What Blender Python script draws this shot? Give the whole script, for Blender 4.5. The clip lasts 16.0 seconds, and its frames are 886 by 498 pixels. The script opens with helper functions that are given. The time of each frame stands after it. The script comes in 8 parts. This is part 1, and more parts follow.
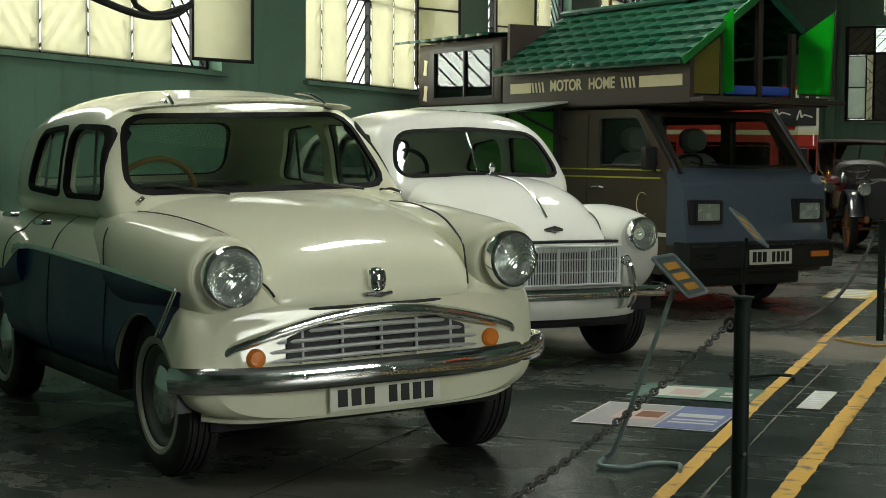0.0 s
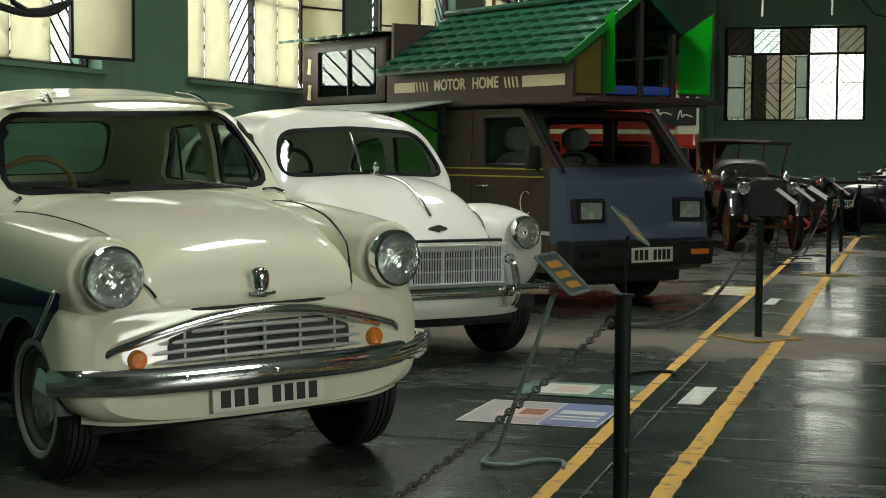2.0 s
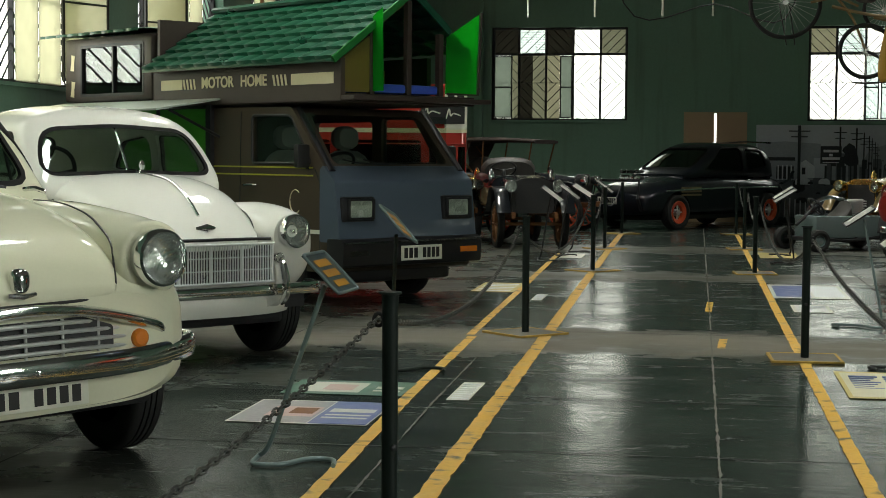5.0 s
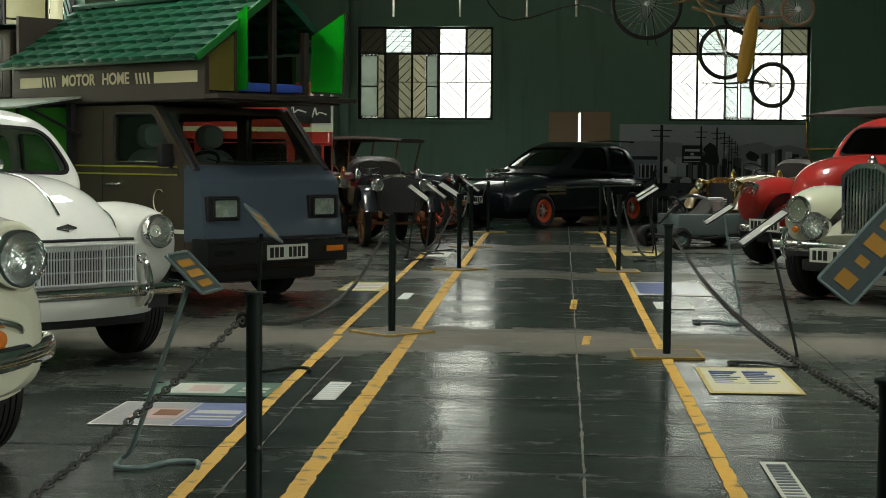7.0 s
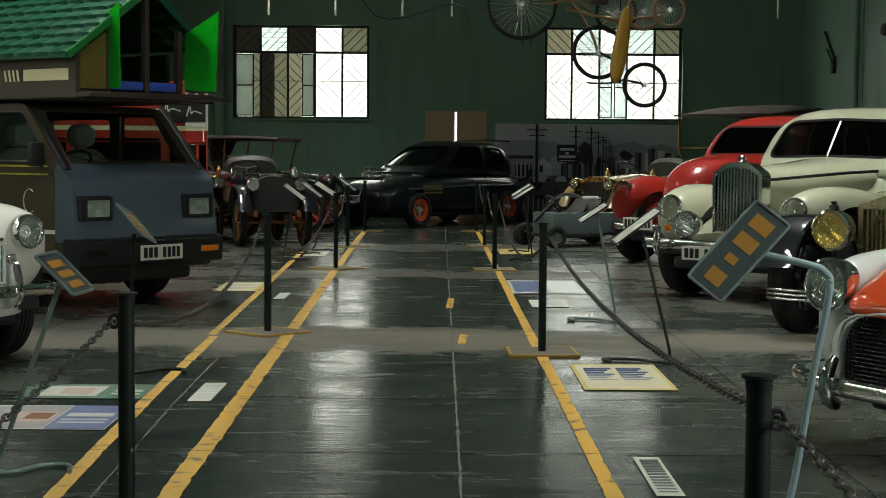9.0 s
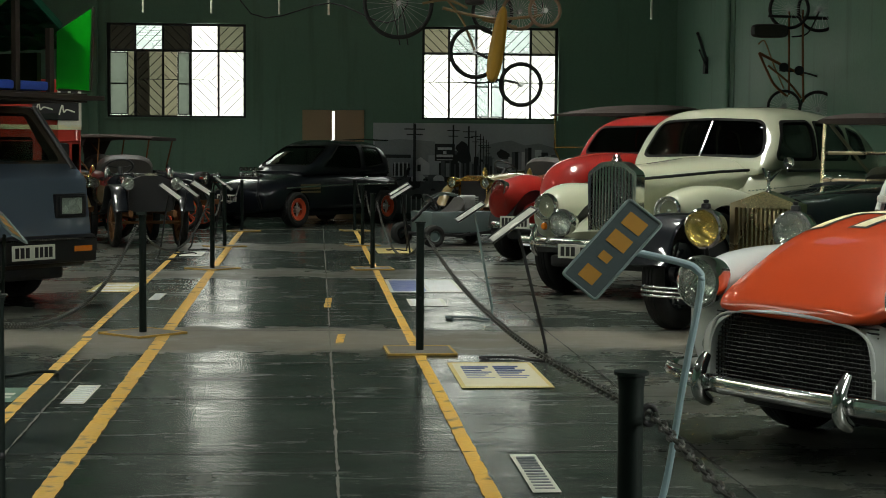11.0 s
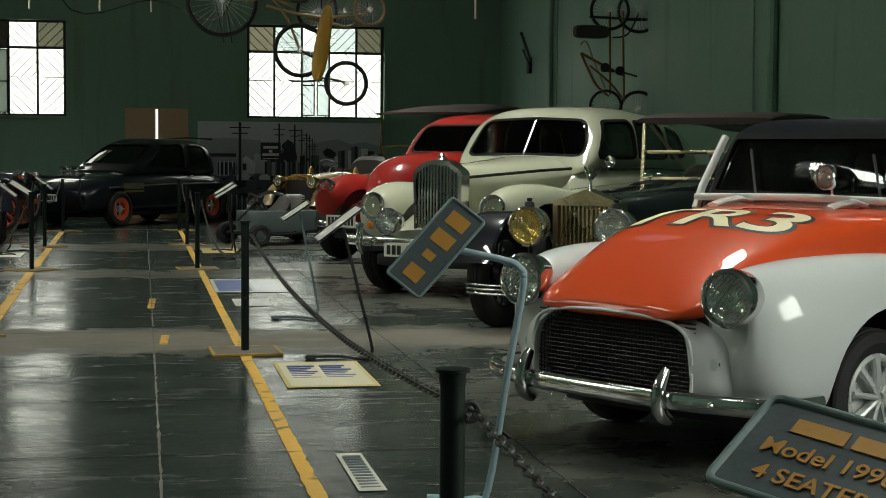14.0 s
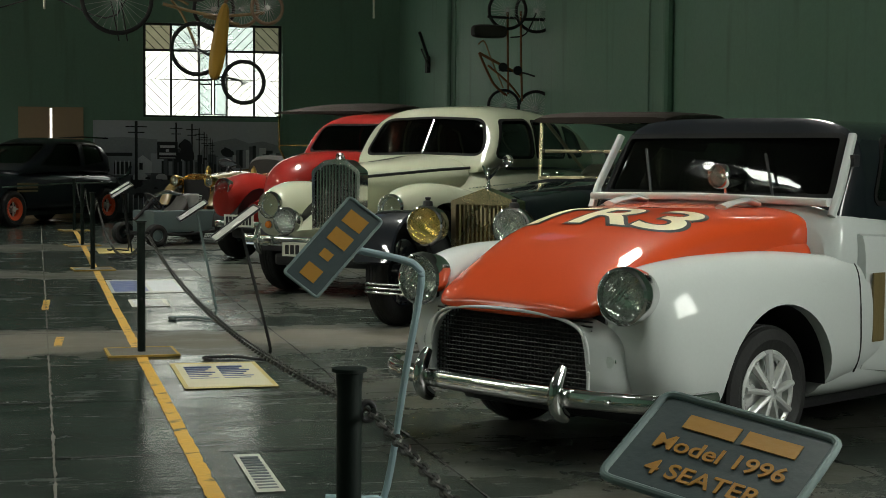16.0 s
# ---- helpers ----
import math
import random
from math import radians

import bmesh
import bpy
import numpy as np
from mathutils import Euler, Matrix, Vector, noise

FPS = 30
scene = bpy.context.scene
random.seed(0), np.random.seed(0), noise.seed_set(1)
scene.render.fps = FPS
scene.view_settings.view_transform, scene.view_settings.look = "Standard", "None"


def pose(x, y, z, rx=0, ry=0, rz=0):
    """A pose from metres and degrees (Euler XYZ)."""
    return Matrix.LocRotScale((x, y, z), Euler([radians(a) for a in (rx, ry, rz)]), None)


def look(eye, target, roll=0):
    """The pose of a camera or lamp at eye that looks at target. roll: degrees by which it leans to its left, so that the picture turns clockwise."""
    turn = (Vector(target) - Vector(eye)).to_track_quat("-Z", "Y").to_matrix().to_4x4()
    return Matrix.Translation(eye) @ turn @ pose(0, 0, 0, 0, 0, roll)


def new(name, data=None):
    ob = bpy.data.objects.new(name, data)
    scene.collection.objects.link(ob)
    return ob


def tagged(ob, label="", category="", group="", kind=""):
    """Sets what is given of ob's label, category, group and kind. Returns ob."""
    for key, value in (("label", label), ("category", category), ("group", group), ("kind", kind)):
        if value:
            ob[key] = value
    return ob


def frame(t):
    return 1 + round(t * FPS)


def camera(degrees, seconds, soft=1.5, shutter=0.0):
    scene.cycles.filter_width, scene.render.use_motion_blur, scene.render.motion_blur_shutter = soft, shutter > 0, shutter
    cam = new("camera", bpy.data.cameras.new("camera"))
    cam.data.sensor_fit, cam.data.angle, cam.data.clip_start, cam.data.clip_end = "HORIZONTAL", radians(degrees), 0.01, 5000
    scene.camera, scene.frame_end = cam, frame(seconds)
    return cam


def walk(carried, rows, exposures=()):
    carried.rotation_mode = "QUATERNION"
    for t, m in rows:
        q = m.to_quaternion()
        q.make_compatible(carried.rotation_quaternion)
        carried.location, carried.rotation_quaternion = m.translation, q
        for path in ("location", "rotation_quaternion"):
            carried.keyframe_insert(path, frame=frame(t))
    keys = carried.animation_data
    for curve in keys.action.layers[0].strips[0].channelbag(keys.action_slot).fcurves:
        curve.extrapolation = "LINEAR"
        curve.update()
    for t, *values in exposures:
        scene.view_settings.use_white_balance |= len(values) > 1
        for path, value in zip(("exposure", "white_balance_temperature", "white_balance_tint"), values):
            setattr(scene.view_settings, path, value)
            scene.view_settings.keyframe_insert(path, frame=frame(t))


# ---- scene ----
EYE, REACH, PITCH, LEAN = 1.17, 0.105, -3.4, 0.3965
# seconds, degrees by which the camera has turned to the right of the aisle
PAN = [
    (0.0, -21.48), (0.5, -20.76), (1.0, -19.753), (1.5, -18.651), (2.0, -17.367), (2.5, -16.22), (3.0, -14.865),
    (3.5, -13.44), (4.0, -11.954), (4.5, -10.633), (5.0, -9.178), (7.5, -3.246), (8.0, -2.03), (8.5, -0.967),
    (9.0, 0.0), (11.5, 5.469), (12.0, 6.566), (12.5, 7.779), (13.0, 8.899), (13.5, 9.715), (14.0, 10.568),
    (14.5, 11.36), (15.0, 12.257), (15.5, 13.188), (16.0, 14.182),
]
cam = camera(31.06, 16.0, soft=0.7)
walk(cam, [(t, pose(REACH * math.sin(radians(a)), REACH * math.cos(radians(a)), EYE, 90 + PITCH, 0, -a) @ pose(0, 0, 0, 0, 0, LEAN)) for t, a in PAN],
     exposures=[(0.0, 0.1), (5.0, 0.14), (12.0, 0.04), (16.0, 0.0)])

# the hall: x across, y along the aisle
X0, X1, Y0, Y1, TOP = -6.2, 6.46, -9.0, 28.93, 5.4

# ---------------------------------------------------------------- light
world = bpy.data.worlds.new("sky")
scene.world = world
world.use_nodes = True
wn = world.node_tree.nodes
sky = wn.new("ShaderNodeTexSky")
sky.sky_type, sky.sun_disc = "NISHITA", False
sky.sun_elevation, sky.sun_rotation = radians(50), radians(-90)
world.node_tree.links.new(sky.outputs[0], wn["Background"].inputs[0])
wn["Background"].inputs[1].default_value = 0.12
sun = new("sun", bpy.data.lights.new("sun", "SUN"))
sun.data.energy, sun.data.angle, sun.data.color = 1.0, radians(10), (1, 0.95, 0.88)
sun.matrix_world = look((-12, 4, 14), (0, 8, 0))


def daylight(name, at, toward, w, h, watts, color=(0.97, 1.0, 0.89)):
    lamp = new(name, bpy.data.lights.new(name, "AREA"))
    lamp.data.shape, lamp.data.size, lamp.data.size_y = "RECTANGLE", w, h
    lamp.data.energy, lamp.data.color = watts, color
    lamp.matrix_world = look(at, toward)
    return lamp


# ---------------------------------------------------------------- materials
def mat(name, color, rough=0.5, metal=0.0, vary=0.12, scale=3.0, fine=60.0, bump=0.1, coat=0.0, rough_vary=0.1, island=0.0, spec=0.5):
    """Painted or raw surface: two scales of colour variation, uneven gloss and fine relief."""
    m = bpy.data.materials.new(name)
    m.use_nodes = True
    n, l = m.node_tree.nodes, m.node_tree.links
    b = n["Principled BSDF"]
    co = n.new("ShaderNodeTexCoord")
    big, small = n.new("ShaderNodeTexNoise"), n.new("ShaderNodeTexNoise")
    big.inputs["Scale"].default_value, big.inputs["Detail"].default_value = scale, 5
    small.inputs["Scale"].default_value, small.inputs["Detail"].default_value = fine, 4
    for q in (big, small):
        l.new(co.outputs["Object"], q.inputs["Vector"])
    mix = n.new("ShaderNodeMix")
    mix.data_type = "RGBA"
    lo = [max(c * (1 - vary), 0) for c in color]
    hi = [min(c * (1 + vary), 1) for c in color]
    mix.inputs["A"].default_value, mix.inputs["B"].default_value = (*lo, 1), (*hi, 1)
    add = n.new("ShaderNodeMath")
    add.operation = "MULTIPLY_ADD"
    add.inputs[1].default_value = 0.6
    l.new(small.outputs["Fac"], add.inputs[0])
    half = n.new("ShaderNodeMath")
    half.operation = "MULTIPLY"
    half.inputs[1].default_value = 0.5
    l.new(big.outputs["Fac"], half.inputs[0])
    l.new(half.outputs[0], add.inputs[2])
    l.new(add.outputs[0], mix.inputs["Factor"])
    l.new(mix.outputs["Result"], b.inputs["Base Color"])
    r = n.new("ShaderNodeMapRange")
    r.inputs["To Min"].default_value, r.inputs["To Max"].default_value = max(rough - rough_vary, 0.02), min(rough + rough_vary, 1)
    r.inputs["From Min"].default_value, r.inputs["From Max"].default_value = 0.3, 0.7
    l.new(big.outputs["Fac"], r.inputs["Value"])
    l.new(r.outputs[0], b.inputs["Roughness"])
    b.inputs["Metallic"].default_value = metal
    b.inputs["Coat Weight"].default_value = coat
    b.inputs["Coat Roughness"].default_value = 0.06
    b.inputs["Specular IOR Level"].default_value = spec
    if bump:
        bp = n.new("ShaderNodeBump")
        bp.inputs["Strength"].default_value, bp.inputs["Distance"].default_value = bump, 0.01
        l.new(small.outputs["Fac"], bp.inputs["Height"])
        l.new(bp.outputs[0], b.inputs["Normal"])
    return m


def paint(name, color, dust=0.08, rough=0.4):
    """Old coach paint under a clear coat, with a film of dust on what faces up."""
    m = mat(name, color, rough, 0, 0.06, 2.5, 90, 0.0, 0.85, 0.07, spec=0.12)
    m.node_tree.nodes["Principled BSDF"].inputs["Coat Roughness"].default_value = 0.03
    return m


def clear(name, tint=(0.9, 0.95, 0.92), rough=0.02):
    m = bpy.data.materials.new(name)
    m.use_nodes = True
    b = m.node_tree.nodes["Principled BSDF"]
    b.inputs["Base Color"].default_value = (*tint, 1)
    b.inputs["Transmission Weight"].default_value = 1
    b.inputs["Roughness"].default_value = rough
    b.inputs["IOR"].default_value = 1.45
    return m


def pane_glass(name, tint, rough=0.0):
    """Thin sheet glass: light goes straight through, a Fresnel share is mirrored."""
    m = bpy.data.materials.new(name)
    m.use_nodes = True
    n, l = m.node_tree.nodes, m.node_tree.links
    n.remove(n["Principled BSDF"])
    t, g, x, f = n.new("ShaderNodeBsdfTransparent"), n.new("ShaderNodeBsdfGlossy"), n.new("ShaderNodeMixShader"), n.new("ShaderNodeLayerWeight")
    pw, ma = n.new("ShaderNodeMath"), n.new("ShaderNodeMath")
    pw.operation, pw.inputs[1].default_value = "POWER", 4.0
    ma.operation, ma.inputs[1].default_value, ma.inputs[2].default_value = "MULTIPLY_ADD", 0.85, 0.04
    t.inputs[0].default_value = (*tint, 1)
    g.inputs["Roughness"].default_value = 0.03
    f.inputs[0].default_value = 0.5
    l.new(f.outputs["Facing"], pw.inputs[0]), l.new(pw.outputs[0], ma.inputs[0]), l.new(ma.outputs[0], x.inputs[0]), l.new(t.outputs[0], x.inputs[1]), l.new(g.outputs[0], x.inputs[2])
    l.new(x.outputs[0], n["Material Output"].inputs[0])
    return m


def glow(name, color, strength):
    m = bpy.data.materials.new(name)
    m.use_nodes = True
    b = m.node_tree.nodes["Principled BSDF"]
    b.inputs["Base Color"].default_value = (*color, 1)
    b.inputs["Emission Color"].default_value = (*color, 1)
    b.inputs["Emission Strength"].default_value = strength
    return m


def frosted(name, color, share):
    m = bpy.data.materials.new(name)
    m.use_nodes = True
    n, l = m.node_tree.nodes, m.node_tree.links
    n.remove(n["Principled BSDF"])
    a, b, x, tx, co = n.new("ShaderNodeBsdfTranslucent"), n.new("ShaderNodeBsdfDiffuse"), n.new("ShaderNodeMixShader"), n.new("ShaderNodeTexNoise"), n.new("ShaderNodeTexCoord")
    tr, y = n.new("ShaderNodeBsdfTransparent"), n.new("ShaderNodeMixShader")
    a.inputs[0].default_value = b.inputs[0].default_value = (*color, 1)
    tr.inputs[0].default_value = (*color, 1)
    x.inputs[0].default_value = 0.35
    tx.inputs["Scale"].default_value = 3
    mr = n.new("ShaderNodeMapRange")
    mr.inputs["To Min"].default_value, mr.inputs["To Max"].default_value = share - 0.12, share + 0.12
    l.new(co.outputs["Object"], tx.inputs["Vector"]), l.new(tx.outputs["Fac"], mr.inputs["Value"]), l.new(mr.outputs[0], y.inputs[0])
    l.new(a.outputs[0], x.inputs[1]), l.new(b.outputs[0], x.inputs[2])
    l.new(x.outputs[0], y.inputs[1]), l.new(tr.outputs[0], y.inputs[2])
    l.new(y.outputs[0], n["Material Output"].inputs[0])
    return m


def wall_paint(name, color):
    """Limewashed plaster in sea green: blotches, streaks and flaked patches."""
    m = mat(name, color, 0.62, 0, 0.16, 0.7, 25, 0.25, 0, 0.1)
    n, l = m.node_tree.nodes, m.node_tree.links
    b = n["Principled BSDF"]
    co = [q for q in n if q.bl_idname == "ShaderNodeTexCoord"][0]
    mp = n.new("ShaderNodeMapping")
    mp.inputs["Scale"].default_value = (3, 3, 0.25)
    st = n.new("ShaderNodeTexNoise")
    st.inputs["Scale"].default_value, st.inputs["Detail"].default_value = 2.0, 6
    l.new(co.outputs["Object"], mp.inputs[0]), l.new(mp.outputs[0], st.inputs["Vector"])
    rp = n.new("ShaderNodeValToRGB")
    rp.color_ramp.elements[0].position, rp.color_ramp.elements[1].position = 0.56, 0.78
    rp.color_ramp.elements[1].color = (0.55, 0.55, 0.55, 1)
    l.new(st.outputs["Fac"], rp.inputs[0])
    mx = n.new("ShaderNodeMix")
    mx.data_type, mx.blend_type = "RGBA", "MIX"
    mx.inputs["B"].default_value = (color[0] * 0.6, color[1] * 0.55, color[2] * 0.55, 1)
    src = b.inputs["Base Color"].links[0].from_socket
    l.new(rp.outputs[0], mx.inputs["Factor"]), l.new(src, mx.inputs["A"])
    l.new(mx.outputs["Result"], b.inputs["Base Color"])
    return m


def floor_stone(name):
    """Polished grey-green stone: fine mottling, scuffs drawn across the hall, dull brown dust where the cross bands are worn, rippled gloss."""
    m = bpy.data.materials.new(name)
    m.use_nodes = True
    n, l = m.node_tree.nodes, m.node_tree.links
    b = n["Principled BSDF"]
    b.inputs["Specular IOR Level"].default_value = 0.26
    co = n.new("ShaderNodeTexCoord")

    def noise(scale, detail, rough, stretch=(1, 1, 1)):
        mp, q = n.new("ShaderNodeMapping"), n.new("ShaderNodeTexNoise")
        mp.inputs["Scale"].default_value = stretch
        q.inputs["Scale"].default_value, q.inputs["Detail"].default_value, q.inputs["Roughness"].default_value = scale, detail, rough
        l.new(co.outputs["Object"], mp.inputs[0]), l.new(mp.outputs[0], q.inputs["Vector"])
        return q.outputs["Fac"]

    def span(value, a, c, lo=0.0, hi=1.0):
        q = n.new("ShaderNodeMapRange")
        q.interpolation_type = "SMOOTHSTEP"
        for k, v in (("From Min", a), ("From Max", c), ("To Min", lo), ("To Max", hi)):
            q.inputs[k].default_value = v
        l.new(value, q.inputs["Value"])
        return q.outputs[0]

    def calc(op, a, c):
        q = n.new("ShaderNodeMath")
        q.operation = op
        for k, v in enumerate((a, c)):
            if isinstance(v, float):
                q.inputs[k].default_value = v
            else:
                l.new(v, q.inputs[k])
        return q.outputs[0]

    def blend(fac, a, c):
        q = n.new("ShaderNodeMix")
        q.data_type = "RGBA"
        l.new(fac, q.inputs["Factor"])
        for k, v in (("A", a), ("B", c)):
            if isinstance(v, tuple):
                q.inputs[k].default_value = (*v, 1)
            else:
                l.new(v, q.inputs[k])
        return q.outputs["Result"]

    xyz = n.new("ShaderNodeSeparateXYZ")
    l.new(co.outputs["Object"], xyz.inputs[0])
    wob = noise(1.1, 8, 0.65)
    yy = calc("ADD", xyz.outputs["Y"], calc("MULTIPLY", calc("SUBTRACT", wob, 0.5), 2.2))
    dust = None
    for at, half, most in ((10.1, 0.55, 1.0), (15.6, 0.45, 0.5), (20.2, 0.6, 0.4)):
        d = span(calc("ABSOLUTE", calc("SUBTRACT", yy, at), 0.0), half * 0.5, half * 1.6, most, 0.0)
        dust = d if dust is None else calc("MAXIMUM", dust, d)
    sides = span(calc("ABSOLUTE", calc("SUBTRACT", xyz.outputs["X"], -0.3), 0.0), 1.2, 2.6)
    film = calc("MULTIPLY", calc("MULTIPLY", span(noise(0.7, 9, 0.7), 0.42, 0.62), 0.55), sides)
    dust = calc("MAXIMUM", calc("MULTIPLY", dust, span(noise(2.0, 9, 0.7), 0.3, 0.55, 0.45, 0.95)), film)
    base = blend(span(noise(2.2, 12, 0.7), 0.3, 0.7), (0.014, 0.021, 0.018), (0.045, 0.056, 0.049))
    scuff = calc("MULTIPLY", span(noise(2.4, 14, 0.8, (0.6, 3.5, 1)), 0.52, 0.68), 0.6)
    base = blend(scuff, base, (0.15, 0.165, 0.15))
    l.new(blend(dust, base, (0.16, 0.145, 0.118)), b.inputs["Base Color"])
    shine = calc("ADD", span(noise(1.6, 8, 0.65), 0.35, 0.7, 0.15, 0.29), calc("MULTIPLY", scuff, 0.25))
    l.new(calc("ADD", shine, calc("MULTIPLY", dust, 0.45)), b.inputs["Roughness"])
    bp = n.new("ShaderNodeBump")
    bp.inputs["Strength"].default_value, bp.inputs["Distance"].default_value = 0.2, 0.01
    l.new(calc("ADD", noise(2.2, 6, 0.6, (1, 6, 1)), calc("MULTIPLY", noise(40, 3, 0.6), 0.12)), bp.inputs["Height"])
    l.new(bp.outputs[0], b.inputs["Normal"])
    return m


M_WALL = wall_paint("sea_green_plaster", (0.16, 0.285, 0.21))
M_FLOOR = floor_stone("polished_stone")
M_CEIL = mat("sooty_sheet", (0.13, 0.14, 0.13), 0.7)
M_IRON = mat("black_iron", (0.02, 0.02, 0.022), 0.5, 0.2, 0.3)
M_YELLOW = mat("road_yellow", (0.62, 0.36, 0.06), 0.55, 0, 0.3, 6, 40, 0.2)
M_CREAM = paint("cream_paint", (0.7, 0.695, 0.53))
M_WHITE = paint("white_paint", (0.68, 0.68, 0.63))
M_PEARL = paint("cool_white_paint", (0.6, 0.63, 0.62))
M_BLUE = paint("navy_blue_paint", (0.006, 0.022, 0.065))
M_BLUE.node_tree.nodes["Principled BSDF"].inputs["Coat Weight"].default_value = 0.3
M_RED = paint("orange_red_paint", (0.62, 0.07, 0.015))
M_RED2 = paint("red_paint", (0.3, 0.018, 0.013))
M_BUSRED = paint("bus_red_paint", (0.42, 0.035, 0.025))
M_BROWN = paint("brown_paint", (0.075, 0.057, 0.04))
M_SLATE = paint("slate_blue_paint", (0.085, 0.112, 0.15))
M_BLACKP = paint("black_paint", (0.006, 0.008, 0.012))
M_BLACKP.node_tree.nodes["Principled BSDF"].inputs["Coat Weight"].default_value = 1.0
M_OLIVE = paint("pale_olive_paint", (0.42, 0.43, 0.32))
M_GREEN = paint("grass_green_paint", (0.02, 0.19, 0.04))
M_GREENR = mat("green_roof_paint", (0.008, 0.085, 0.045), 0.35, 0, 0.25, 3, 40, 0.1, 0.2)
M_PLASTIC = mat("black_plastic", (0.012, 0.012, 0.014), 0.45)
M_SEAL = mat("window_rubber", (0.008, 0.008, 0.008), 0.75, 0, 0.25, 8, 60, 0.1, spec=0.15)
M_RUBBER = mat("tyre_rubber", (0.012, 0.012, 0.012), 0.7, 0, 0.25, 8, 60, 0.2)
M_CHROME = mat("chrome", (0.72, 0.72, 0.72), 0.12, 1.0, 0.05, 6, 50, 0.0, 0, 0.07)
M_STEEL = mat("painted_grey_steel", (0.15, 0.2, 0.2), 0.4, 0.3, 0.15, 6, 60)
M_POST = mat("dark_green_post", (0.006, 0.011, 0.009), 0.55, 0.0, 0.3, 5, 50, spec=0.2)
M_GLASS = pane_glass("car_glass", (0.82, 0.88, 0.84))
M_LENS = pane_glass("lamp_lens", (0.85, 0.88, 0.85))
M_AMBER = mat("amber_lens", (0.7, 0.2, 0.02), 0.15, 0, 0.1, 30, 90, 0.3, 0.5)
M_CLOTH = mat("grey_trim_cloth", (0.07, 0.072, 0.065), 0.85, 0, 0.2, 4, 120, 0.3)
M_LEATHER = mat("dark_seat_leather", (0.03, 0.026, 0.022), 0.55, 0, 0.2, 5, 90, 0.2)
M_PLATEW = mat("plate_white", (0.72, 0.72, 0.62), 0.5)
M_INK = mat("black_letters", (0.01, 0.01, 0.01), 0.5)
M_GOLD = mat("yellow_letters", (0.36, 0.175, 0.018), 0.5)
M_CREAML = mat("cream_letters", (0.75, 0.68, 0.45), 0.5)
M_BRASS = mat("brass", (0.6, 0.4, 0.13), 0.25, 1.0, 0.1)
M_RUST = mat("rusty_frame", (0.2, 0.085, 0.03), 0.7, 0.2, 0.3, 8, 60, 0.3)
M_WOOD = mat("brown_board", (0.44, 0.31, 0.19), 0.6, 0, 0.15, 2, 40)
M_PAPER = mat("laminated_paper", (0.55, 0.55, 0.48), 0.4, 0, 0.12, 6, 40)
M_CANVAS = mat("dark_canvas", (0.05, 0.035, 0.03), 0.8, 0, 0.2, 4, 90, 0.3)


# ---------------------------------------------------------------- mesh tools
def mesh_of(bm, material, smooth=False):
    me = bpy.data.meshes.new("mesh")
    bmesh.ops.recalc_face_normals(bm, faces=bm.faces)
    if smooth:
        for q in bm.faces:
            q.smooth = True
    bm.to_mesh(me)
    bm.free()
    for k in material if isinstance(material, (list, tuple)) else [material]:
        me.materials.append(k)
    return me


def sharp(me, deg=35):
    """Smooth shading with the hard edges kept."""
    bm = bmesh.new()
    bm.from_mesh(me)
    for q in bm.faces:
        q.smooth = True
    for e in bm.edges:
        e.smooth = not (len(e.link_faces) == 2 and e.calc_face_angle(0) > radians(deg))
    bm.to_mesh(me)
    bm.free()
    return me


def part(name, bm, material, parent, label="", smooth=False, kind=""):
    me = bm if isinstance(bm, bpy.types.Mesh) else mesh_of(bm, material)
    if smooth:
        sharp(me)
    ob = new(name, me)
    ob.parent = parent
    return tagged(ob, label, kind=kind)


def thing(name, m, label, category, group="", kind=""):
    ob = new(name)
    ob.empty_display_size = 0.1
    ob.matrix_world = m
    return tagged(ob, label, category, group, kind)


def solo(name, bm, material, label, category, m=None, group="", kind="", smooth=False):
    me = bm if isinstance(bm, bpy.types.Mesh) else mesh_of(bm, material)
    if smooth:
        sharp(me)
    ob = new(name, me)
    if m is not None:
        ob.matrix_world = m
    return tagged(ob, label, category, group, kind)


def box(x0, x1, y0, y1, z0, z1, bevel=0.0, bm=None):
    bm = bm or bmesh.new()
    got = bmesh.ops.create_cube(bm, size=1, matrix=Matrix.Translation(((x0 + x1) / 2, (y0 + y1) / 2, (z0 + z1) / 2)) @ Matrix.Diagonal((abs(x1 - x0), abs(y1 - y0), abs(z1 - z0), 1)))
    if bevel:
        es = {e for v in got["verts"] for e in v.link_edges}
        bmesh.ops.bevel(bm, geom=list(es), offset=bevel, segments=2, affect="EDGES", profile=0.6)
    return bm


def cyl(r0, r1, length, m, seg=24, bm=None, caps=True):
    """A cone or cylinder along local z from 0 to length, placed by m."""
    bm = bm or bmesh.new()
    bmesh.ops.create_cone(bm, cap_ends=caps, segments=seg, radius1=r0, radius2=r1, depth=length, matrix=m @ Matrix.Translation((0, 0, length / 2)))
    return bm


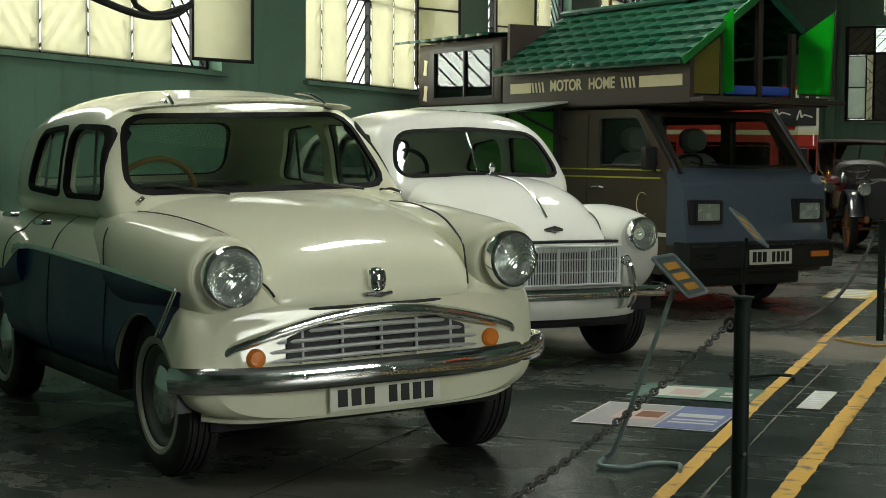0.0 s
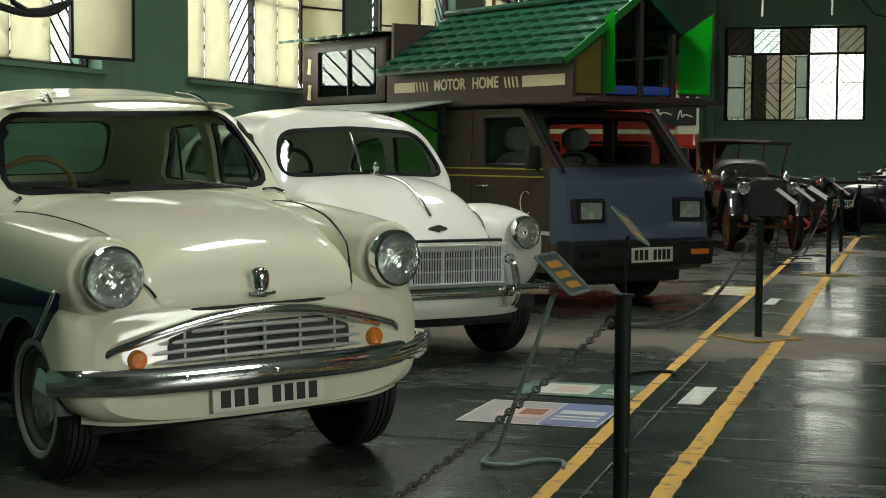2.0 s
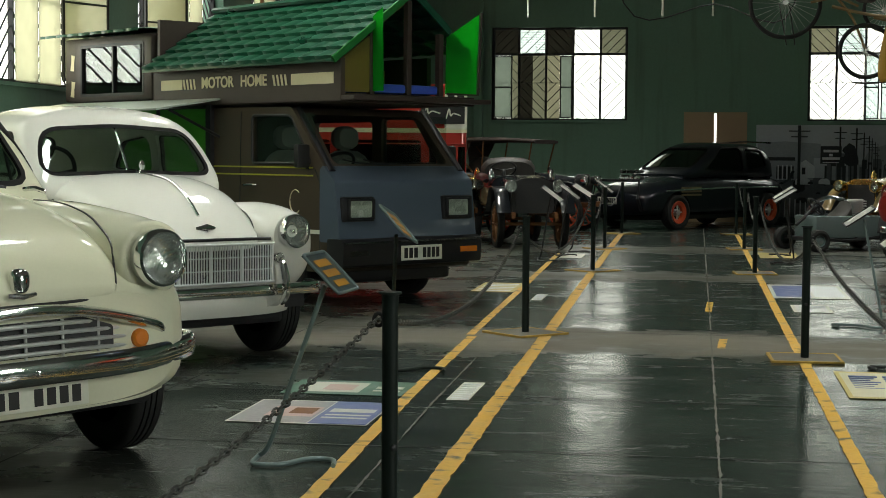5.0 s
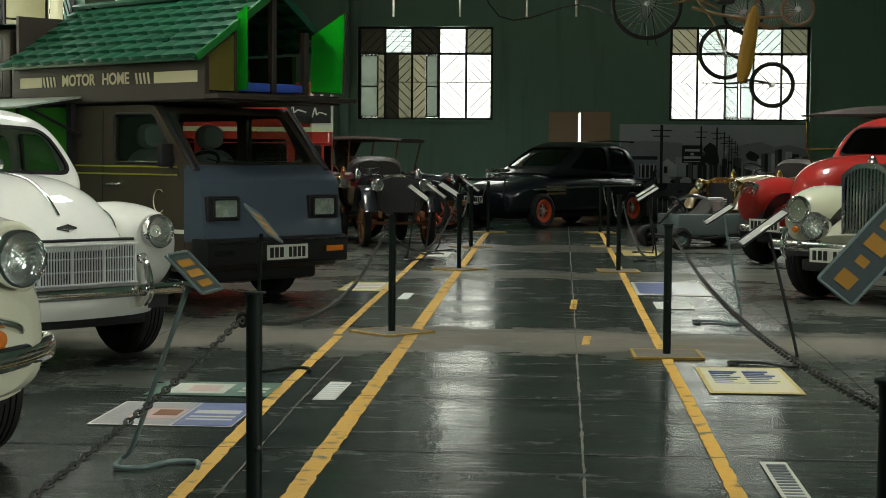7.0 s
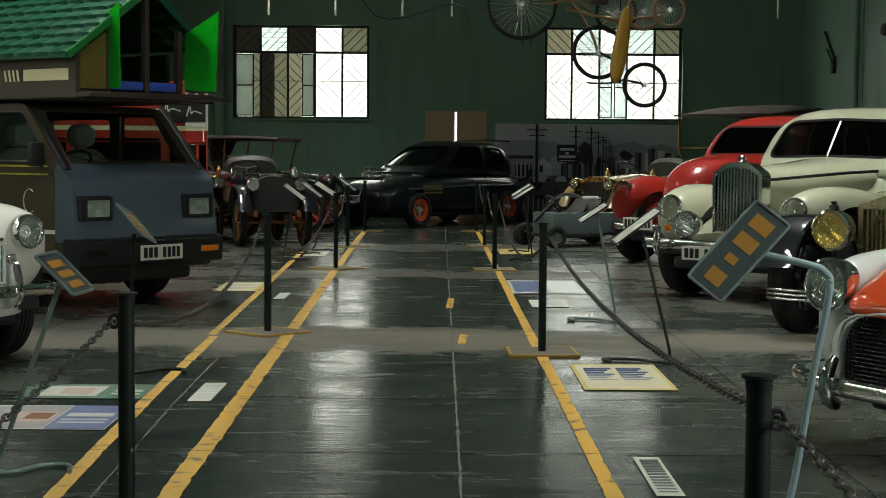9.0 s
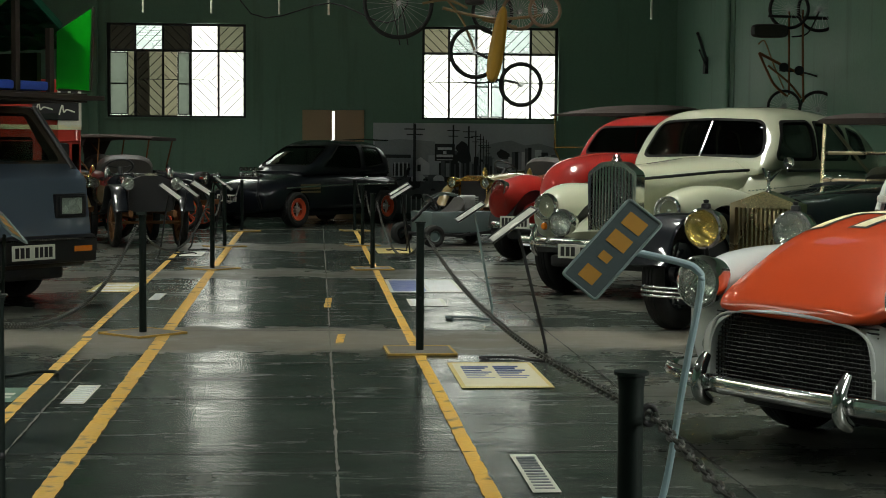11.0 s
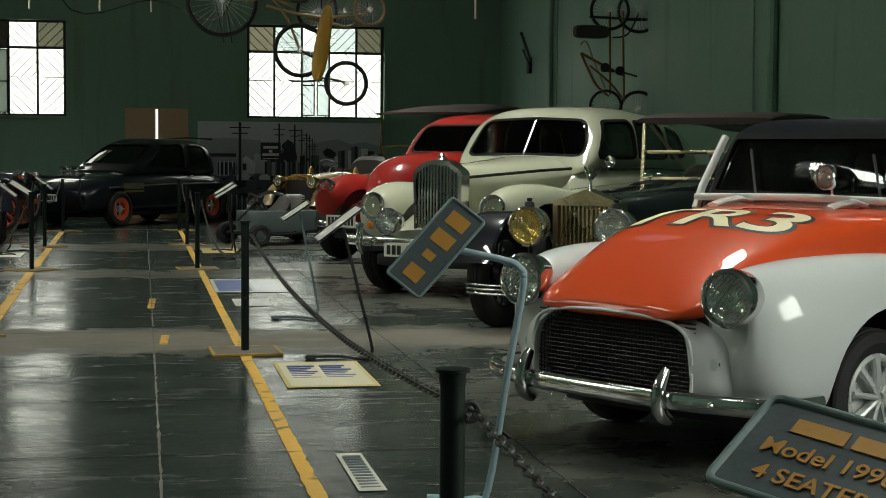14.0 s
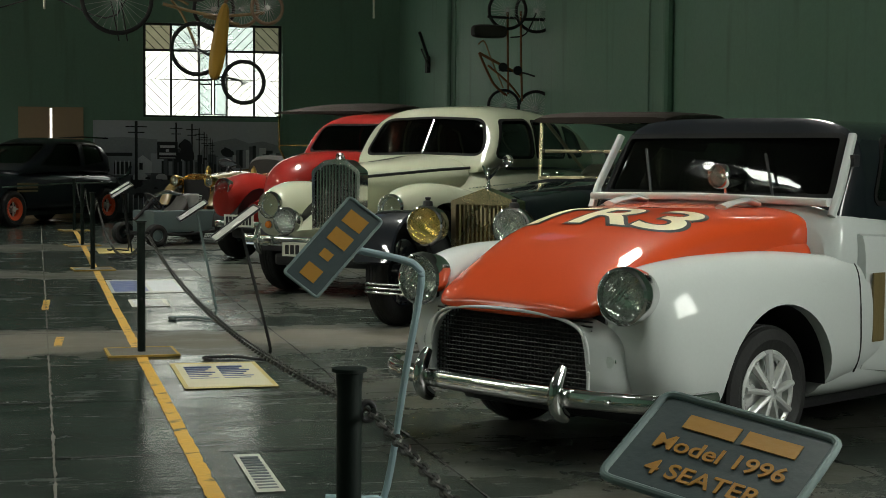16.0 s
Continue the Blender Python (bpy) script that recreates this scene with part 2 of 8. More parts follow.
def lathe(profile, m, seg=32, bm=None):
    """Turn (radius, height) pairs round local z."""
    bm = bm or bmesh.new()
    rows = []
    for r, z in profile:
        rows.append([bm.verts.new(m @ Vector((r * math.cos(2 * math.pi * k / seg), r * math.sin(2 * math.pi * k / seg), z))) for k in range(seg)] if r > 1e-6 else [bm.verts.new(m @ Vector((0, 0, z)))])
    for a, b in zip(rows, rows[1:]):
        for k in range(seg):
            if len(a) == 1 and len(b) == 1:
                continue
            if len(a) == 1:
                bm.faces.new((a[0], b[k], b[(k + 1) % seg]))
            elif len(b) == 1:
                bm.faces.new((a[k], a[(k + 1) % seg], b[0]))
            else:
                bm.faces.new((a[k], a[(k + 1) % seg], b[(k + 1) % seg], b[k]))
    return bm


def cat(rows, steps):
    """Catmull-Rom through tuples of numbers."""
    pts = [Vector(r) for r in rows]
    out = []
    for i in range(len(pts) - 1):
        p0, p1, p2, p3 = pts[max(i - 1, 0)], pts[i], pts[i + 1], pts[min(i + 2, len(pts) - 1)]
        for k in range(steps):
            t = k / steps
            out.append(0.5 * (2 * p1 + (p2 - p0) * t + (2 * p0 - 5 * p1 + 4 * p2 - p3) * t * t + (3 * p1 - p0 - 3 * p2 + p3) * t ** 3))
    out.append(pts[-1])
    return out


def sweep(path, w, h=None, seg=10, power=2.0, closed=False, up=(0, 0, 1), bm=None, taper=None):
    """A rounded section (w across, h up) drawn along a path."""
    bm = bm or bmesh.new()
    h = w if h is None else h
    pts = [Vector(p) for p in path]
    n = len(pts)
    rings = []
    for i, p in enumerate(pts):
        a = pts[(i - 1) % n] if closed or i > 0 else p
        b = pts[(i + 1) % n] if closed or i < n - 1 else p
        d = (b - a).normalized()
        s = d.cross(Vector(up))
        s = s.normalized() if s.length > 1e-4 else d.cross(Vector((0, 1, 0.01))).normalized()
        q = s.cross(d)
        k = taper(i / (n - 1)) if taper else 1
        ring = []
        for j in range(seg):
            c, z = math.cos(2 * math.pi * j / seg), math.sin(2 * math.pi * j / seg)
            c, z = math.copysign(abs(c) ** (2 / power), c), math.copysign(abs(z) ** (2 / power), z)
            ring.append(bm.verts.new(p + s * c * w * k + q * z * h * k))
        rings.append(ring)
    pairs = list(zip(rings, rings[1:])) + ([(rings[-1], rings[0])] if closed else [])
    for a, b in pairs:
        for j in range(seg):
            bm.faces.new((a[j], a[(j + 1) % seg], b[(j + 1) % seg], b[j]))
    if not closed:
        bm.faces.new(rings[0][::-1]), bm.faces.new(rings[-1])
    return bm


def loft(stations, steps=4, seg=40, bm=None):
    """A closed, rounded hull along y. Station: y, x centre, half width, z bottom, z top, power of the top, power of the foot, lean of the sides."""
    bm = bm or bmesh.new()
    rings = []
    for y, xc, hw, zb, zt, pt, pb, tum in cat(stations, steps):
        zc, hh = (zb + zt) / 2, max((zt - zb) / 2, 0.002)
        ring = []
        for j in range(seg):
            a = 2 * math.pi * j / seg
            c, s = math.cos(a), math.sin(a)
            p = pt if s >= 0 else pb
            c, s = math.copysign(abs(c) ** (2 / p), c), math.copysign(abs(s) ** (2 / p), s)
            ring.append(bm.verts.new((xc + max(hw, 0.002) * c * (1 - tum * (s + 1) / 2), y, zc + hh * s)))
        rings.append(ring)
    for a, b in zip(rings, rings[1:]):
        for j in range(seg):
            bm.faces.new((a[j], a[(j + 1) % seg], b[(j + 1) % seg], b[j]))
    bm.faces.new(rings[0]), bm.faces.new(rings[-1][::-1])
    return bm


def rounded(points, r, k=4):
    """A polygon with rounded corners."""
    pts = [Vector(p) for p in points]
    out = []
    for i, p in enumerate(pts):
        a, b = pts[i - 1], pts[(i + 1) % len(pts)]
        da, db = (a - p), (b - p)
        s, e = p + da.normalized() * min(r, da.length * 0.49), p + db.normalized() * min(r, db.length * 0.49)
        for j in range(k + 1):
            t = j / k
            out.append(s * (1 - t) ** 2 + p * 2 * t * (1 - t) + e * t * t)
    return out


def prism(points, axis, a0, a1, r=0.06, grow=0.0):
    """A rounded polygon pushed along x or y. Points are (y, z) for x, (x, z) for y."""
    pts = rounded(points, r) if r else [Vector(p) for p in points]
    if grow:
        turn = 1 if sum(a.x * b.y - a.y * b.x for a, b in zip(pts, pts[1:] + pts[:1])) > 0 else -1
        out = []
        for i, p in enumerate(pts):
            d0, d1 = p - pts[i - 1], pts[(i + 1) % len(pts)] - p
            q = Vector((d0.y, -d0.x)).normalized() + Vector((d1.y, -d1.x)).normalized()
            out.append(p + q.normalized() * grow * turn)
        pts = out
    bm = bmesh.new()
    put = (lambda p, a: (a, p[0], p[1])) if axis == "x" else (lambda p, a: (p[0], a, p[1]))
    A, B = [bm.verts.new(put(p, a0)) for p in pts], [bm.verts.new(put(p, a1)) for p in pts]
    bm.faces.new(A), bm.faces.new(B[::-1])
    for i in range(len(pts)):
        j = (i + 1) % len(pts)
        bm.faces.new((A[i], B[i], B[j], A[j]))
    bmesh.ops.recalc_face_normals(bm, faces=bm.faces)
    return bm


def carve(base, cutters, op="DIFFERENCE", material=None):
    """Cut, join or meet solid meshes. base and cutters are bmeshes or meshes; gives a mesh."""
    def as_mesh(q):
        return q if isinstance(q, bpy.types.Mesh) else mesh_of(q, material or M_IRON)
    me = as_mesh(base)
    for c in cutters:
        a, b = new("a", me), new("b", as_mesh(c))
        md = a.modifiers.new("cut", "BOOLEAN")
        md.operation, md.object, md.solver = op, b, "EXACT"
        bpy.context.view_layer.update()
        me = bpy.data.meshes.new_from_object(a.evaluated_get(bpy.context.evaluated_depsgraph_get()))
        bpy.data.objects.remove(a), bpy.data.objects.remove(b)
    if material:
        me.materials.clear()
        me.materials.append(material)
    return me


def words(name, text, size, m, material, parent=None, depth=0.002, label="", align="CENTER", stretch=1.0, bold=0.0):
    """Lettering in the built-in font, turned into a mesh, centred on m, facing its +z."""
    cu = bpy.data.curves.new(name, "FONT")
    cu.body, cu.size, cu.extrude, cu.align_x, cu.align_y, cu.offset = text, size, depth, align, "CENTER", bold
    tmp = new("tmp", cu)
    bpy.context.view_layer.update()
    me = bpy.data.meshes.new_from_object(tmp.evaluated_get(bpy.context.evaluated_depsgraph_get()))
    bpy.data.objects.remove(tmp)
    me.transform(m @ Matrix.Diagonal((stretch, 1, 1, 1)))
    me.materials.clear(), me.materials.append(material)
    ob = new(name, me)
    ob.parent = parent
    return tagged(ob, label)


def face_m(at, normal, up=(0, 0, 1)):
    """A frame whose +z is the normal and whose +y is up."""
    z = Vector(normal).normalized()
    x = Vector(up).cross(z).normalized()
    y = z.cross(x)
    return Matrix.Translation(at) @ Matrix((x, y, z)).transposed().to_4x4()


ALONG_X = pose(0, 0, 0, 0, 90, 0)

# ---------------------------------------------------------------- the hall
W = 0.28
floor = tagged(new("floor", mesh_of(box(X0 - W, X1 + W, Y0 - W, Y1 + W, -0.2, 0), M_FLOOR)), "polished grey-green stone floor with dusty patches", "floor", kind="structure")
ROOF_LIGHTS = [(x, y) for x in (-2.4, 2.5) for y in (-2.0, 3.0, 8.0, 13.0, 18.0, 23.0)]
SILL, HEAD = 1.8, 3.47
LEFT_WINDOWS = [(7.75, 11.04), (12.5, 15.75), (17.1, 20.3), (21.6, 24.8)]
# unseen opening, added so that light reaches the fronts of the cars
EAST_OPENINGS = [(-0.8, 2.5)]
BACK_WINDOWS = [(-3.81, -1.35), (1.81, 4.29)]


def holed(along, a0, a1, c0, c1, holes):
    """A wall along x or y with rectangular openings (a, b, foot, head)."""
    hs = [prism([(a, z0), (b, z0), (b, z1), (a, z1)], "y" if along == "x" else "x", c0 - 0.1, c1 + 0.1, 0) for a, b, z0, z1 in holes]
    base = box(a0, a1, c0, c1, 0, TOP) if along == "x" else box(c0, c1, a0, a1, 0, TOP)
    return carve(base, hs, "DIFFERENCE", M_WALL)


tagged(new("ceiling", carve(box(X0 - W, X1 + W, Y0 - W, Y1 + W, TOP, TOP + 0.2), [box(x - 0.27, x + 0.27, y - 0.75, y + 0.75, TOP - 0.1, TOP + 0.3) for x, y in ROOF_LIGHTS], "DIFFERENCE", M_CEIL)), "dim sheet ceiling with two rows of roof lights", "ceiling", kind="structure")
tagged(new("wall_west", holed("y", Y0, Y1, X0 - W, X0, [(a, b, SILL, 4.3) for a, b in LEFT_WINDOWS])), "sea-green plastered wall with tall steel windows", "wall", kind="structure")
tagged(new("wall_north", holed("x", X0 - W, X1 + W, Y1, Y1 + W, [(a, b, SILL, HEAD) for a, b in BACK_WINDOWS])), "sea-green plastered end wall with two windows", "wall", kind="structure")
tagged(new("wall_east", holed("y", Y0, Y1, X1, X1 + W, [(a, b, SILL, 4.3) for a, b in EAST_OPENINGS])), "sea-green plastered wall in deep shade", "wall", kind="structure")
tagged(new("wall_south", holed("x", X0 - W, X1 + W, Y0 - W, Y0, [])), "sea-green plastered wall behind the camera", "wall", kind="structure")

for a, b in LEFT_WINDOWS:
    daylight("daylight_west", (X0 - W - 0.05, (a + b) / 2, 3.05), (0, (a + b) / 2, 1.4), b - a + 0.3, 2.7, 85 if a < 16 else 40).data.spread = radians(140)
for a, b in BACK_WINDOWS:
    daylight("daylight_north", ((a + b) / 2, Y1 + W + 0.05, 2.64), ((a + b) / 2, 0, 2.64), b - a + 0.2, 1.8, 28)
# added fill lamp outside the unseen east opening
for a, b in EAST_OPENINGS:
    daylight("fill_east", (X1 + W + 0.05, (a + b) / 2, 3.05), (0, (a + b) / 2, 2.6), b - a, 2.5, 360)
for x, y in ROOF_LIGHTS:
    daylight("daylight_roof", (x, y, TOP + 0.21), (x, y, 0), 0.5, 1.4, 36 if y < 5 else 78 if x < 0 else 64).data.spread = radians(125 if x < 0 else 85)
M_OUT = glow("hazy_daylight", (1.0, 0.98, 0.88), 1.5)
tagged(new("backdrop_west", mesh_of(box(-10.0, -9.9, -12, 34, -1, 9), M_OUT)), "bright hazy daylight outside", "backdrop", kind="structure")
tagged(new("backdrop_north", mesh_of(box(-9.5, 9.5, Y1 + 3, Y1 + 3.1, -1, 9), M_OUT)), "bright hazy daylight outside", "backdrop", kind="structure")

# ---------------------------------------------------------------- vehicles: shared parts
# every vehicle is built with its front axle at the origin, its nose towards +y and its right side at +x
def heading(x, y, fx, fy):
    return pose(x, y, 0, 0, 0, math.degrees(math.atan2(-fx, fy)))


def shrink(stations, d):
    """The same hull, d smaller all round."""
    rows = [list(s) for s in stations]
    for s in rows:
        s[2], s[3], s[4] = s[2] - d, s[3] + d * 0.5, s[4] - d
    rows[0][0] += d
    rows[-1][0] -= d
    return [tuple(s) for s in rows]


def quad(*pts):
    return list(pts)


def hull(name, stations, holes, material, parent, label="", seg=44, steps=5):
    return part(name, carve(loft(stations, steps, seg), holes, "DIFFERENCE", material), material, parent, label, True)


def arch(y, z, r, x0, x1):
    """A wheel arch: a flat-bottomed round cutter along x."""
    pts = [(y + r * math.cos(a), z + r * math.sin(a)) for a in [math.pi * k / 20 for k in range(21)]]
    return prism([(y + r, -0.1), *pts, (y - r, -0.1)], "x", x0, x1, 0)


def liner(parent, y, z, r, side, x_in=0.42, x_out=0.7):
    """Black inner wheel house."""
    bm = bmesh.new()
    n = 20
    arc = [(y + (r - 0.004) * math.cos(math.pi * k / n), z + (r - 0.004) * math.sin(math.pi * k / n)) for k in range(n + 1)]
    arc = [(y + r - 0.004, z)] + arc + [(y - r + 0.004, z)]
    outer = [bm.verts.new((side * x_out, a, c)) for a, c in arc]
    inner = [bm.verts.new((side * (x_in + 0.005), a, c)) for a, c in arc]
    for i in range(len(arc) - 1):
        bm.faces.new((outer[i], outer[i + 1], inner[i + 1], inner[i]))
    bm.faces.new(inner)
    return part("wheel_house", bm, M_IRON, parent, "", True)


def cabin(parent, stations, sides, front, back, colour, seal=M_SEAL, glass=M_GLASS, wall=0.045, side_r=0.06, end_r=0.09, pillar=""):
    """A hollow passenger cell with real window openings, black seals and panes.
    sides: (y, z) outlines cut through both flanks; front, back: (x, z) outlines."""
    mid = sum(s[0] for s in stations) / len(stations)
    y0, y1 = stations[0][0], stations[-1][0]
    cuts = []
    for pts in sides:
        cuts.append(("side_window", pts, "x", 0.0, 1.4, side_r))
        cuts.append(("side_window", pts, "x", -1.4, 0.0, side_r))
    for pts in front:
        cuts.append(("windscreen", pts, "y", mid, y1 + 0.4, end_r))
    for pts in back:
        cuts.append(("rear_window", pts, "y", y0 - 0.4, mid, end_r))
    inner = lambda d: loft(shrink(stations, d), 5, 44)
    shell = carve(loft(stations, 5, 44), [inner(wall)] + [prism(p, ax, a, b, r) for _, p, ax, a, b, r in cuts], "DIFFERENCE", colour)
    part("cabin_shell", shell, colour, parent, "", True)
    lining = carve(inner(wall + 0.003), [inner(wall + 0.009)] + [prism(p, ax, a, b, r) for _, p, ax, a, b, r in cuts], "DIFFERENCE", M_CLOTH)
    part("lining", lining, M_CLOTH, parent, "grey cloth cabin lining", True)
    for nm, p, ax, a, b, r in cuts:
        thin = carve(loft(shrink(stations, 0.014), 5, 44), [inner(0.019)], "DIFFERENCE", glass)
        pane = part(nm, carve(thin, [prism(p, ax, a, b, r, 0.004)], "INTERSECT", glass), glass, parent, "", True)
        ring = carve(loft(shrink(stations, -0.006), 5, 44), [inner(0.022)], "DIFFERENCE", seal)
        ring = carve(ring, [prism(p, ax, a, b, r, 0.016)], "INTERSECT", seal)
        ring = carve(ring, [prism(p, ax, a, b, r, -0.006)], "DIFFERENCE", seal)
        part("rubber_seal", ring, seal, pane, "black rubber seal", True)


def wheel(parent, x, y, r, w, rim, cap="disc", white=False, spin=0.0, lean=0.0, name="wheel", rim_mat=None, spokes=0, lift=0.0):
    """Tyre with a grooved tread, a dished rim and a hub cap; its face looks to the outside."""
    s = 1 if x > 0 else -1
    m = Matrix.Translation((x, y, r + lift)) @ pose(0, 0, 0, 0, 0, lean) @ pose(0, 0, 0, 0, 90 * s, 0)
    h = w / 2
    prof = [(rim, -h * 0.8), (rim + (r - rim) * 0.45, -h * 1.05), (r * 0.95, -h * 0.92), (r * 0.985, -h * 0.78)]
    for k in (-0.5, -0.17, 0.17, 0.5):
        prof += [(r, h * (k - 0.13)), (r, h * (k + 0.1)), (r * 0.975, h * (k + 0.12)), (r * 0.975, h * (k + 0.19))]
    prof += [(r * 0.985, h * 0.78), (r * 0.95, h * 0.92), (rim + (r - rim) * 0.45, h * 1.05), (rim, h * 0.8)]
    w_ob = part(name, lathe(prof, m, 40), M_RUBBER, parent, "", True)
    rm = rim_mat or M_STEEL
    if spokes:
        bm = lathe([(rim, -h * 0.7), (rim, h * 0.75), (rim * 0.93, h * 0.75), (rim * 0.93, -h * 0.7), (rim, -h * 0.7)], m, 36)
        for k in range(spokes):
            a = 2 * math.pi * k / spokes + spin
            sweep([m @ Vector((0.03 * math.cos(a), 0.03 * math.sin(a), h * 0.5)), m @ Vector((rim * 0.95 * math.cos(a), rim * 0.95 * math.sin(a), h * 0.35))], rim * 0.09 if spokes < 14 else 0.012, 0.012, 6, bm=bm)
        lathe([(0, h * 0.85), (0.045, h * 0.75), (0.055, h * 0.2), (0.055, -h * 0.4)], m, 16, bm)
        part("rim", bm, rm, w_ob, "", True)
    else:
        part("rim", lathe([(rim * 1.03, h * 0.82), (rim * 0.95, h * 0.78), (rim * 0.86, h * 0.45), (rim * 0.6, h * 0.55), (rim * 0.4, h * 0.62), (0, h * 0.64)], m, 36), rm, w_ob, "", True)
    if white:
        part("whitewall", lathe([(rim * 1.04, h * 0.9), (rim * 1.08, h * 1.06), (rim + (r - rim) * 0.28, h * 1.075), (rim + (r - rim) * 0.33, h * 1.02)], m, 36), M_WALLW, w_ob, "off-white whitewall band", True)
    if cap == "disc":
        part("hub_cap", lathe([(rim * 0.62, h * 0.6), (rim * 0.6, h * 0.72), (rim * 0.45, h * 0.86), (rim * 0.2, h * 0.96), (0, h * 0.98)], m, 28), M_CHROME, w_ob, "chrome hub cap", True)
    elif cap == "vaned":
        bm = lathe([(rim * 1.02, h * 0.86), (rim * 0.93, h * 0.92), (rim * 0.86, h * 0.8)], m, 36)
        for k in range(9):
            a = 2 * math.pi * k / 9
            part("vane", sweep([m @ Vector((rim * q * math.cos(a), rim * q * math.sin(a), h * z)) for q, z in ((0.12, 0.98), (0.5, 0.96), (0.93, 0.86))], rim * 0.11, 0.012, 8, 3), M_ALLOY, w_ob, "", True)
        part("hub_boss", lathe([(rim * 0.28, h * 0.9), (rim * 0.24, h * 1.04), (0, h * 1.07)], m, 24), M_ALLOY, w_ob, "", True)
        part("hub_cap", bm, M_ALLOY, w_ob, "silver vaned wheel trim", True)
    return w_ob


M_WALLW = mat("grubby_whitewall", (0.38, 0.37, 0.32), 0.7)
M_DRAB = mat("drab_wheel_paint", (0.09, 0.095, 0.085), 0.5)
# on chrome grille bars and louvres its pale colour carries the bright reflections
M_ALLOY = mat("pale_silver_metal", (0.66, 0.67, 0.66), 0.3, 0.45, 0.06)
M_MIRROR = mat("lamp_reflector", (0.88, 0.89, 0.88), 0.1, 0.8, 0.02, 20, 60, 0.0)
M_AMBERG = pane_glass("yellow_lens", (0.92, 0.78, 0.42))


def lens_relief(m):
    n, l = m.node_tree.nodes, m.node_tree.links
    co, wv, bp = n.new("ShaderNodeTexCoord"), n.new("ShaderNodeTexWave"), n.new("ShaderNodeBump")
    wv.inputs["Scale"].default_value = 28
    wv.bands_direction = "DIAGONAL"
    bp.inputs["Strength"].default_value, bp.inputs["Distance"].default_value = 0.3, 0.006
    l.new(co.outputs["Object"], wv.inputs["Vector"]), l.new(wv.outputs["Fac"], bp.inputs["Height"])
    gl = [q for q in n if "Anisotropic" in q.bl_idname or "Glossy" in q.bl_idname or "Principled" in q.bl_idname][0]
    l.new(bp.outputs[0], gl.inputs["Normal"])


lens_relief(M_LENS), lens_relief(M_MIRROR)


def headlamp(parent, at, r, way=(0, 1, 0), depth=0.08, bezel=M_CHROME, lens=M_LENS, name="headlamp", shell=None):
    """Chrome rim, mirrored bowl with bulb, ribbed domed lens."""
    m = face_m(at, way)
    ob = part(name, lathe([(r * 0.98, -depth), (r * 1.06, -depth * 0.3), (r * 1.1, 0.0), (r * 1.06, 0.022), (r * 0.97, 0.03), (r * 0.9, 0.018), (r * 0.89, -0.005)], m, 36), bezel, parent, "round headlamp with a bright rim", True)
    bm = lathe([(r * 0.9, 0.004), (r * 0.8, -0.014), (r * 0.5, -0.032), (r * 0.2, -0.04), (0, -0.042)], m, 32)
    lathe([(0.0, -0.005), (0.012, -0.01), (0.014, -0.04)], m, 12, bm)
    part("reflector", bm, M_MIRROR, ob, "mirrored lamp bowl", True)
    part("lens", lathe([(r * 0.91, 0.012), (r * 0.8, 0.026), (r * 0.5, 0.04), (0, 0.047)], m, 32), lens, ob, "ribbed clear lens", True)
    if shell:
        part("lamp_shell", lathe([(r * 1.02, -0.01), (r * 1.0, -0.05), (r * 0.75, -0.13), (r * 0.35, -0.17), (0, -0.18)], m, 28), shell, ob, "", True)
    return ob


def button(parent, at, r, colour, way=(0, 1, 0), name="indicator", deep=0.03):
    m = face_m(at, way)
    ob = part(name, lathe([(r * 1.15, -0.02), (r * 1.15, 0.004), (r * 1.0, 0.008)], m, 24), M_CHROME, parent, "", True)
    part("lens", lathe([(r, 0.004), (r * 0.95, deep * 0.7), (r * 0.7, deep), (0, deep * 1.1)], m, 24), colour, ob, "", True)
    return ob


def plate(parent, at, w, h, way=(0, 1, 0), bars=((-0.39, 0.085), (-0.27, 0.085), (-0.15, 0.085), (0.06, 0.075), (0.17, 0.075), (0.28, 0.075), (0.39, 0.075))):
    """Registration plate: white board, its characters as plain bars."""
    m = face_m(at, way)
    bm = box(-w / 2, w / 2, -h / 2, h / 2, 0, 0.006, 0.002)
    bm.transform(m)
    ob = part("number_plate", bm, M_PLATEW, parent, "white plate with black marks")
    for c, k in bars:
        q = box((c - k / 2) * w, (c + k / 2) * w, -h * 0.34, h * 0.34, 0.006, 0.009)
        q.transform(m)
        part("mark", q, M_INK, ob)
    return ob


def bent(points, steps=6):
    return [tuple(p) for p in cat(points, steps)]


def steering(parent, at, r, tilt, material):
    m = Matrix.Translation(at) @ pose(0, 0, 0, tilt, 0, 0)
    ring = [m @ Vector((r * math.cos(2 * math.pi * k / 28), r * math.sin(2 * math.pi * k / 28), 0)) for k in range(28)]
    bm = sweep(ring, 0.013, closed=True)
    for a in (0.2, math.pi - 0.2, -math.pi / 2):
        sweep([m @ Vector((0, 0, -0.02)), m @ Vector((r * math.cos(a), r * math.sin(a), 0))], 0.009, bm=bm)
    cyl(0.02, 0.03, 0.35, m @ pose(0, 0, -0.36), 12, bm)
    return part("steering_wheel", bm, material, parent, "", True)


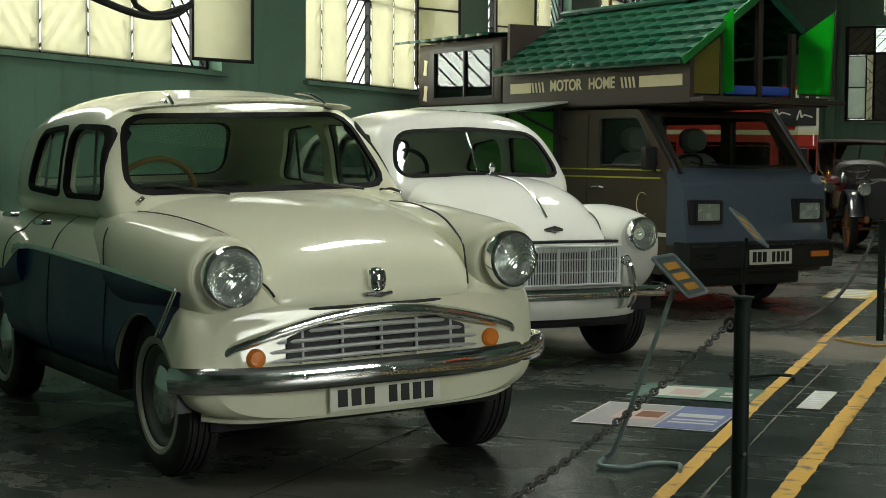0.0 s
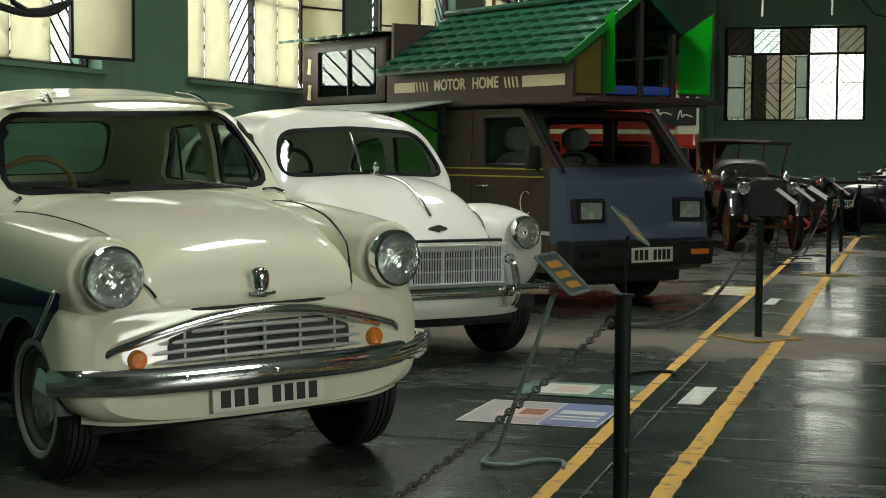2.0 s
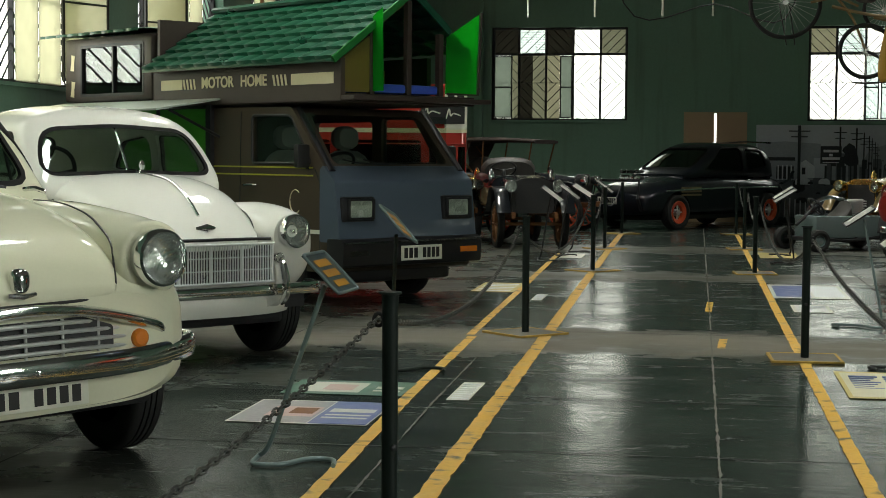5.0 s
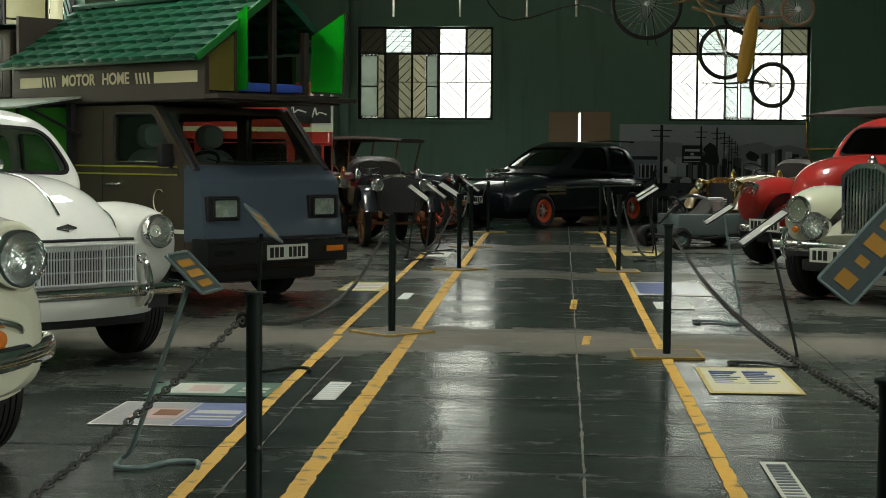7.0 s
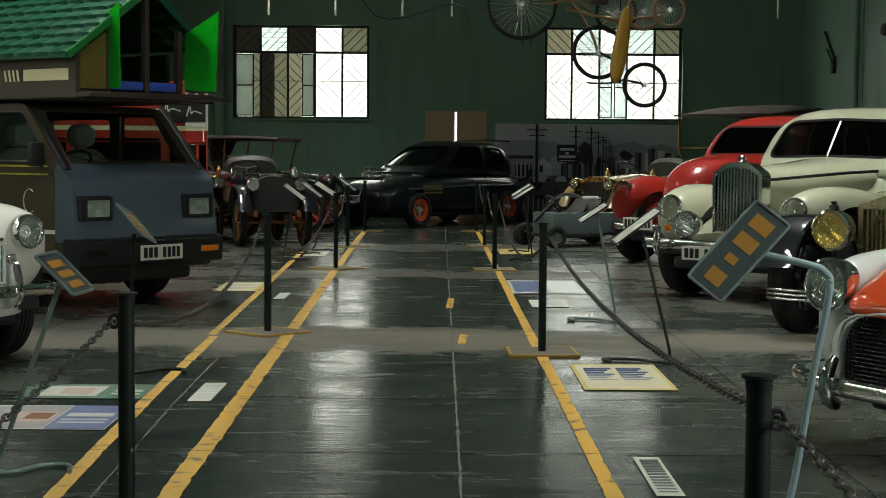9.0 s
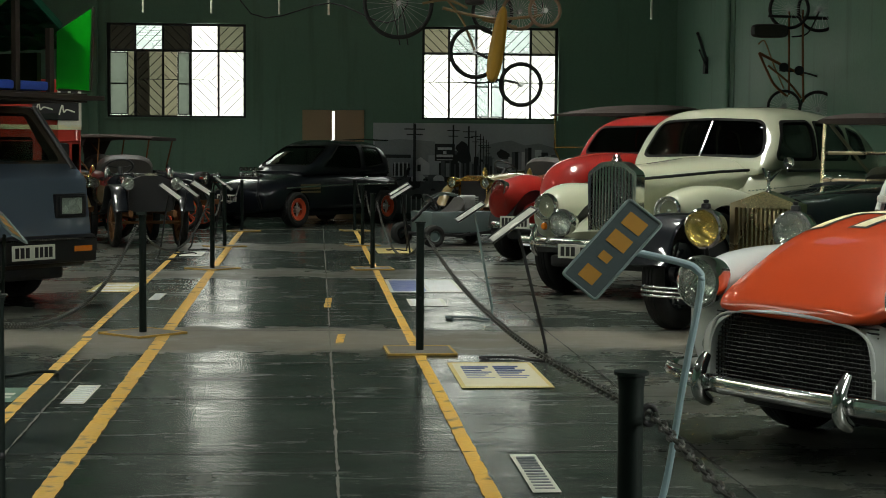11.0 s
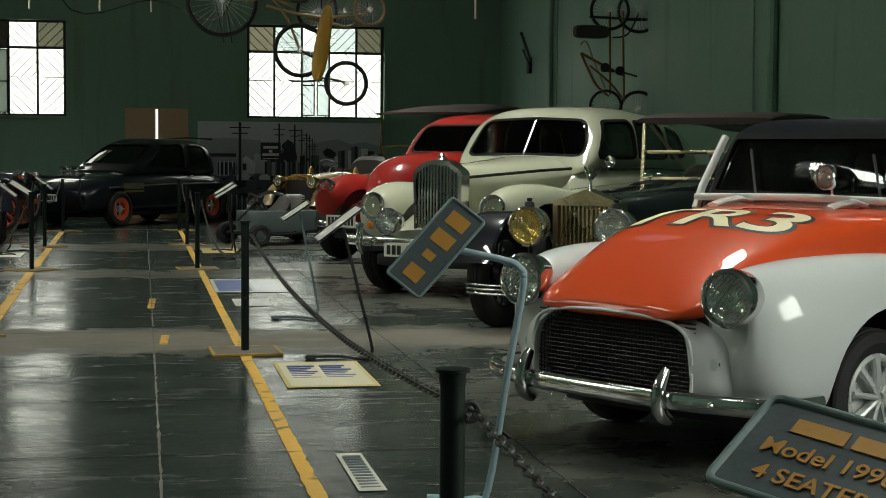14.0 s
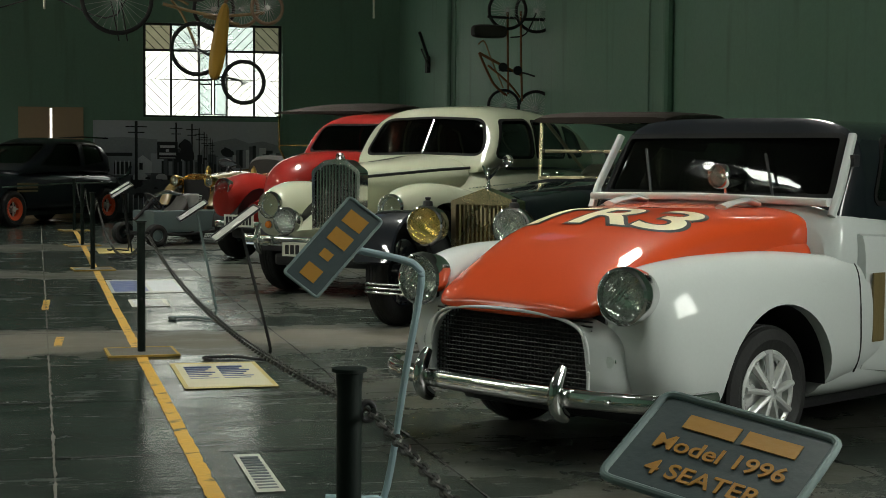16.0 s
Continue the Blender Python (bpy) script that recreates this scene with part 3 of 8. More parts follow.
def seam(parent, targets, pts, axis="z", r=0.0045, material=M_INK, name="panel_gap", off=0.0):
    """A shut line laid on the panels: points (x, y) dropped from above, or (y, z) pushed in from the side given by axis +x or -x."""
    from mathutils.bvhtree import BVHTree
    trees = []
    for ob in targets:
        q = bmesh.new()
        q.from_mesh(ob.data)
        trees.append(BVHTree.FromBMesh(q))
        q.free()
    path = []
    for p in bent([(*q, 0) for q in pts], 8):
        if axis == "z":
            o, d = Vector((p[0], p[1], 3)), Vector((0, 0, -1))
        else:
            s = 1 if axis == "+x" else -1
            o, d = Vector((3 * s, p[0], p[1])), Vector((-s, 0, 0))
        hits = [h for h in (t.ray_cast(o, d) for t in trees) if h[0]]
        if hits:
            path.append(min(hits, key=lambda h: h[3])[0] - d * off)
    if len(path) > 1:
        part(name, sweep(path, r, r, 6), material, parent)


def seats(parent, rows, material, hw=0.5, floor_z=0.4):
    for y, top in rows:
        for s in (-1, 1):
            bm = loft([(y - 0.12, s * hw * 0.5, hw * 0.42, floor_z, floor_z + 0.3, 3, 3, 0), (y + 0.1, s * hw * 0.5, hw * 0.45, floor_z, floor_z + 0.34, 4, 3, 0), (y + 0.42, s * hw * 0.5, hw * 0.44, floor_z, floor_z + 0.3, 3, 3, 0)], 3, 20)
            part("seat", bm, material, parent, "", True)
            bm = loft([(y - 0.22, s * hw * 0.5, hw * 0.36, floor_z + 0.3, top - 0.05, 3, 3, 0.1), (y - 0.12, s * hw * 0.5, hw * 0.44, floor_z + 0.1, top, 3.5, 4, 0.1), (y - 0.02, s * hw * 0.5, hw * 0.4, floor_z + 0.2, top - 0.06, 3, 3, 0.1)], 3, 20)
            part("seat_back", bm, material, parent, "", True)


def dashboard(parent, y, z, hw, material=M_PLASTIC):
    part("dashboard", loft([(y - 0.16, 0, hw * 0.9, z - 0.12, z - 0.01, 3, 3, 0), (y - 0.08, 0, hw, z - 0.16, z + 0.01, 4, 3, 0), (y + 0.1, 0, hw * 0.96, z - 0.14, z, 4, 3, 0)], 3, 24), material, parent, "", True)


def wiper(parent, pts):
    bm = sweep(pts, 0.006)
    part("wiper", bm, M_PLASTIC, parent)


def handle(parent, at, side):
    x, y, z = at
    bm = sweep([(x, y + 0.05, z), (x + side * 0.03, y + 0.045, z), (x + side * 0.035, y, z), (x + side * 0.03, y - 0.08, z - 0.004), (x + side * 0.022, y - 0.09, z - 0.004)], 0.009, 0.011)
    part("door_handle", bm, M_CHROME, parent, "chrome door handle", True)


# ---------------------------------------------------------------- cream and blue saloon
def cream_saloon(m):
    t = b = thing("saloon_car", m @ pose(0, 0, 0.0, 0, 1.6, 0), "cream and navy blue fifties saloon car with chrome grille", "car")
    st = [(-2.92, 0, 0.42, 0.42, 0.72, 2.5, 2.5, 0), (-2.84, 0, 0.62, 0.32, 0.84, 3, 3, 0.05), (-2.4, 0, 0.72, 0.28, 0.93, 3.4, 4, 0.06),
          (-1.3, 0, 0.755, 0.27, 0.975, 3.6, 5, 0.07), (-0.5, 0, 0.755, 0.27, 0.965, 3.6, 5, 0.07), (0.0, 0, 0.75, 0.27, 0.9, 3.6, 5, 0.05),
          (0.25, 0, 0.735, 0.25, 0.82, 4, 5, 0.03), (0.37, 0, 0.70, 0.24, 0.72, 4, 4.5, 0), (0.43, 0, 0.62, 0.25, 0.66, 4, 4, 0)]
    arches = [arch(0, 0.29, 0.318, 0.45, 1), arch(0, 0.29, 0.318, -1, -0.45), arch(-2.13, 0.28, 0.32, 0.5, 1), arch(-2.13, 0.28, 0.32, -1, -0.5)]
    hull("lower_body", st, arches, M_CREAM, b)
    side = [(-2.55, 0.2), (-2.55, 0.70), (-1.75, 0.66), (-1.52, 0.775), (-0.5, 0.755), (0.36, 0.715), (0.12, 0.45), (0.0, 0.2)]
    blue = carve(loft(shrink(st, -0.004), 5, 44), [prism(side, "x", 0.2, 1.2, 0.02)], "INTERSECT", M_BLUE)
    part("lower_panel", carve(blue, [arch(0, 0.29, 0.322, 0.1, 1.3), arch(-2.13, 0.28, 0.322, 0.1, 1.3)], "DIFFERENCE", M_BLUE), M_BLUE, b, "navy blue lower side panel", True)
    wings = [("wing_panel", [(-0.75, 0.56, 0.1, 0.7, 0.95, 2.4, 3, 0), (-0.3, 0.575, 0.17, 0.6, 0.955, 2.6, 3, 0), (0.1, 0.575, 0.168, 0.6, 0.925, 2.5, 3, 0), (0.3, 0.57, 0.155, 0.6, 0.905, 2.3, 2.4, 0), (0.385, 0.565, 0.14, 0.62, 0.9, 2.1, 2.1, 0), (0.405, 0.565, 0.125, 0.64, 0.885, 2, 2, 0)], 0.0, 0.29),
             ("wing_panel", [(-2.9, 0.6, 0.05, 0.55, 0.8, 2.3, 2.3, 0), (-2.5, 0.62, 0.12, 0.5, 0.9, 2.4, 3, 0), (-1.9, 0.64, 0.12, 0.55, 0.86, 2.3, 3, 0), (-1.55, 0.69, 0.06, 0.6, 0.8, 2.3, 2.3, 0)], -2.13, 0.28)]
    for nm, sts, ay, az in wings:
        skin = carve(loft(shrink(sts, -0.004), 5, 44), [prism(side, "x", 0.5, 1.2, 0.02)], "INTERSECT", M_BLUE)
        part(nm, carve(skin, [arch(ay, az, 0.323, 0.1, 1.3)], "DIFFERENCE", M_BLUE), M_BLUE, b, "navy blue paint on the wing", True)
    part("side_strip", sweep(bent([(0.70, -2.5, 0.70), (0.738, -1.75, 0.665), (0.75, -1.52, 0.78), (0.752, -0.5, 0.76), (0.735, 0.36, 0.72)]), 0.006, 0.012), M_CHROME, b, "dulled bright side strip", True)
    part("side_strip", sweep([(0.735, 0.36, 0.72), (0.746, 0.28, 0.625), (0.752, 0.208, 0.55)], 0.006, 0.009), M_CHROME, b, "", True)
    for s in (1, -1):
        hull("front_wing", [(-0.75, s * 0.56, 0.1, 0.7, 0.95, 2.4, 3, 0), (-0.3, s * 0.575, 0.17, 0.6, 0.955, 2.6, 3, 0), (0.1, s * 0.575, 0.168, 0.6, 0.925, 2.5, 3, 0), (0.3, s * 0.57, 0.155, 0.6, 0.905, 2.3, 2.4, 0), (0.385, s * 0.565, 0.14, 0.62, 0.9, 2.1, 2.1, 0), (0.405, s * 0.565, 0.125, 0.64, 0.885, 2, 2, 0)], [arch(0, 0.29, 0.318, s * 0.45, s * 1.0)], M_CREAM, b, "", 32)
        headlamp(b, (s * 0.563, 0.448, 0.765), 0.1, (s * 0.05, 1, 0.02))
        hull("rear_wing", [(-2.9, s * 0.6, 0.05, 0.55, 0.8, 2.3, 2.3, 0), (-2.5, s * 0.62, 0.12, 0.5, 0.9, 2.4, 3, 0), (-1.9, s * 0.64, 0.12, 0.55, 0.86, 2.3, 3, 0), (-1.55, s * 0.69, 0.06, 0.6, 0.8, 2.3, 2.3, 0)], [arch(-2.13, 0.28, 0.32, s * 0.4, s * 1.0)], M_CREAM, b, "", 28)
        handle(b, (s * 0.745, -1.08, 0.9), s), handle(b, (s * 0.74, -1.58, 0.915), s)
    bonnet = [(-0.72, 0, 0.56, 0.82, 1.02, 3, 3, 0), (-0.45, 0, 0.56, 0.78, 1.005, 2.8, 3, 0), (-0.1, 0, 0.52, 0.7, 0.96, 2.7, 3, 0), (0.2, 0, 0.46, 0.64, 0.89, 2.7, 4, 0), (0.35, 0, 0.425, 0.63, 0.8, 3, 5, 0), (0.42, 0, 0.39, 0.635, 0.70, 3.4, 5, 0), (0.432, 0, 0.36, 0.645, 0.67, 3, 4, 0)]
    hull("bonnet", bonnet, [], M_CREAM, b, "gently crowned cream bonnet", 48)
    part("bonnet_badge", loft([(0.40, 0, 0.02, 0.66, 0.76, 3, 2.4, 0), (0.43, 0, 0.034, 0.67, 0.765, 3, 2.4, -0.1), (0.455, 0, 0.028, 0.68, 0.755, 3, 2.4, -0.1), (0.465, 0, 0.012, 0.69, 0.74, 3, 2.4, 0)], 3, 16), M_CHROME, b, "chrome bonnet emblem", True)
    part("badge_foot", sweep([(-0.05, 0.445, 0.672), (0, 0.462, 0.667), (0.05, 0.445, 0.672)], 0.012, 0.009), M_CHROME, b, "", True)
    skins = [o for o in t.children if o.name.split(".")[0] in ("lower_body", "front_wing", "bonnet", "lower_panel", "rear_wing")]
    for s in (1, -1):
        seam(b, skins, [(s * 0.56, -0.56), (s * 0.545, -0.3), (s * 0.5, 0.0), (s * 0.455, 0.2), (s * 0.425, 0.34), (s * 0.392, 0.415)])
        sx = "+x" if s > 0 else "-x"
        seam(b, skins, [(-0.42, 0.34), (-0.4, 0.7), (-0.42, 0.9)], sx), seam(b, skins, [(-1.14, 0.32), (-1.15, 0.6), (-1.15, 0.95)], sx), seam(b, skins, [(-1.78, 0.62), (-1.72, 0.8), (-1.74, 0.95)], sx)
    part("bonnet_lip", sweep(bent([(-0.4, 0.405, 0.635), (-0.2, 0.432, 0.632), (0, 0.436, 0.632), (0.2, 0.432, 0.632), (0.4, 0.405, 0.635)]), 0.006), M_INK, b, "dark gap under the bonnet lip")
    # front opening, its shade drawn as a black block, with its bars
    part("grille_shade_block", prism(quad((-0.36, 0.45), (0.36, 0.45), (0.36, 0.535), (0.24, 0.575), (-0.24, 0.575), (-0.36, 0.535)), "y", 0.38, 0.441, 0.015), M_IRON, b, "black block for the shaded grille opening")
    for k in range(4):
        z = 0.452 + 0.033 * k
        hw = 0.5 if k < 2 else 0.47 - 0.1 * (k - 2)
        z2 = z + 0.01
        part("grille_bar", sweep(bent([(-hw, 0.4, z), (-hw * 0.5, 0.452, z2), (0, 0.47, z2 + 0.004), (hw * 0.5, 0.452, z2), (hw, 0.4, z)]), 0.012, 0.0085, 8, 2.5), M_ALLOY, b, "", True)
    for x in (-0.3, -0.15, 0, 0.15, 0.3):
        part("grille_post", sweep([(x, 0.462 - abs(x) * 0.08, 0.445), (x, 0.462 - abs(x) * 0.08, 0.575)], 0.006), M_ALLOY, b)
    part("grille_hood", sweep(bent([(-0.575, 0.36, 0.42), (-0.57, 0.41, 0.5), (-0.46, 0.445, 0.545), (-0.22, 0.475, 0.6), (0, 0.487, 0.618), (0.22, 0.475, 0.6), (0.46, 0.445, 0.545), (0.57, 0.41, 0.5), (0.575, 0.36, 0.42)]), 0.028, 0.02, 12, 2.4), M_CHROME, b, "arched chrome grille hood", True)
    for s in (1, -1):
        part("lamp_housing", box(s * 0.455 - 0.055, s * 0.455 + 0.055, 0.37, 0.418, 0.425, 0.525, 0.02), M_ALLOY, b, "", True)
        button(b, (s * 0.475, 0.42, 0.475), 0.036, M_AMBER)
    part("apron", sweep(bent([(-0.62, 0.3, 0.335), (-0.45, 0.37, 0.32), (0, 0.41, 0.32), (0.45, 0.37, 0.32), (0.62, 0.3, 0.335)]), 0.03, 0.085, 12, 4), M_CREAM, b, "", True)
    part("bumper", sweep(bent([(-0.8, 0.12, 0.41), (-0.78, 0.3, 0.41), (-0.45, 0.48, 0.405), (0, 0.535, 0.41), (0.42, 0.487, 0.405), (0.63, 0.43, 0.41), (0.70, 0.385, 0.41), (0.748, 0.325, 0.41)]), 0.022, 0.046, 14, 2.3), M_CHROME, b, "curved chrome bumper", True)
    for x in (-0.33, 0, 0.33):
        part("bumper_bolt", lathe([(0.013, 0), (0.011, 0.008), (0, 0.011)], face_m((x, 0.558 - abs(x) * 0.12, 0.41), (0, 1, 0)), 12), M_CHROME, b, "", True)
    plate(b, (-0.02, 0.448, 0.308), 0.45, 0.09, (0, 1, 0.02))
    # cabin
    cab = [(-2.32, 0, 0.42, 0.86, 0.95, 3, 3, 0.0), (-2.22, 0, 0.55, 0.86, 1.06, 3, 3, 0.02), (-1.98, 0, 0.63, 0.86, 1.33, 3.2, 4, 0.08), (-1.7, 0, 0.665, 0.86, 1.425, 3.2, 4, 0.11), (-1.25, 0, 0.68, 0.86, 1.45, 3.2, 4, 0.13), (-0.92, 0, 0.68, 0.86, 1.415, 3.2, 4, 0.13), (-0.8, 0, 0.678, 0.86, 1.37, 3.4, 4, 0.12), (-0.6, 0, 0.67, 0.86, 1.12, 3.4, 4, 0.06), (-0.5, 0, 0.64, 0.86, 0.99, 3.4, 4, 0.02), (-0.46, 0, 0.58, 0.86, 0.93, 3.4, 4, 0)]
    cabin(b, cab, [quad((-0.64, 1.01), (-0.78, 1.28), (-1.12, 1.29), (-1.14, 1.01)), quad((-1.22, 1.01), (-1.2, 1.29), (-1.56, 1.27), (-1.72, 1.03))],
          [quad((-0.575, 1.03), (0.575, 1.03), (0.5, 1.325), (-0.5, 1.325))], [quad((-0.5, 1.05), (0.5, 1.05), (0.46, 1.31), (-0.46, 1.31))], M_CREAM)
    for s in (1, -1):
        part("quarter_post", sweep([(s * 0.628, -0.81, 1.02), (s * 0.592, -0.855, 1.275)], 0.007), M_IRON, b)
        part("quarter_post", sweep([(s * 0.622, -1.52, 1.03), (s * 0.588, -1.485, 1.265)], 0.007), M_IRON, b)
        part("visor_clamp", sweep([(s * 0.33, -0.8, 1.395), (s * 0.34, -0.745, 1.392), (s * 0.35, -0.7, 1.372)], 0.008), M_CHROME, b, "", True)
        wiper(b, [(s * 0.3 - 0.1, -0.42, 1.015), (s * 0.3 + 0.12, -0.55, 1.05)])
        part("bonnet_catch", sweep([(s * 0.53, -0.52, 1.0), (s * 0.55, -0.46, 1.005), (s * 0.58, -0.43, 0.99)], 0.01), M_CHROME, b, "", True)
    for s in (1, -1):
        part("visor_stay", sweep(bent([(s * 0.3, -0.86, 1.425), (s * 0.32, -0.76, 1.412), (s * 0.335, -0.68, 1.385), (s * 0.34, -0.655, 1.37)]), 0.007), M_CHROME, b, "", True)
    part("sun_visor", sweep(bent([(-0.47, -0.775, 1.355), (-0.36, -0.72, 1.37), (0, -0.67, 1.385), (0.36, -0.72, 1.37), (0.47, -0.775, 1.355)]), 0.06, 0.008, 10, 2.5), M_CREAM, b, "cream outside sun visor", True)
    dashboard(b, -0.72, 1.02, 0.56)
    steering(b, (0.33, -0.96, 0.985), 0.19, 62, mat("tan_wheel_rim", (0.32, 0.2, 0.08), 0.4))
    seats(b, [(-1.35, 1.0), (-2.0, 1.02)], M_CLOTH, 0.52, 0.42)
    part("parcel_shelf", box(-0.5, 0.5, -2.15, -1.85, 1.0, 1.02, 0.008), M_CLOTH, b)
    part("underbody", box(-0.6, 0.6, -2.8, 0.3, 0.2, 0.3, 0.03), M_IRON, b)
    for x, y in ((0.61, 0), (-0.61, 0), (0.61, -2.13), (-0.61, -2.13)):
        wheel(t, x, y, 0.292, 0.14, 0.18, "disc", True, lift=x * 0.028, rim_mat=M_DRAB)
    for s in (1, -1):
        liner(b, 0, 0.29, 0.318, s, 0.45, 0.72), liner(b, -2.13, 0.28, 0.32, s, 0.5, 0.7)
    part("axle", sweep([(-0.6, 0, 0.27), (0.6, 0, 0.27)], 0.025), M_IRON, t)
    return t


CREAM_AT = heading(-2.675, 5.6, 0.785, -0.62)


def drape(ob, target, lift=0.003):
    """Lay flat lettering on the curved panel below it."""
    from mathutils.bvhtree import BVHTree
    bm = bmesh.new()
    bm.from_mesh(ob.data)
    bmesh.ops.triangulate(bm, faces=bm.faces)
    for _ in range(3):
        bmesh.ops.subdivide_edges(bm, edges=[e for e in bm.edges if e.calc_length() > 0.03], cuts=1)
        bmesh.ops.triangulate(bm, faces=bm.faces)
    src = bmesh.new()
    src.from_mesh(target.data)
    tree = BVHTree.FromBMesh(src)
    for v in bm.verts:
        hit = tree.ray_cast(Vector((v.co.x, v.co.y, 3)), Vector((0, 0, -1)))[0]
        hit = hit or tree.find_nearest(Vector((v.co.x, v.co.y, 0.9)))[0]
        v.co = Vector((hit.x, hit.y, hit.z + lift + (0.002 if v.co.z > 2 else 0)))
    bm.to_mesh(ob.data)
    bm.free(), src.free()


# ---------------------------------------------------------------- white round-tailed saloon
def white_saloon(m):
    t = b = thing("saloon_car", m, "white rounded forties saloon car with slatted grille", "car")
    st = [(-2.95, 0, 0.4, 0.42, 0.75, 2.4, 2.5, 0), (-2.8, 0, 0.58, 0.32, 0.86, 2.6, 3, 0.05), (-2.3, 0, 0.68, 0.29, 0.95, 2.8, 4, 0.06), (-1.2, 0, 0.72, 0.27, 1.0, 3, 4.5, 0.08), (-0.5, 0, 0.7, 0.27, 0.98, 3, 4.5, 0.08), (-0.1, 0, 0.62, 0.28, 0.88, 3, 4, 0.04), (0.25, 0, 0.6, 0.28, 0.7, 3.5, 4, 0), (0.38, 0, 0.56, 0.27, 0.66, 4, 4, 0), (0.43, 0, 0.48, 0.29, 0.62, 4, 4, 0)]
    cuts = [arch(y, 0.29, 0.34, s * 0.42, s * 1.0) for s in (1, -1) for y in (0, -2.18)]
    hull("lower_body", st, cuts, M_WHITE, b)
    bon = [(-0.6, 0, 0.55, 0.75, 1.045, 2.6, 3, 0), (-0.3, 0, 0.51, 0.7, 1.045, 2.4, 3, 0), (0.0, 0, 0.45, 0.64, 1.0, 2.3, 3, 0), (0.2, 0, 0.40, 0.62, 0.91, 2.3, 3, 0), (0.36, 0, 0.36, 0.62, 0.79, 2.3, 3.4, 0), (0.44, 0, 0.31, 0.63, 0.715, 2.5, 4, 0), (0.455, 0, 0.27, 0.64, 0.69, 2.5, 4, 0)]
    bo = hull("bonnet", bon, [], M_WHITE, b, "high crowned white bonnet", 48)
    part("bonnet_strip", sweep(bent([(0, -0.36, 1.052), (0, 0.0, 1.012), (0, 0.2, 0.925), (0, 0.33, 0.82)]), 0.009, 0.011), M_CHROME, b, "chrome centre strip", True)
    part("bonnet_mascot", lathe([(0.022, 0), (0.012, 0.02), (0.02, 0.045), (0.01, 0.07), (0, 0.075)], pose(0, -0.3, 1.05), 12), M_CHROME, b, "small chrome bonnet mascot", True)
    part("bonnet_badge", sweep([(-0.06, 0.405, 0.758), (0, 0.42, 0.758), (0.06, 0.405, 0.758)], 0.009, 0.015, taper=lambda q: 0.5 + 1.2 * math.sin(math.pi * q)), M_CHROME, b, "winged chrome badge", True)
    for s in (1, -1):
        hull("front_wing", [(-0.75, s * 0.6, 0.06, 0.5, 0.8, 2.2, 2.4, 0), (-0.4, s * 0.58, 0.15, 0.42, 0.86, 2.3, 3, 0), (0.0, s * 0.565, 0.19, 0.36, 0.885, 2.2, 3, 0), (0.25, s * 0.555, 0.185, 0.38, 0.87, 2.15, 2.6, 0), (0.38, s * 0.55, 0.16, 0.45, 0.845, 2.1, 2.3, 0), (0.43, s * 0.55, 0.125, 0.55, 0.83, 2, 2, 0)], [arch(0, 0.29, 0.34, s * 0.36, s * 1.0)], M_WHITE, b, "", 36)
        headlamp(b, (s * 0.545, 0.465, 0.73), 0.088, (s * 0.06, 1, 0.0))
        button(b, (s * 0.44, 0.47, 0.585), 0.026, M_LENS, name="side_lamp", deep=0.02)
        hull("rear_wing", [(-2.85, s * 0.6, 0.06, 0.42, 0.75, 2.2, 2.2, 0), (-2.4, s * 0.64, 0.13, 0.38, 0.86, 2.2, 3, 0), (-1.95, s * 0.65, 0.13, 0.38, 0.84, 2.2, 3, 0), (-1.6, s * 0.68, 0.05, 0.5, 0.72, 2.2, 2.2, 0)], [arch(-2.18, 0.28, 0.33, s * 0.4, s * 1.0)], M_WHITE, b, "", 28)
        liner(b, 0, 0.29, 0.34, s, 0.42, 0.7)
        handle(b, (s * 0.715, -1.2, 0.92), s)
    skins = [o for o in t.children if o.name.split(".")[0] in ("lower_body", "front_wing", "bonnet")]
    for s in (1, -1):
        seam(b, skins, [(s * 0.53, -0.5), (s * 0.5, -0.2), (s * 0.45, 0.05), (s * 0.4, 0.25), (s * 0.35, 0.38)])
        sx = "+x" if s > 0 else "-x"
        seam(b, skins, [(-0.5, 0.34), (-0.48, 0.7), (-0.5, 0.95)], sx), seam(b, skins, [(-1.2, 0.34), (-1.2, 0.7), (-1.2, 0.98)], sx)
    # slatted grille
    # black block on the nose gives the shade behind the slats
    part("grille_shade_block", prism(quad((-0.41, 0.455), (0.41, 0.455), (0.40, 0.665), (-0.40, 0.665)), "y", 0.4, 0.452, 0.03), M_IRON, b, "black block for the shaded grille opening")
    for k in range(48):
        x = -0.39 + 0.78 * k / 47
        y = 0.462 - 0.02 * abs(x)
        part("grille_slat", sweep([(x, y, 0.458), (x, y, 0.665)], 0.0042, 0.005, 5), M_ALLOY, b)
    for z in (0.525, 0.595):
        part("grille_tie", sweep([(-0.4, 0.456, z), (0, 0.464, z), (0.4, 0.456, z)], 0.003, 0.003, 5), M_ALLOY, b)
    for x in (-0.4, -0.2, 0, 0.2, 0.4):
        part("grille_post", sweep([(x, 0.46, 0.455), (x, 0.46, 0.667)], 0.008, 0.006), M_ALLOY, b, "", True)
    for z in (0.455, 0.667):
        part("grille_rail", sweep([(-0.41, 0.457, z), (0, 0.467, z), (0.41, 0.457, z)], 0.01, 0.008), M_ALLOY, b, "", True)
    part("nose_strip", sweep(bent([(-0.52, 0.36, 0.685), (-0.3, 0.455, 0.695), (0, 0.475, 0.697), (0.3, 0.455, 0.695), (0.52, 0.36, 0.685)]), 0.009, 0.009), M_PLASTIC, b, "", True)
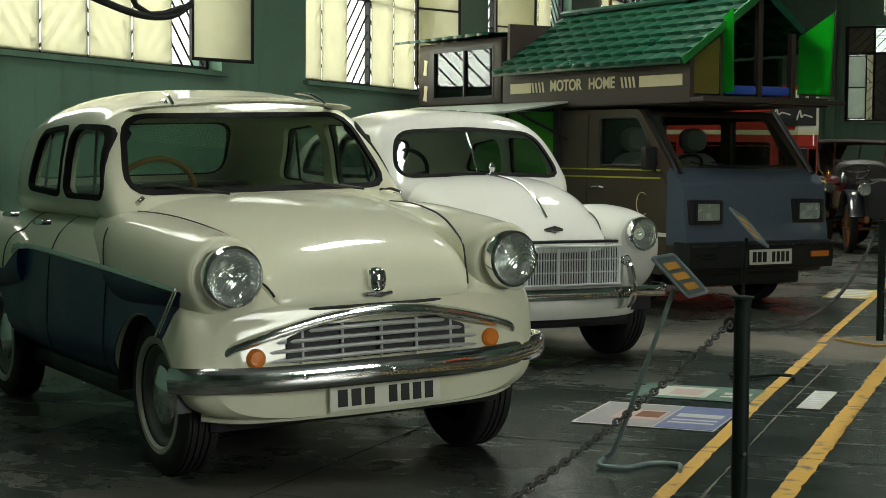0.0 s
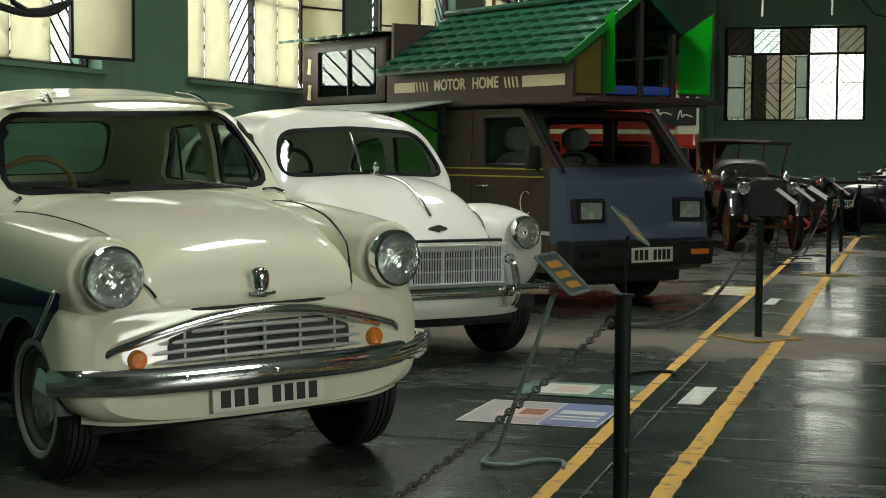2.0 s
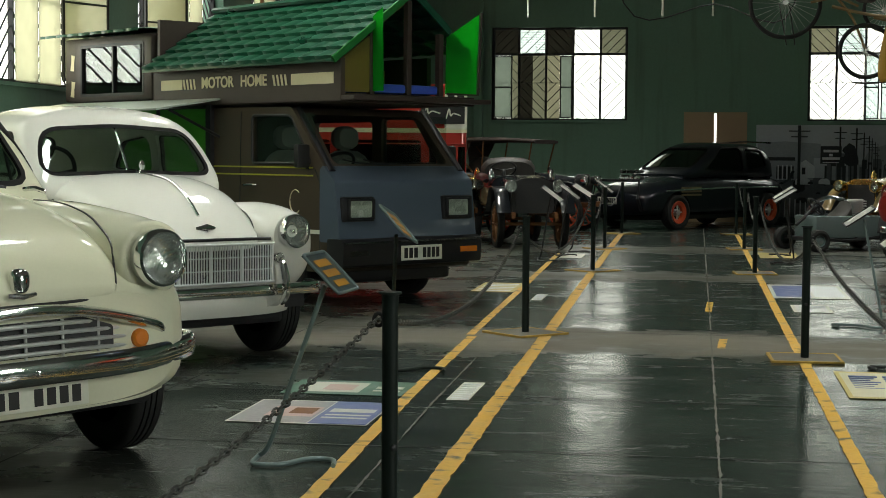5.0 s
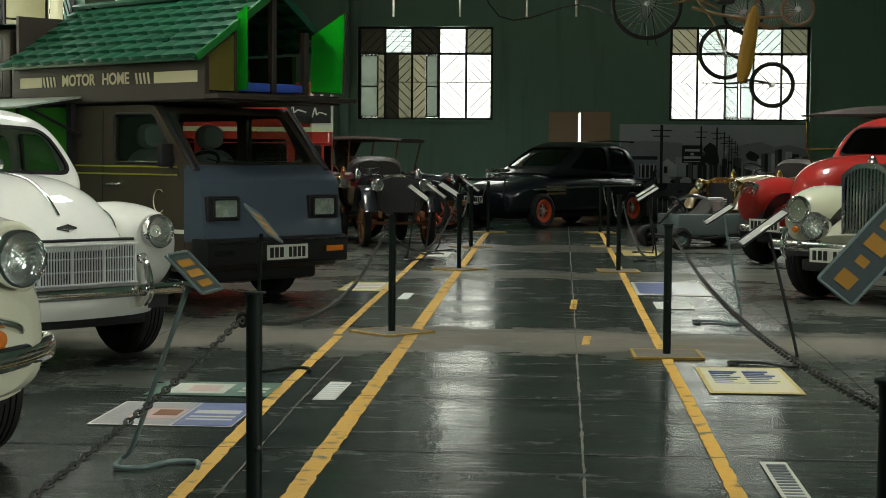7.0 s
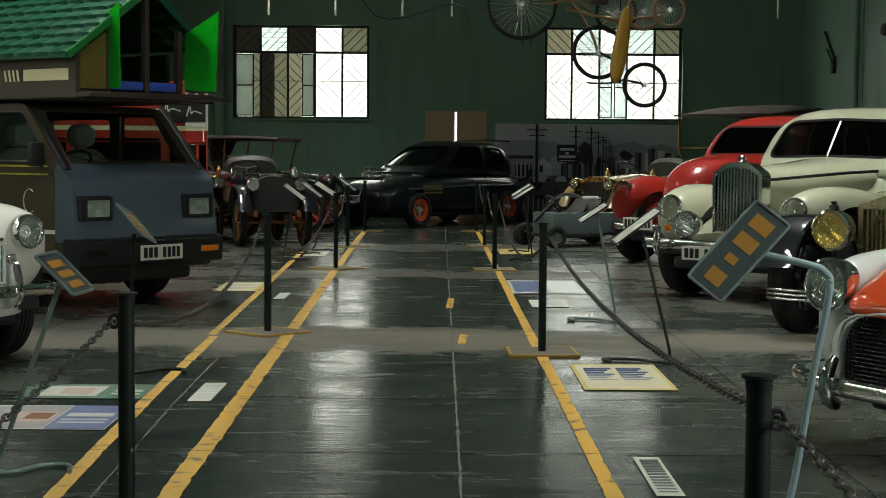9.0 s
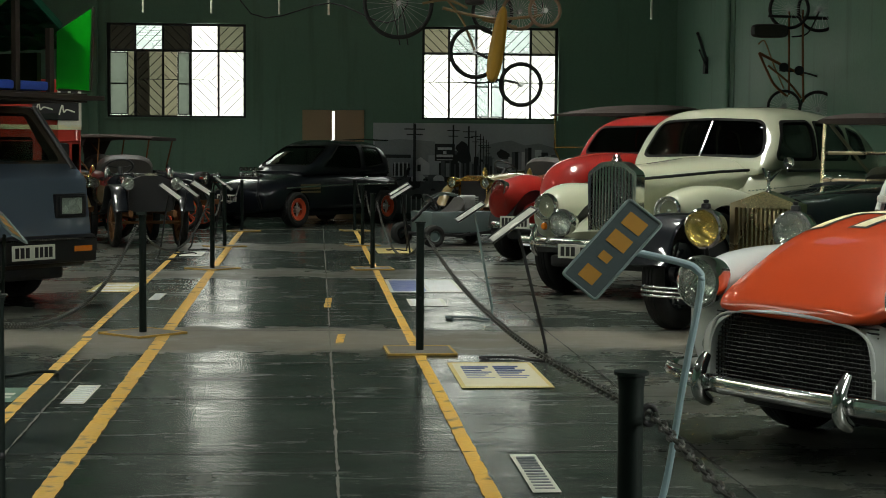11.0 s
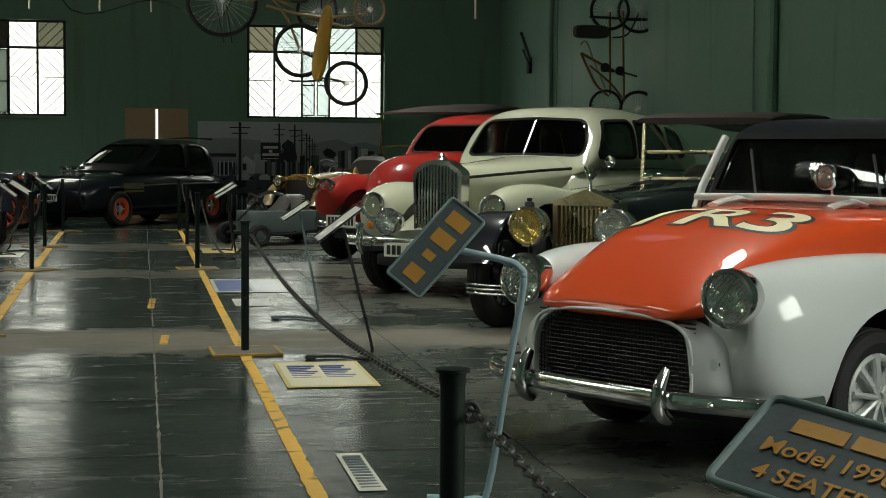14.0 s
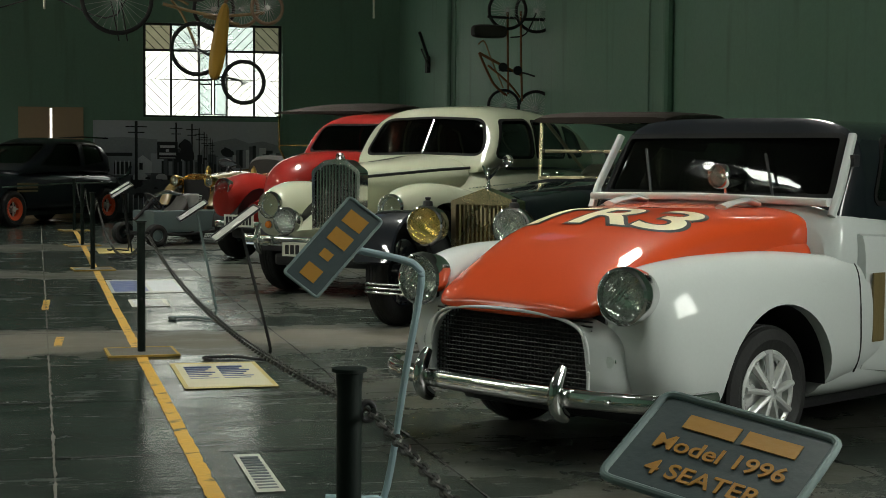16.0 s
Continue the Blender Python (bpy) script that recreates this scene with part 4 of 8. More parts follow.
    part("bumper", sweep(bent([(-0.8, 0.2, 0.405), (-0.76, 0.37, 0.405), (-0.4, 0.49, 0.41), (0, 0.52, 0.41), (0.4, 0.49, 0.41), (0.76, 0.37, 0.405), (0.8, 0.2, 0.405)]), 0.016, 0.034, 12, 2.4), M_CHROME, b, "curved chrome bumper", True)
    for s in (1, -1):
        part("overrider", sweep(bent([(s * 0.43, 0.5, 0.335), (s * 0.43, 0.545, 0.38), (s * 0.43, 0.55, 0.45), (s * 0.435, 0.515, 0.54), (s * 0.44, 0.475, 0.575)]), 0.024, 0.016, 10, up=(1, 0, 0), taper=lambda q: 0.75 + 0.5 * math.sin(math.pi * q)), M_CHROME, b, "curved chrome overrider", True)
    part("valance", sweep(bent([(-0.62, 0.26, 0.32), (-0.4, 0.4, 0.32), (0, 0.45, 0.32), (0.4, 0.4, 0.32), (0.62, 0.26, 0.32)]), 0.025, 0.055, 12, 4), M_WHITE, b, "", True)
    cab = [(-2.45, 0, 0.3, 0.88, 0.97, 2.6, 3, 0), (-2.25, 0, 0.5, 0.88, 1.12, 2.6, 3, 0.04), (-1.85, 0, 0.62, 0.88, 1.36, 2.7, 3.5, 0.1), (-1.35, 0, 0.66, 0.88, 1.445, 2.8, 4, 0.13), (-0.9, 0, 0.66, 0.88, 1.44, 2.9, 4, 0.13), (-0.68, 0, 0.655, 0.88, 1.385, 3, 4, 0.12), (-0.5, 0, 0.64, 0.88, 1.16, 3, 4, 0.06), (-0.4, 0, 0.58, 0.88, 1.03, 3, 4, 0.02), (-0.36, 0, 0.5, 0.88, 0.97, 3, 4, 0)]
    cabin(b, cab, [quad((-0.62, 1.04), (-0.76, 1.27), (-1.12, 1.28), (-1.16, 1.04)), quad((-1.24, 1.04), (-1.22, 1.28), (-1.6, 1.24), (-1.75, 1.06))],
          [quad((-0.555, 1.045), (0.0, 1.06), (0.555, 1.045), (0.47, 1.295), (0.0, 1.322), (-0.47, 1.295))], [quad((-0.36, 1.08), (0.36, 1.08), (0.3, 1.27), (-0.3, 1.27))], M_WHITE, end_r=0.1)
    part("screen_bar", sweep([(0, -0.46, 1.05), (0, -0.54, 1.18), (0, -0.645, 1.325)], 0.009, 0.008), M_CHROME, b, "chrome windscreen divider", True)
    dashboard(b, -0.66, 1.04, 0.52)
    steering(b, (0.32, -0.9, 1.03), 0.19, 60, M_PLASTIC)
    seats(b, [(-1.3, 0.98), (-1.95, 1.0)], M_LEATHER, 0.5, 0.42)
    part("underbody", box(-0.58, 0.58, -2.7, 0.3, 0.2, 0.3, 0.03), M_IRON, b)
    for x, y in ((0.64, 0), (-0.64, 0), (0.62, -2.18), (-0.62, -2.18)):
        wheel(t, x, y, 0.3, 0.15, 0.18, "disc")
    return t


# ---------------------------------------------------------------- red and white roadster
def roadster(m):
    t = b = thing("roadster_car", m, "white roadster with orange-red bonnet and black top", "car")
    st = [(-2.85, 0, 0.45, 0.3, 0.6, 2.6, 3, 0), (-2.6, 0, 0.66, 0.22, 0.76, 3, 3.5, 0.04), (-1.8, 0, 0.73, 0.18, 0.8, 3.4, 4, 0.05), (-0.8, 0, 0.74, 0.17, 0.8, 3.6, 5, 0.05), (-0.35, 0, 0.73, 0.17, 0.8, 3.6, 5, 0.05), (0.0, 0, 0.68, 0.17, 0.78, 3.4, 4, 0), (0.35, 0, 0.6, 0.18, 0.68, 3.2, 4, 0), (0.6, 0, 0.56, 0.2, 0.62, 3, 3.6, 0), (0.74, 0, 0.5, 0.23, 0.58, 3, 3, 0), (0.79, 0, 0.4, 0.27, 0.54, 3, 3, 0)]
    cuts = [arch(y, 0.27, 0.34, s * 0.42, s * 1.0) for s in (1, -1) for y in (0.04, -2.2)]
    mesh_cut = prism(quad((-0.42, 0.275), (0.42, 0.275), (0.4, 0.5), (0.3, 0.575), (-0.3, 0.575), (-0.4, 0.5)), "y", 0.66, 1.0, 0.08)
    hull("lower_body", st, cuts + [mesh_cut], M_PEARL, b)
    for s in (1, -1):
        hull("front_wing", [(-0.95, s * 0.66, 0.06, 0.35, 0.7, 2.3, 2.6, 0), (-0.55, s * 0.62, 0.14, 0.28, 0.76, 2.4, 3, 0), (-0.1, s * 0.59, 0.175, 0.22, 0.8, 2.4, 3, 0), (0.3, s * 0.57, 0.18, 0.2, 0.8, 2.3, 3, 0), (0.5, s * 0.55, 0.175, 0.2, 0.785, 2.2, 2.8, 0), (0.62, s * 0.53, 0.155, 0.26, 0.765, 2.1, 2.5, 0), (0.68, s * 0.52, 0.12, 0.34, 0.74, 2, 2.2, 0), (0.7, s * 0.515, 0.09, 0.42, 0.7, 2, 2, 0)], [arch(0.04, 0.27, 0.34, s * 0.36, s * 1.0)], M_PEARL, b, "flowing white front wing", 40)
        headlamp(b, (0.515 if s > 0 else -0.555, 0.745, 0.665), 0.1, (-0.16, 1, 0.02))
        button(b, (s * 0.47, 0.73, 0.42), 0.032, M_LENS, (s * 0.1, 1, 0), "side_lamp", 0.025)
        liner(b, 0.04, 0.27, 0.34, s, 0.42, 0.72), liner(b, -2.2, 0.27, 0.34, s, 0.42, 0.7)
        hull("rear_wing", [(-2.85, s * 0.62, 0.06, 0.3, 0.6, 2.2, 2.4, 0), (-2.4, s * 0.63, 0.15, 0.22, 0.76, 2.3, 3, 0), (-1.9, s * 0.64, 0.14, 0.22, 0.76, 2.3, 3, 0), (-1.45, s * 0.68, 0.05, 0.3, 0.66, 2.3, 2.4, 0)], [arch(-2.2, 0.27, 0.34, s * 0.36, s * 1.0)], M_PEARL, b, "", 28)
        # chrome louvre, its bright reflection put into the pale colour
        part("bonnet_louvre", sweep([(s * 0.3, -0.4, 0.972), (s * 0.3, -0.33, 0.987), (s * 0.3, -0.22, 0.975), (s * 0.3, -0.16, 0.96)], 0.03, 0.012, 10), M_ALLOY, b, "chrome bonnet louvre in a pale silver colour", True)
        part("overrider", sweep(bent([(s * 0.36, 0.83, 0.21), (s * 0.36, 0.885, 0.25), (s * 0.36, 0.89, 0.33), (s * 0.36, 0.85, 0.4)]), 0.03, 0.022, 12, up=(1, 0, 0), taper=lambda q: 0.65 + 0.5 * math.sin(math.pi * q)), M_CHROME, b, "tarnished chrome overrider", True)
    bon = [(-0.47, 0, 0.56, 0.72, 0.965, 3.6, 3, 0), (-0.2, 0, 0.54, 0.7, 0.96, 3.6, 3, 0), (0.1, 0, 0.51, 0.62, 0.935, 3.6, 3, 0), (0.35, 0, 0.475, 0.57, 0.875, 3.2, 3, 0), (0.58, 0, 0.44, 0.55, 0.765, 2.7, 3, 0), (0.72, 0, 0.405, 0.55, 0.675, 2.8, 3, 0), (0.785, 0, 0.36, 0.56, 0.625, 2.8, 3, 0), (0.8, 0, 0.32, 0.57, 0.6, 2.8, 3, 0)]
    bo = hull("bonnet", bon, [], M_RED, b, "glossy orange-red bonnet", 56)
    skins = [o for o in t.children if o.name.split(".")[0] in ("lower_body", "front_wing")]
    for s in (1, -1):
        seam(b, skins, [(-0.5, 0.3), (-0.48, 0.6), (-0.55, 0.78)], "+x" if s > 0 else "-x")
    hull("bonnet_flank", [(-0.44, 0, 0.62, 0.62, 0.9, 3, 3, 0.12), (-0.2, 0, 0.6, 0.6, 0.9, 2.6, 3, 0.1), (0.1, 0, 0.54, 0.56, 0.84, 2.5, 3, 0.08), (0.4, 0, 0.44, 0.52, 0.74, 2.5, 3, 0.04), (0.6, 0, 0.38, 0.5, 0.66, 2.5, 3, 0)], [], M_RED, b, "", 40)
    hull("scuttle", [(-0.85, 0, 0.70, 0.6, 0.97, 4, 4, 0.02), (-0.6, 0, 0.705, 0.6, 0.995, 4, 4, 0.02), (-0.46, 0, 0.70, 0.6, 0.985, 4, 4, 0.03), (-0.4, 0, 0.66, 0.6, 0.94, 3, 3, 0.06)], [], M_PEARL, b)
    for dx, dy, k, mt in ((0, 0, 0.018, M_INK), (0, 0, 0.004, M_CREAML)):
        w = words("lettering", "TR3", 0.4, Matrix.Translation((0.03, 0.17, 2.5 if mt is M_CREAML else 1.5)) @ pose(0, 0, 0, 0, 0, 180), mt, t, 0, "cream lettering with a dark outline", stretch=1.35, bold=k)
        drape(w, bo, 0.003)
    # wire-mesh radiator opening
    bm = bmesh.new()
    for k in range(46):
        x = -0.42 + 0.84 * k / 45
        h = 0.575 if abs(x) < 0.3 else 0.575 - (abs(x) - 0.3) * 0.7
        sweep([(x, 0.75, 0.275), (x, 0.75, h)], 0.0035, 0.0035, 4, bm=bm)
    for k in range(18):
        z = 0.28 + 0.0165 * k
        sweep([(-0.41, 0.753, z), (0.41, 0.753, z)], 0.0035, 0.0035, 4, bm=bm)
    part("mesh_grille", bm, M_IRON, b, "dark wire-mesh radiator grille", kind="stuff")
    part("grille_back", box(-0.44, 0.44, 0.68, 0.70, 0.27, 0.58), M_IRON, b)
    part("grille_rim", sweep(bent([(-0.415, 0.78, 0.3), (-0.41, 0.78, 0.47), (-0.32, 0.79, 0.56), (0, 0.8, 0.585), (0.32, 0.79, 0.56), (0.41, 0.78, 0.47), (0.415, 0.78, 0.3)]), 0.007, 0.007), M_PEARL, b, "", True)
    part("bumper", sweep(bent([(-0.78, 0.5, 0.29), (-0.72, 0.72, 0.29), (-0.4, 0.84, 0.29), (0, 0.86, 0.29), (0.4, 0.84, 0.29), (0.72, 0.72, 0.29), (0.78, 0.5, 0.29)]), 0.022, 0.036, 14, 2.5), M_CHROME, b, "tarnished chrome bumper", True)
    for x in (-0.55, -0.1, 0.1, 0.55):
        part("bumper_bolt", lathe([(0.012, 0), (0.01, 0.008), (0, 0.011)], face_m((x, 0.885 - abs(x) * 0.1, 0.29), (0, 1, 0)), 10), M_CHROME, b, "", True)
    cab = [(-2.4, 0, 0.5, 0.76, 0.95, 3, 3, 0), (-2.2, 0, 0.62, 0.76, 1.25, 3.2, 4, 0.05), (-1.7, 0, 0.67, 0.76, 1.325, 3.6, 4, 0.09), (-1.1, 0, 0.68, 0.76, 1.335, 4, 4, 0.11), (-0.72, 0, 0.69, 0.76, 1.33, 4.5, 4, 0.1), (-0.64, 0, 0.69, 0.76, 1.31, 5, 4, 0.1), (-0.5, 0, 0.68, 0.76, 1.03, 5, 4, 0.07), (-0.46, 0, 0.66, 0.76, 0.93, 5, 4, 0.04)]
    cabin(b, cab, [quad((-0.72, 0.98), (-0.86, 1.24), (-1.55, 1.24), (-1.6, 0.98))], [quad((-0.59, 1.01), (0.59, 1.01), (0.565, 1.255), (-0.565, 1.255))], [quad((-0.4, 1.0), (0.4, 1.0), (0.38, 1.2), (-0.38, 1.2))], M_BLACKP, end_r=0.02, glass=M_GLASSD)
    for s in (1, -1):
        part("screen_post", sweep([(s * 0.64, -0.44, 0.93), (s * 0.645, -0.49, 1.03), (s * 0.62, -0.62, 1.262)], 0.017, 0.016, 10, 3), M_PEARL, b, "white windscreen post", True)
        part("post_hinge", box(s * 0.655 - 0.012, s * 0.655 + 0.012, -0.6, -0.56, 1.13, 1.18, 0.004), M_PLASTIC, b)
        hull("door", [(-1.6, s * 0.70, 0.04, 0.28, 0.82, 3, 4, 0), (-1.0, s * 0.705, 0.045, 0.26, 0.84, 3, 5, 0), (-0.55, s * 0.70, 0.04, 0.3, 0.86, 3, 4, 0)], [], M_PEARL, b, "", 20)
    part("screen_base", sweep([(-0.63, -0.445, 0.985), (0, -0.43, 0.995), (0.63, -0.445, 0.985)], 0.03, 0.018, 10, 3), M_PEARL, b, "", True)
    headlamp(b, (-0.12, -0.40, 1.085), 0.05, (0, 1, 0), 0.05, shell=M_CHROME, name="spot_lamp")
    part("spot_stalk", sweep([(-0.12, -0.44, 0.99), (-0.12, -0.43, 1.05)], 0.008), M_CHROME, b)
    wiper(b, [(0.3, -0.45, 1.0), (0.42, -0.56, 1.2)]), wiper(b, [(-0.35, -0.45, 1.0), (-0.24, -0.55, 1.18)])
    words("door_lettering", "TR3", 0.09, face_m((-0.756, -0.95, 0.3), (-1, 0, 0)), M_INK, t, 0.001, "", bold=0.002)
    for k, dx in enumerate((-0.62, -0.86, -1.1)):
        part("side_stripe", sweep([(-0.755, dx, 0.42), (-0.755, dx, 0.7)], 0.006, 0.045, 6, 4, up=(0, 1, 0)), M_GOLDD, b, "dark gold painted mark")
    dashboard(b, -0.72, 0.98, 0.58)
    seats(b, [(-1.3, 1.02)], M_LEATHER, 0.54, 0.3)
    steering(b, (0.33, -0.95, 0.98), 0.18, 62, M_PLASTIC)
    part("underbody", box(-0.58, 0.58, -2.6, 0.45, 0.14, 0.22, 0.03), M_IRON, b)
    for x, y in ((0.62, 0.04), (-0.62, 0.04), (0.62, -2.2), (-0.62, -2.2)):
        wheel(t, x, y, 0.262, 0.15, 0.165, "vaned", rim_mat=M_ALLOY)
    return t


M_GLASSD = pane_glass("smoked_glass", (0.45, 0.48, 0.45))
M_GOLDD = mat("dark_gold_paint", (0.16, 0.12, 0.05), 0.4)


# ---------------------------------------------------------------- pale limousine with upright radiator
def limousine(m):
    t = b = thing("limousine_car", m, "pale cream limousine with tall chrome radiator shell", "car")
    st = [(-4.1, 0, 0.4, 0.45, 0.8, 2.5, 3, 0), (-3.85, 0, 0.66, 0.36, 0.95, 2.8, 3, 0.03), (-3.0, 0, 0.8, 0.32, 1.08, 3, 4, 0.05), (-2.0, 0, 0.84, 0.3, 1.12, 3.4, 5, 0.06), (-1.1, 0, 0.82, 0.3, 1.12, 3.4, 5, 0.07), (-0.8, 0, 0.6, 0.32, 0.95, 3, 4, 0), (0.0, 0, 0.5, 0.34, 0.75, 3, 4, 0), (0.3, 0, 0.5, 0.34, 0.6, 3, 4, 0), (0.4, 0, 0.46, 0.36, 0.55, 3, 4, 0)]
    cuts = [arch(y, 0.36, 0.42, s * 0.42, s * 1.1) for s in (1, -1) for y in (0, -3.05)]
    hull("lower_body", st, cuts, M_OLIVE, b)
    hull("bonnet", [(-1.1, 0, 0.56, 0.7, 1.17, 2.8, 3, 0), (-0.6, 0, 0.44, 0.65, 1.13, 2.7, 3, 0), (0.0, 0, 0.28, 0.6, 1.09, 2.8, 3, 0), (0.27, 0, 0.215, 0.55, 1.07, 3, 3, 0), (0.3, 0, 0.2, 0.55, 1.05, 3, 3, 0)], [], M_OLIVE, b, "long tapering bonnet", 40)
    for s in (1, -1):
        part("bonnet_strip", sweep([(s * 0.225, 0.25, 0.985), (s * 0.44, -0.6, 1.04), (s * 0.56, -1.1, 1.06)], 0.008, 0.013), M_PLASTIC, b, "", True)
        hull("front_wing", [(-1.5, s * 0.78, 0.05, 0.4, 0.66, 2.3, 2.4, 0), (-0.9, s * 0.72, 0.15, 0.4, 0.8, 2.3, 3, 0), (-0.35, s * 0.65, 0.21, 0.4, 0.91, 2.2, 3, 0), (0.05, s * 0.62, 0.225, 0.42, 0.935, 2.2, 3, 0), (0.3, s * 0.6, 0.2, 0.44, 0.905, 2.1, 2.6, 0), (0.42, s * 0.59, 0.16, 0.5, 0.86, 2, 2.3, 0), (0.46, s * 0.585, 0.12, 0.58, 0.82, 2, 2, 0)], [arch(0, 0.36, 0.42, s * 0.36, s * 1.1)], M_OLIVE, b, "swept cream front wing", 36)
        headlamp(b, (s * 0.585, 0.475, 0.74), 0.105, (s * 0.03, 1, 0))
        headlamp(b, (s * 0.34, 0.6, 0.62), 0.105, (0, 1, 0), 0.06, name="fog_lamp", shell=M_CHROME)
        part("lamp_bracket", sweep([(s * 0.34, 0.55, 0.52), (s * 0.34, 0.45, 0.46)], 0.012), M_CHROME, b)
        button(b, (s * 0.6, 0.47, 0.58), 0.03, M_AMBER)
        liner(b, 0, 0.36, 0.42, s, 0.42, 0.75)
        hull("rear_wing", [(-3.95, s * 0.66, 0.08, 0.42, 0.8, 2.2, 2.4, 0), (-3.4, s * 0.7, 0.17, 0.36, 0.95, 2.2, 3, 0), (-2.8, s * 0.73, 0.14, 0.36, 0.92, 2.2, 3, 0), (-2.3, s * 0.8, 0.05, 0.45, 0.75, 2.2, 2.4, 0)], [arch(-3.05, 0.36, 0.42, s * 0.36, s * 1.1)], M_OLIVE, b, "", 28)
        part("overrider", sweep(bent([(s * 0.5, 0.72, 0.36), (s * 0.5, 0.77, 0.42), (s * 0.5, 0.77, 0.52), (s * 0.5, 0.73, 0.6)]), 0.03, 0.022, 10, up=(1, 0, 0), taper=lambda q: 0.6 + 0.5 * math.sin(math.pi * q)), M_CHROME, b, "", True)
        handle(b, (s * 0.83, -1.75, 1.0), s), handle(b, (s * 0.83, -2.05, 1.0), s)
        part("belt_strip", sweep([(s * 0.80, -1.1, 1.05), (s * 0.825, -2.0, 1.05), (s * 0.8, -2.9, 1.02)], 0.006, 0.012), M_PLASTIC, b, "", True)
        part("door_mirror", lathe([(0.05, 0), (0.05, 0.012), (0.03, 0.03), (0, 0.035)], face_m((s * 0.86, -1.0, 1.12), (0, -1, 0)), 16), M_CHROME, b, "", True)
    # radiator shell with upright shutters
    shell = carve(prism(quad((-0.225, 0.44), (0.225, 0.44), (0.235, 1.03), (0.11, 1.115), (0, 1.125), (-0.11, 1.115), (-0.235, 1.03)), "y", 0.26, 0.385, 0.03), [prism(quad((-0.2, 0.46), (0.2, 0.46), (0.205, 1.01), (0.1, 1.075), (0, 1.083), (-0.1, 1.075), (-0.205, 1.01)), "y", 0.32, 0.5, 0.02)], "DIFFERENCE", M_CHROME)
    part("radiator_shell", shell, M_CHROME, b, "tall chrome radiator shell", True)
    for k in range(13):
        x = -0.186 + 0.031 * k
        part("shutter", sweep([(x, 0.362 + 0.012 * (1 - abs(x) / 0.2), 0.46), (x, 0.362 + 0.012 * (1 - abs(x) / 0.2), 1.075 - 0.3 * max(0, abs(x) - 0.09))], 0.0115, 0.014, 8), M_CHROME, b, "", True)
    part("radiator_cap", lathe([(0.035, 0), (0.045, 0.012), (0.03, 0.025), (0.034, 0.045), (0.02, 0.06), (0, 0.064)], pose(0, 0.32, 1.118), 16), M_CHROME, b, "winged radiator cap", True)
    part("bumper", sweep(bent([(-0.8, 0.44, 0.46), (-0.76, 0.58, 0.46), (-0.4, 0.69, 0.46), (0, 0.72, 0.46), (0.4, 0.69, 0.46), (0.76, 0.58, 0.46), (0.8, 0.44, 0.46)]), 0.02, 0.042, 12, 2.6), M_CHROME, b, "heavy chrome bumper", True)
    plate(b, (0.05, 0.758, 0.4), 0.42, 0.11)
    cab = [(-3.6, 0, 0.45, 1.0, 1.1, 2.6, 3, 0), (-3.4, 0, 0.6, 1.0, 1.26, 2.7, 3, 0.04), (-2.9, 0, 0.7, 1.0, 1.53, 2.9, 4, 0.1), (-2.2, 0, 0.74, 1.0, 1.615, 3, 4, 0.13), (-1.6, 0, 0.74, 1.0, 1.61, 3.1, 4, 0.13), (-1.28, 0, 0.735, 1.0, 1.55, 3.2, 4, 0.12), (-1.1, 0, 0.72, 1.0, 1.3, 3.2, 4, 0.06), (-0.98, 0, 0.66, 1.0, 1.14, 3.2, 4, 0.02), (-0.94, 0, 0.6, 1.0, 1.08, 3.2, 4, 0)]
    cabin(b, cab, [quad((-1.1, 1.15), (-1.32, 1.47), (-1.8, 1.485), (-1.82, 1.15)), quad((-1.88, 1.15), (-1.88, 1.48), (-2.4, 1.46), (-2.5, 1.15)), quad((-2.58, 1.15), (-2.54, 1.44), (-2.8, 1.38), (-2.95, 1.17))],
          [quad((-0.6, 1.17), (0.0, 1.185), (0.6, 1.17), (0.51, 1.475), (0.0, 1.495), (-0.51, 1.475))], [quad((-0.36, 1.2), (0.36, 1.2), (0.32, 1.4), (-0.32, 1.4))], M_OLIVE, glass=M_GLASSD)
    part("screen_bar", sweep([(0, -1.0, 1.17), (0, -1.13, 1.35), (0, -1.24, 1.5)], 0.013, 0.01), M_CHROME, b, "", True)
    seats(b, [(-1.9, 1.2), (-2.7, 1.2)], M_LEATHER, 0.6, 0.5)
    dashboard(b, -1.22, 1.15, 0.6)
    part("underbody", box(-0.6, 0.6, -3.8, 0.4, 0.24, 0.34, 0.03), M_IRON, b)
    for x, y in ((0.72, 0), (-0.72, 0), (0.72, -3.05), (-0.72, -3.05)):
        wheel(t, x, y, 0.362, 0.17, 0.21, "disc")
    return t


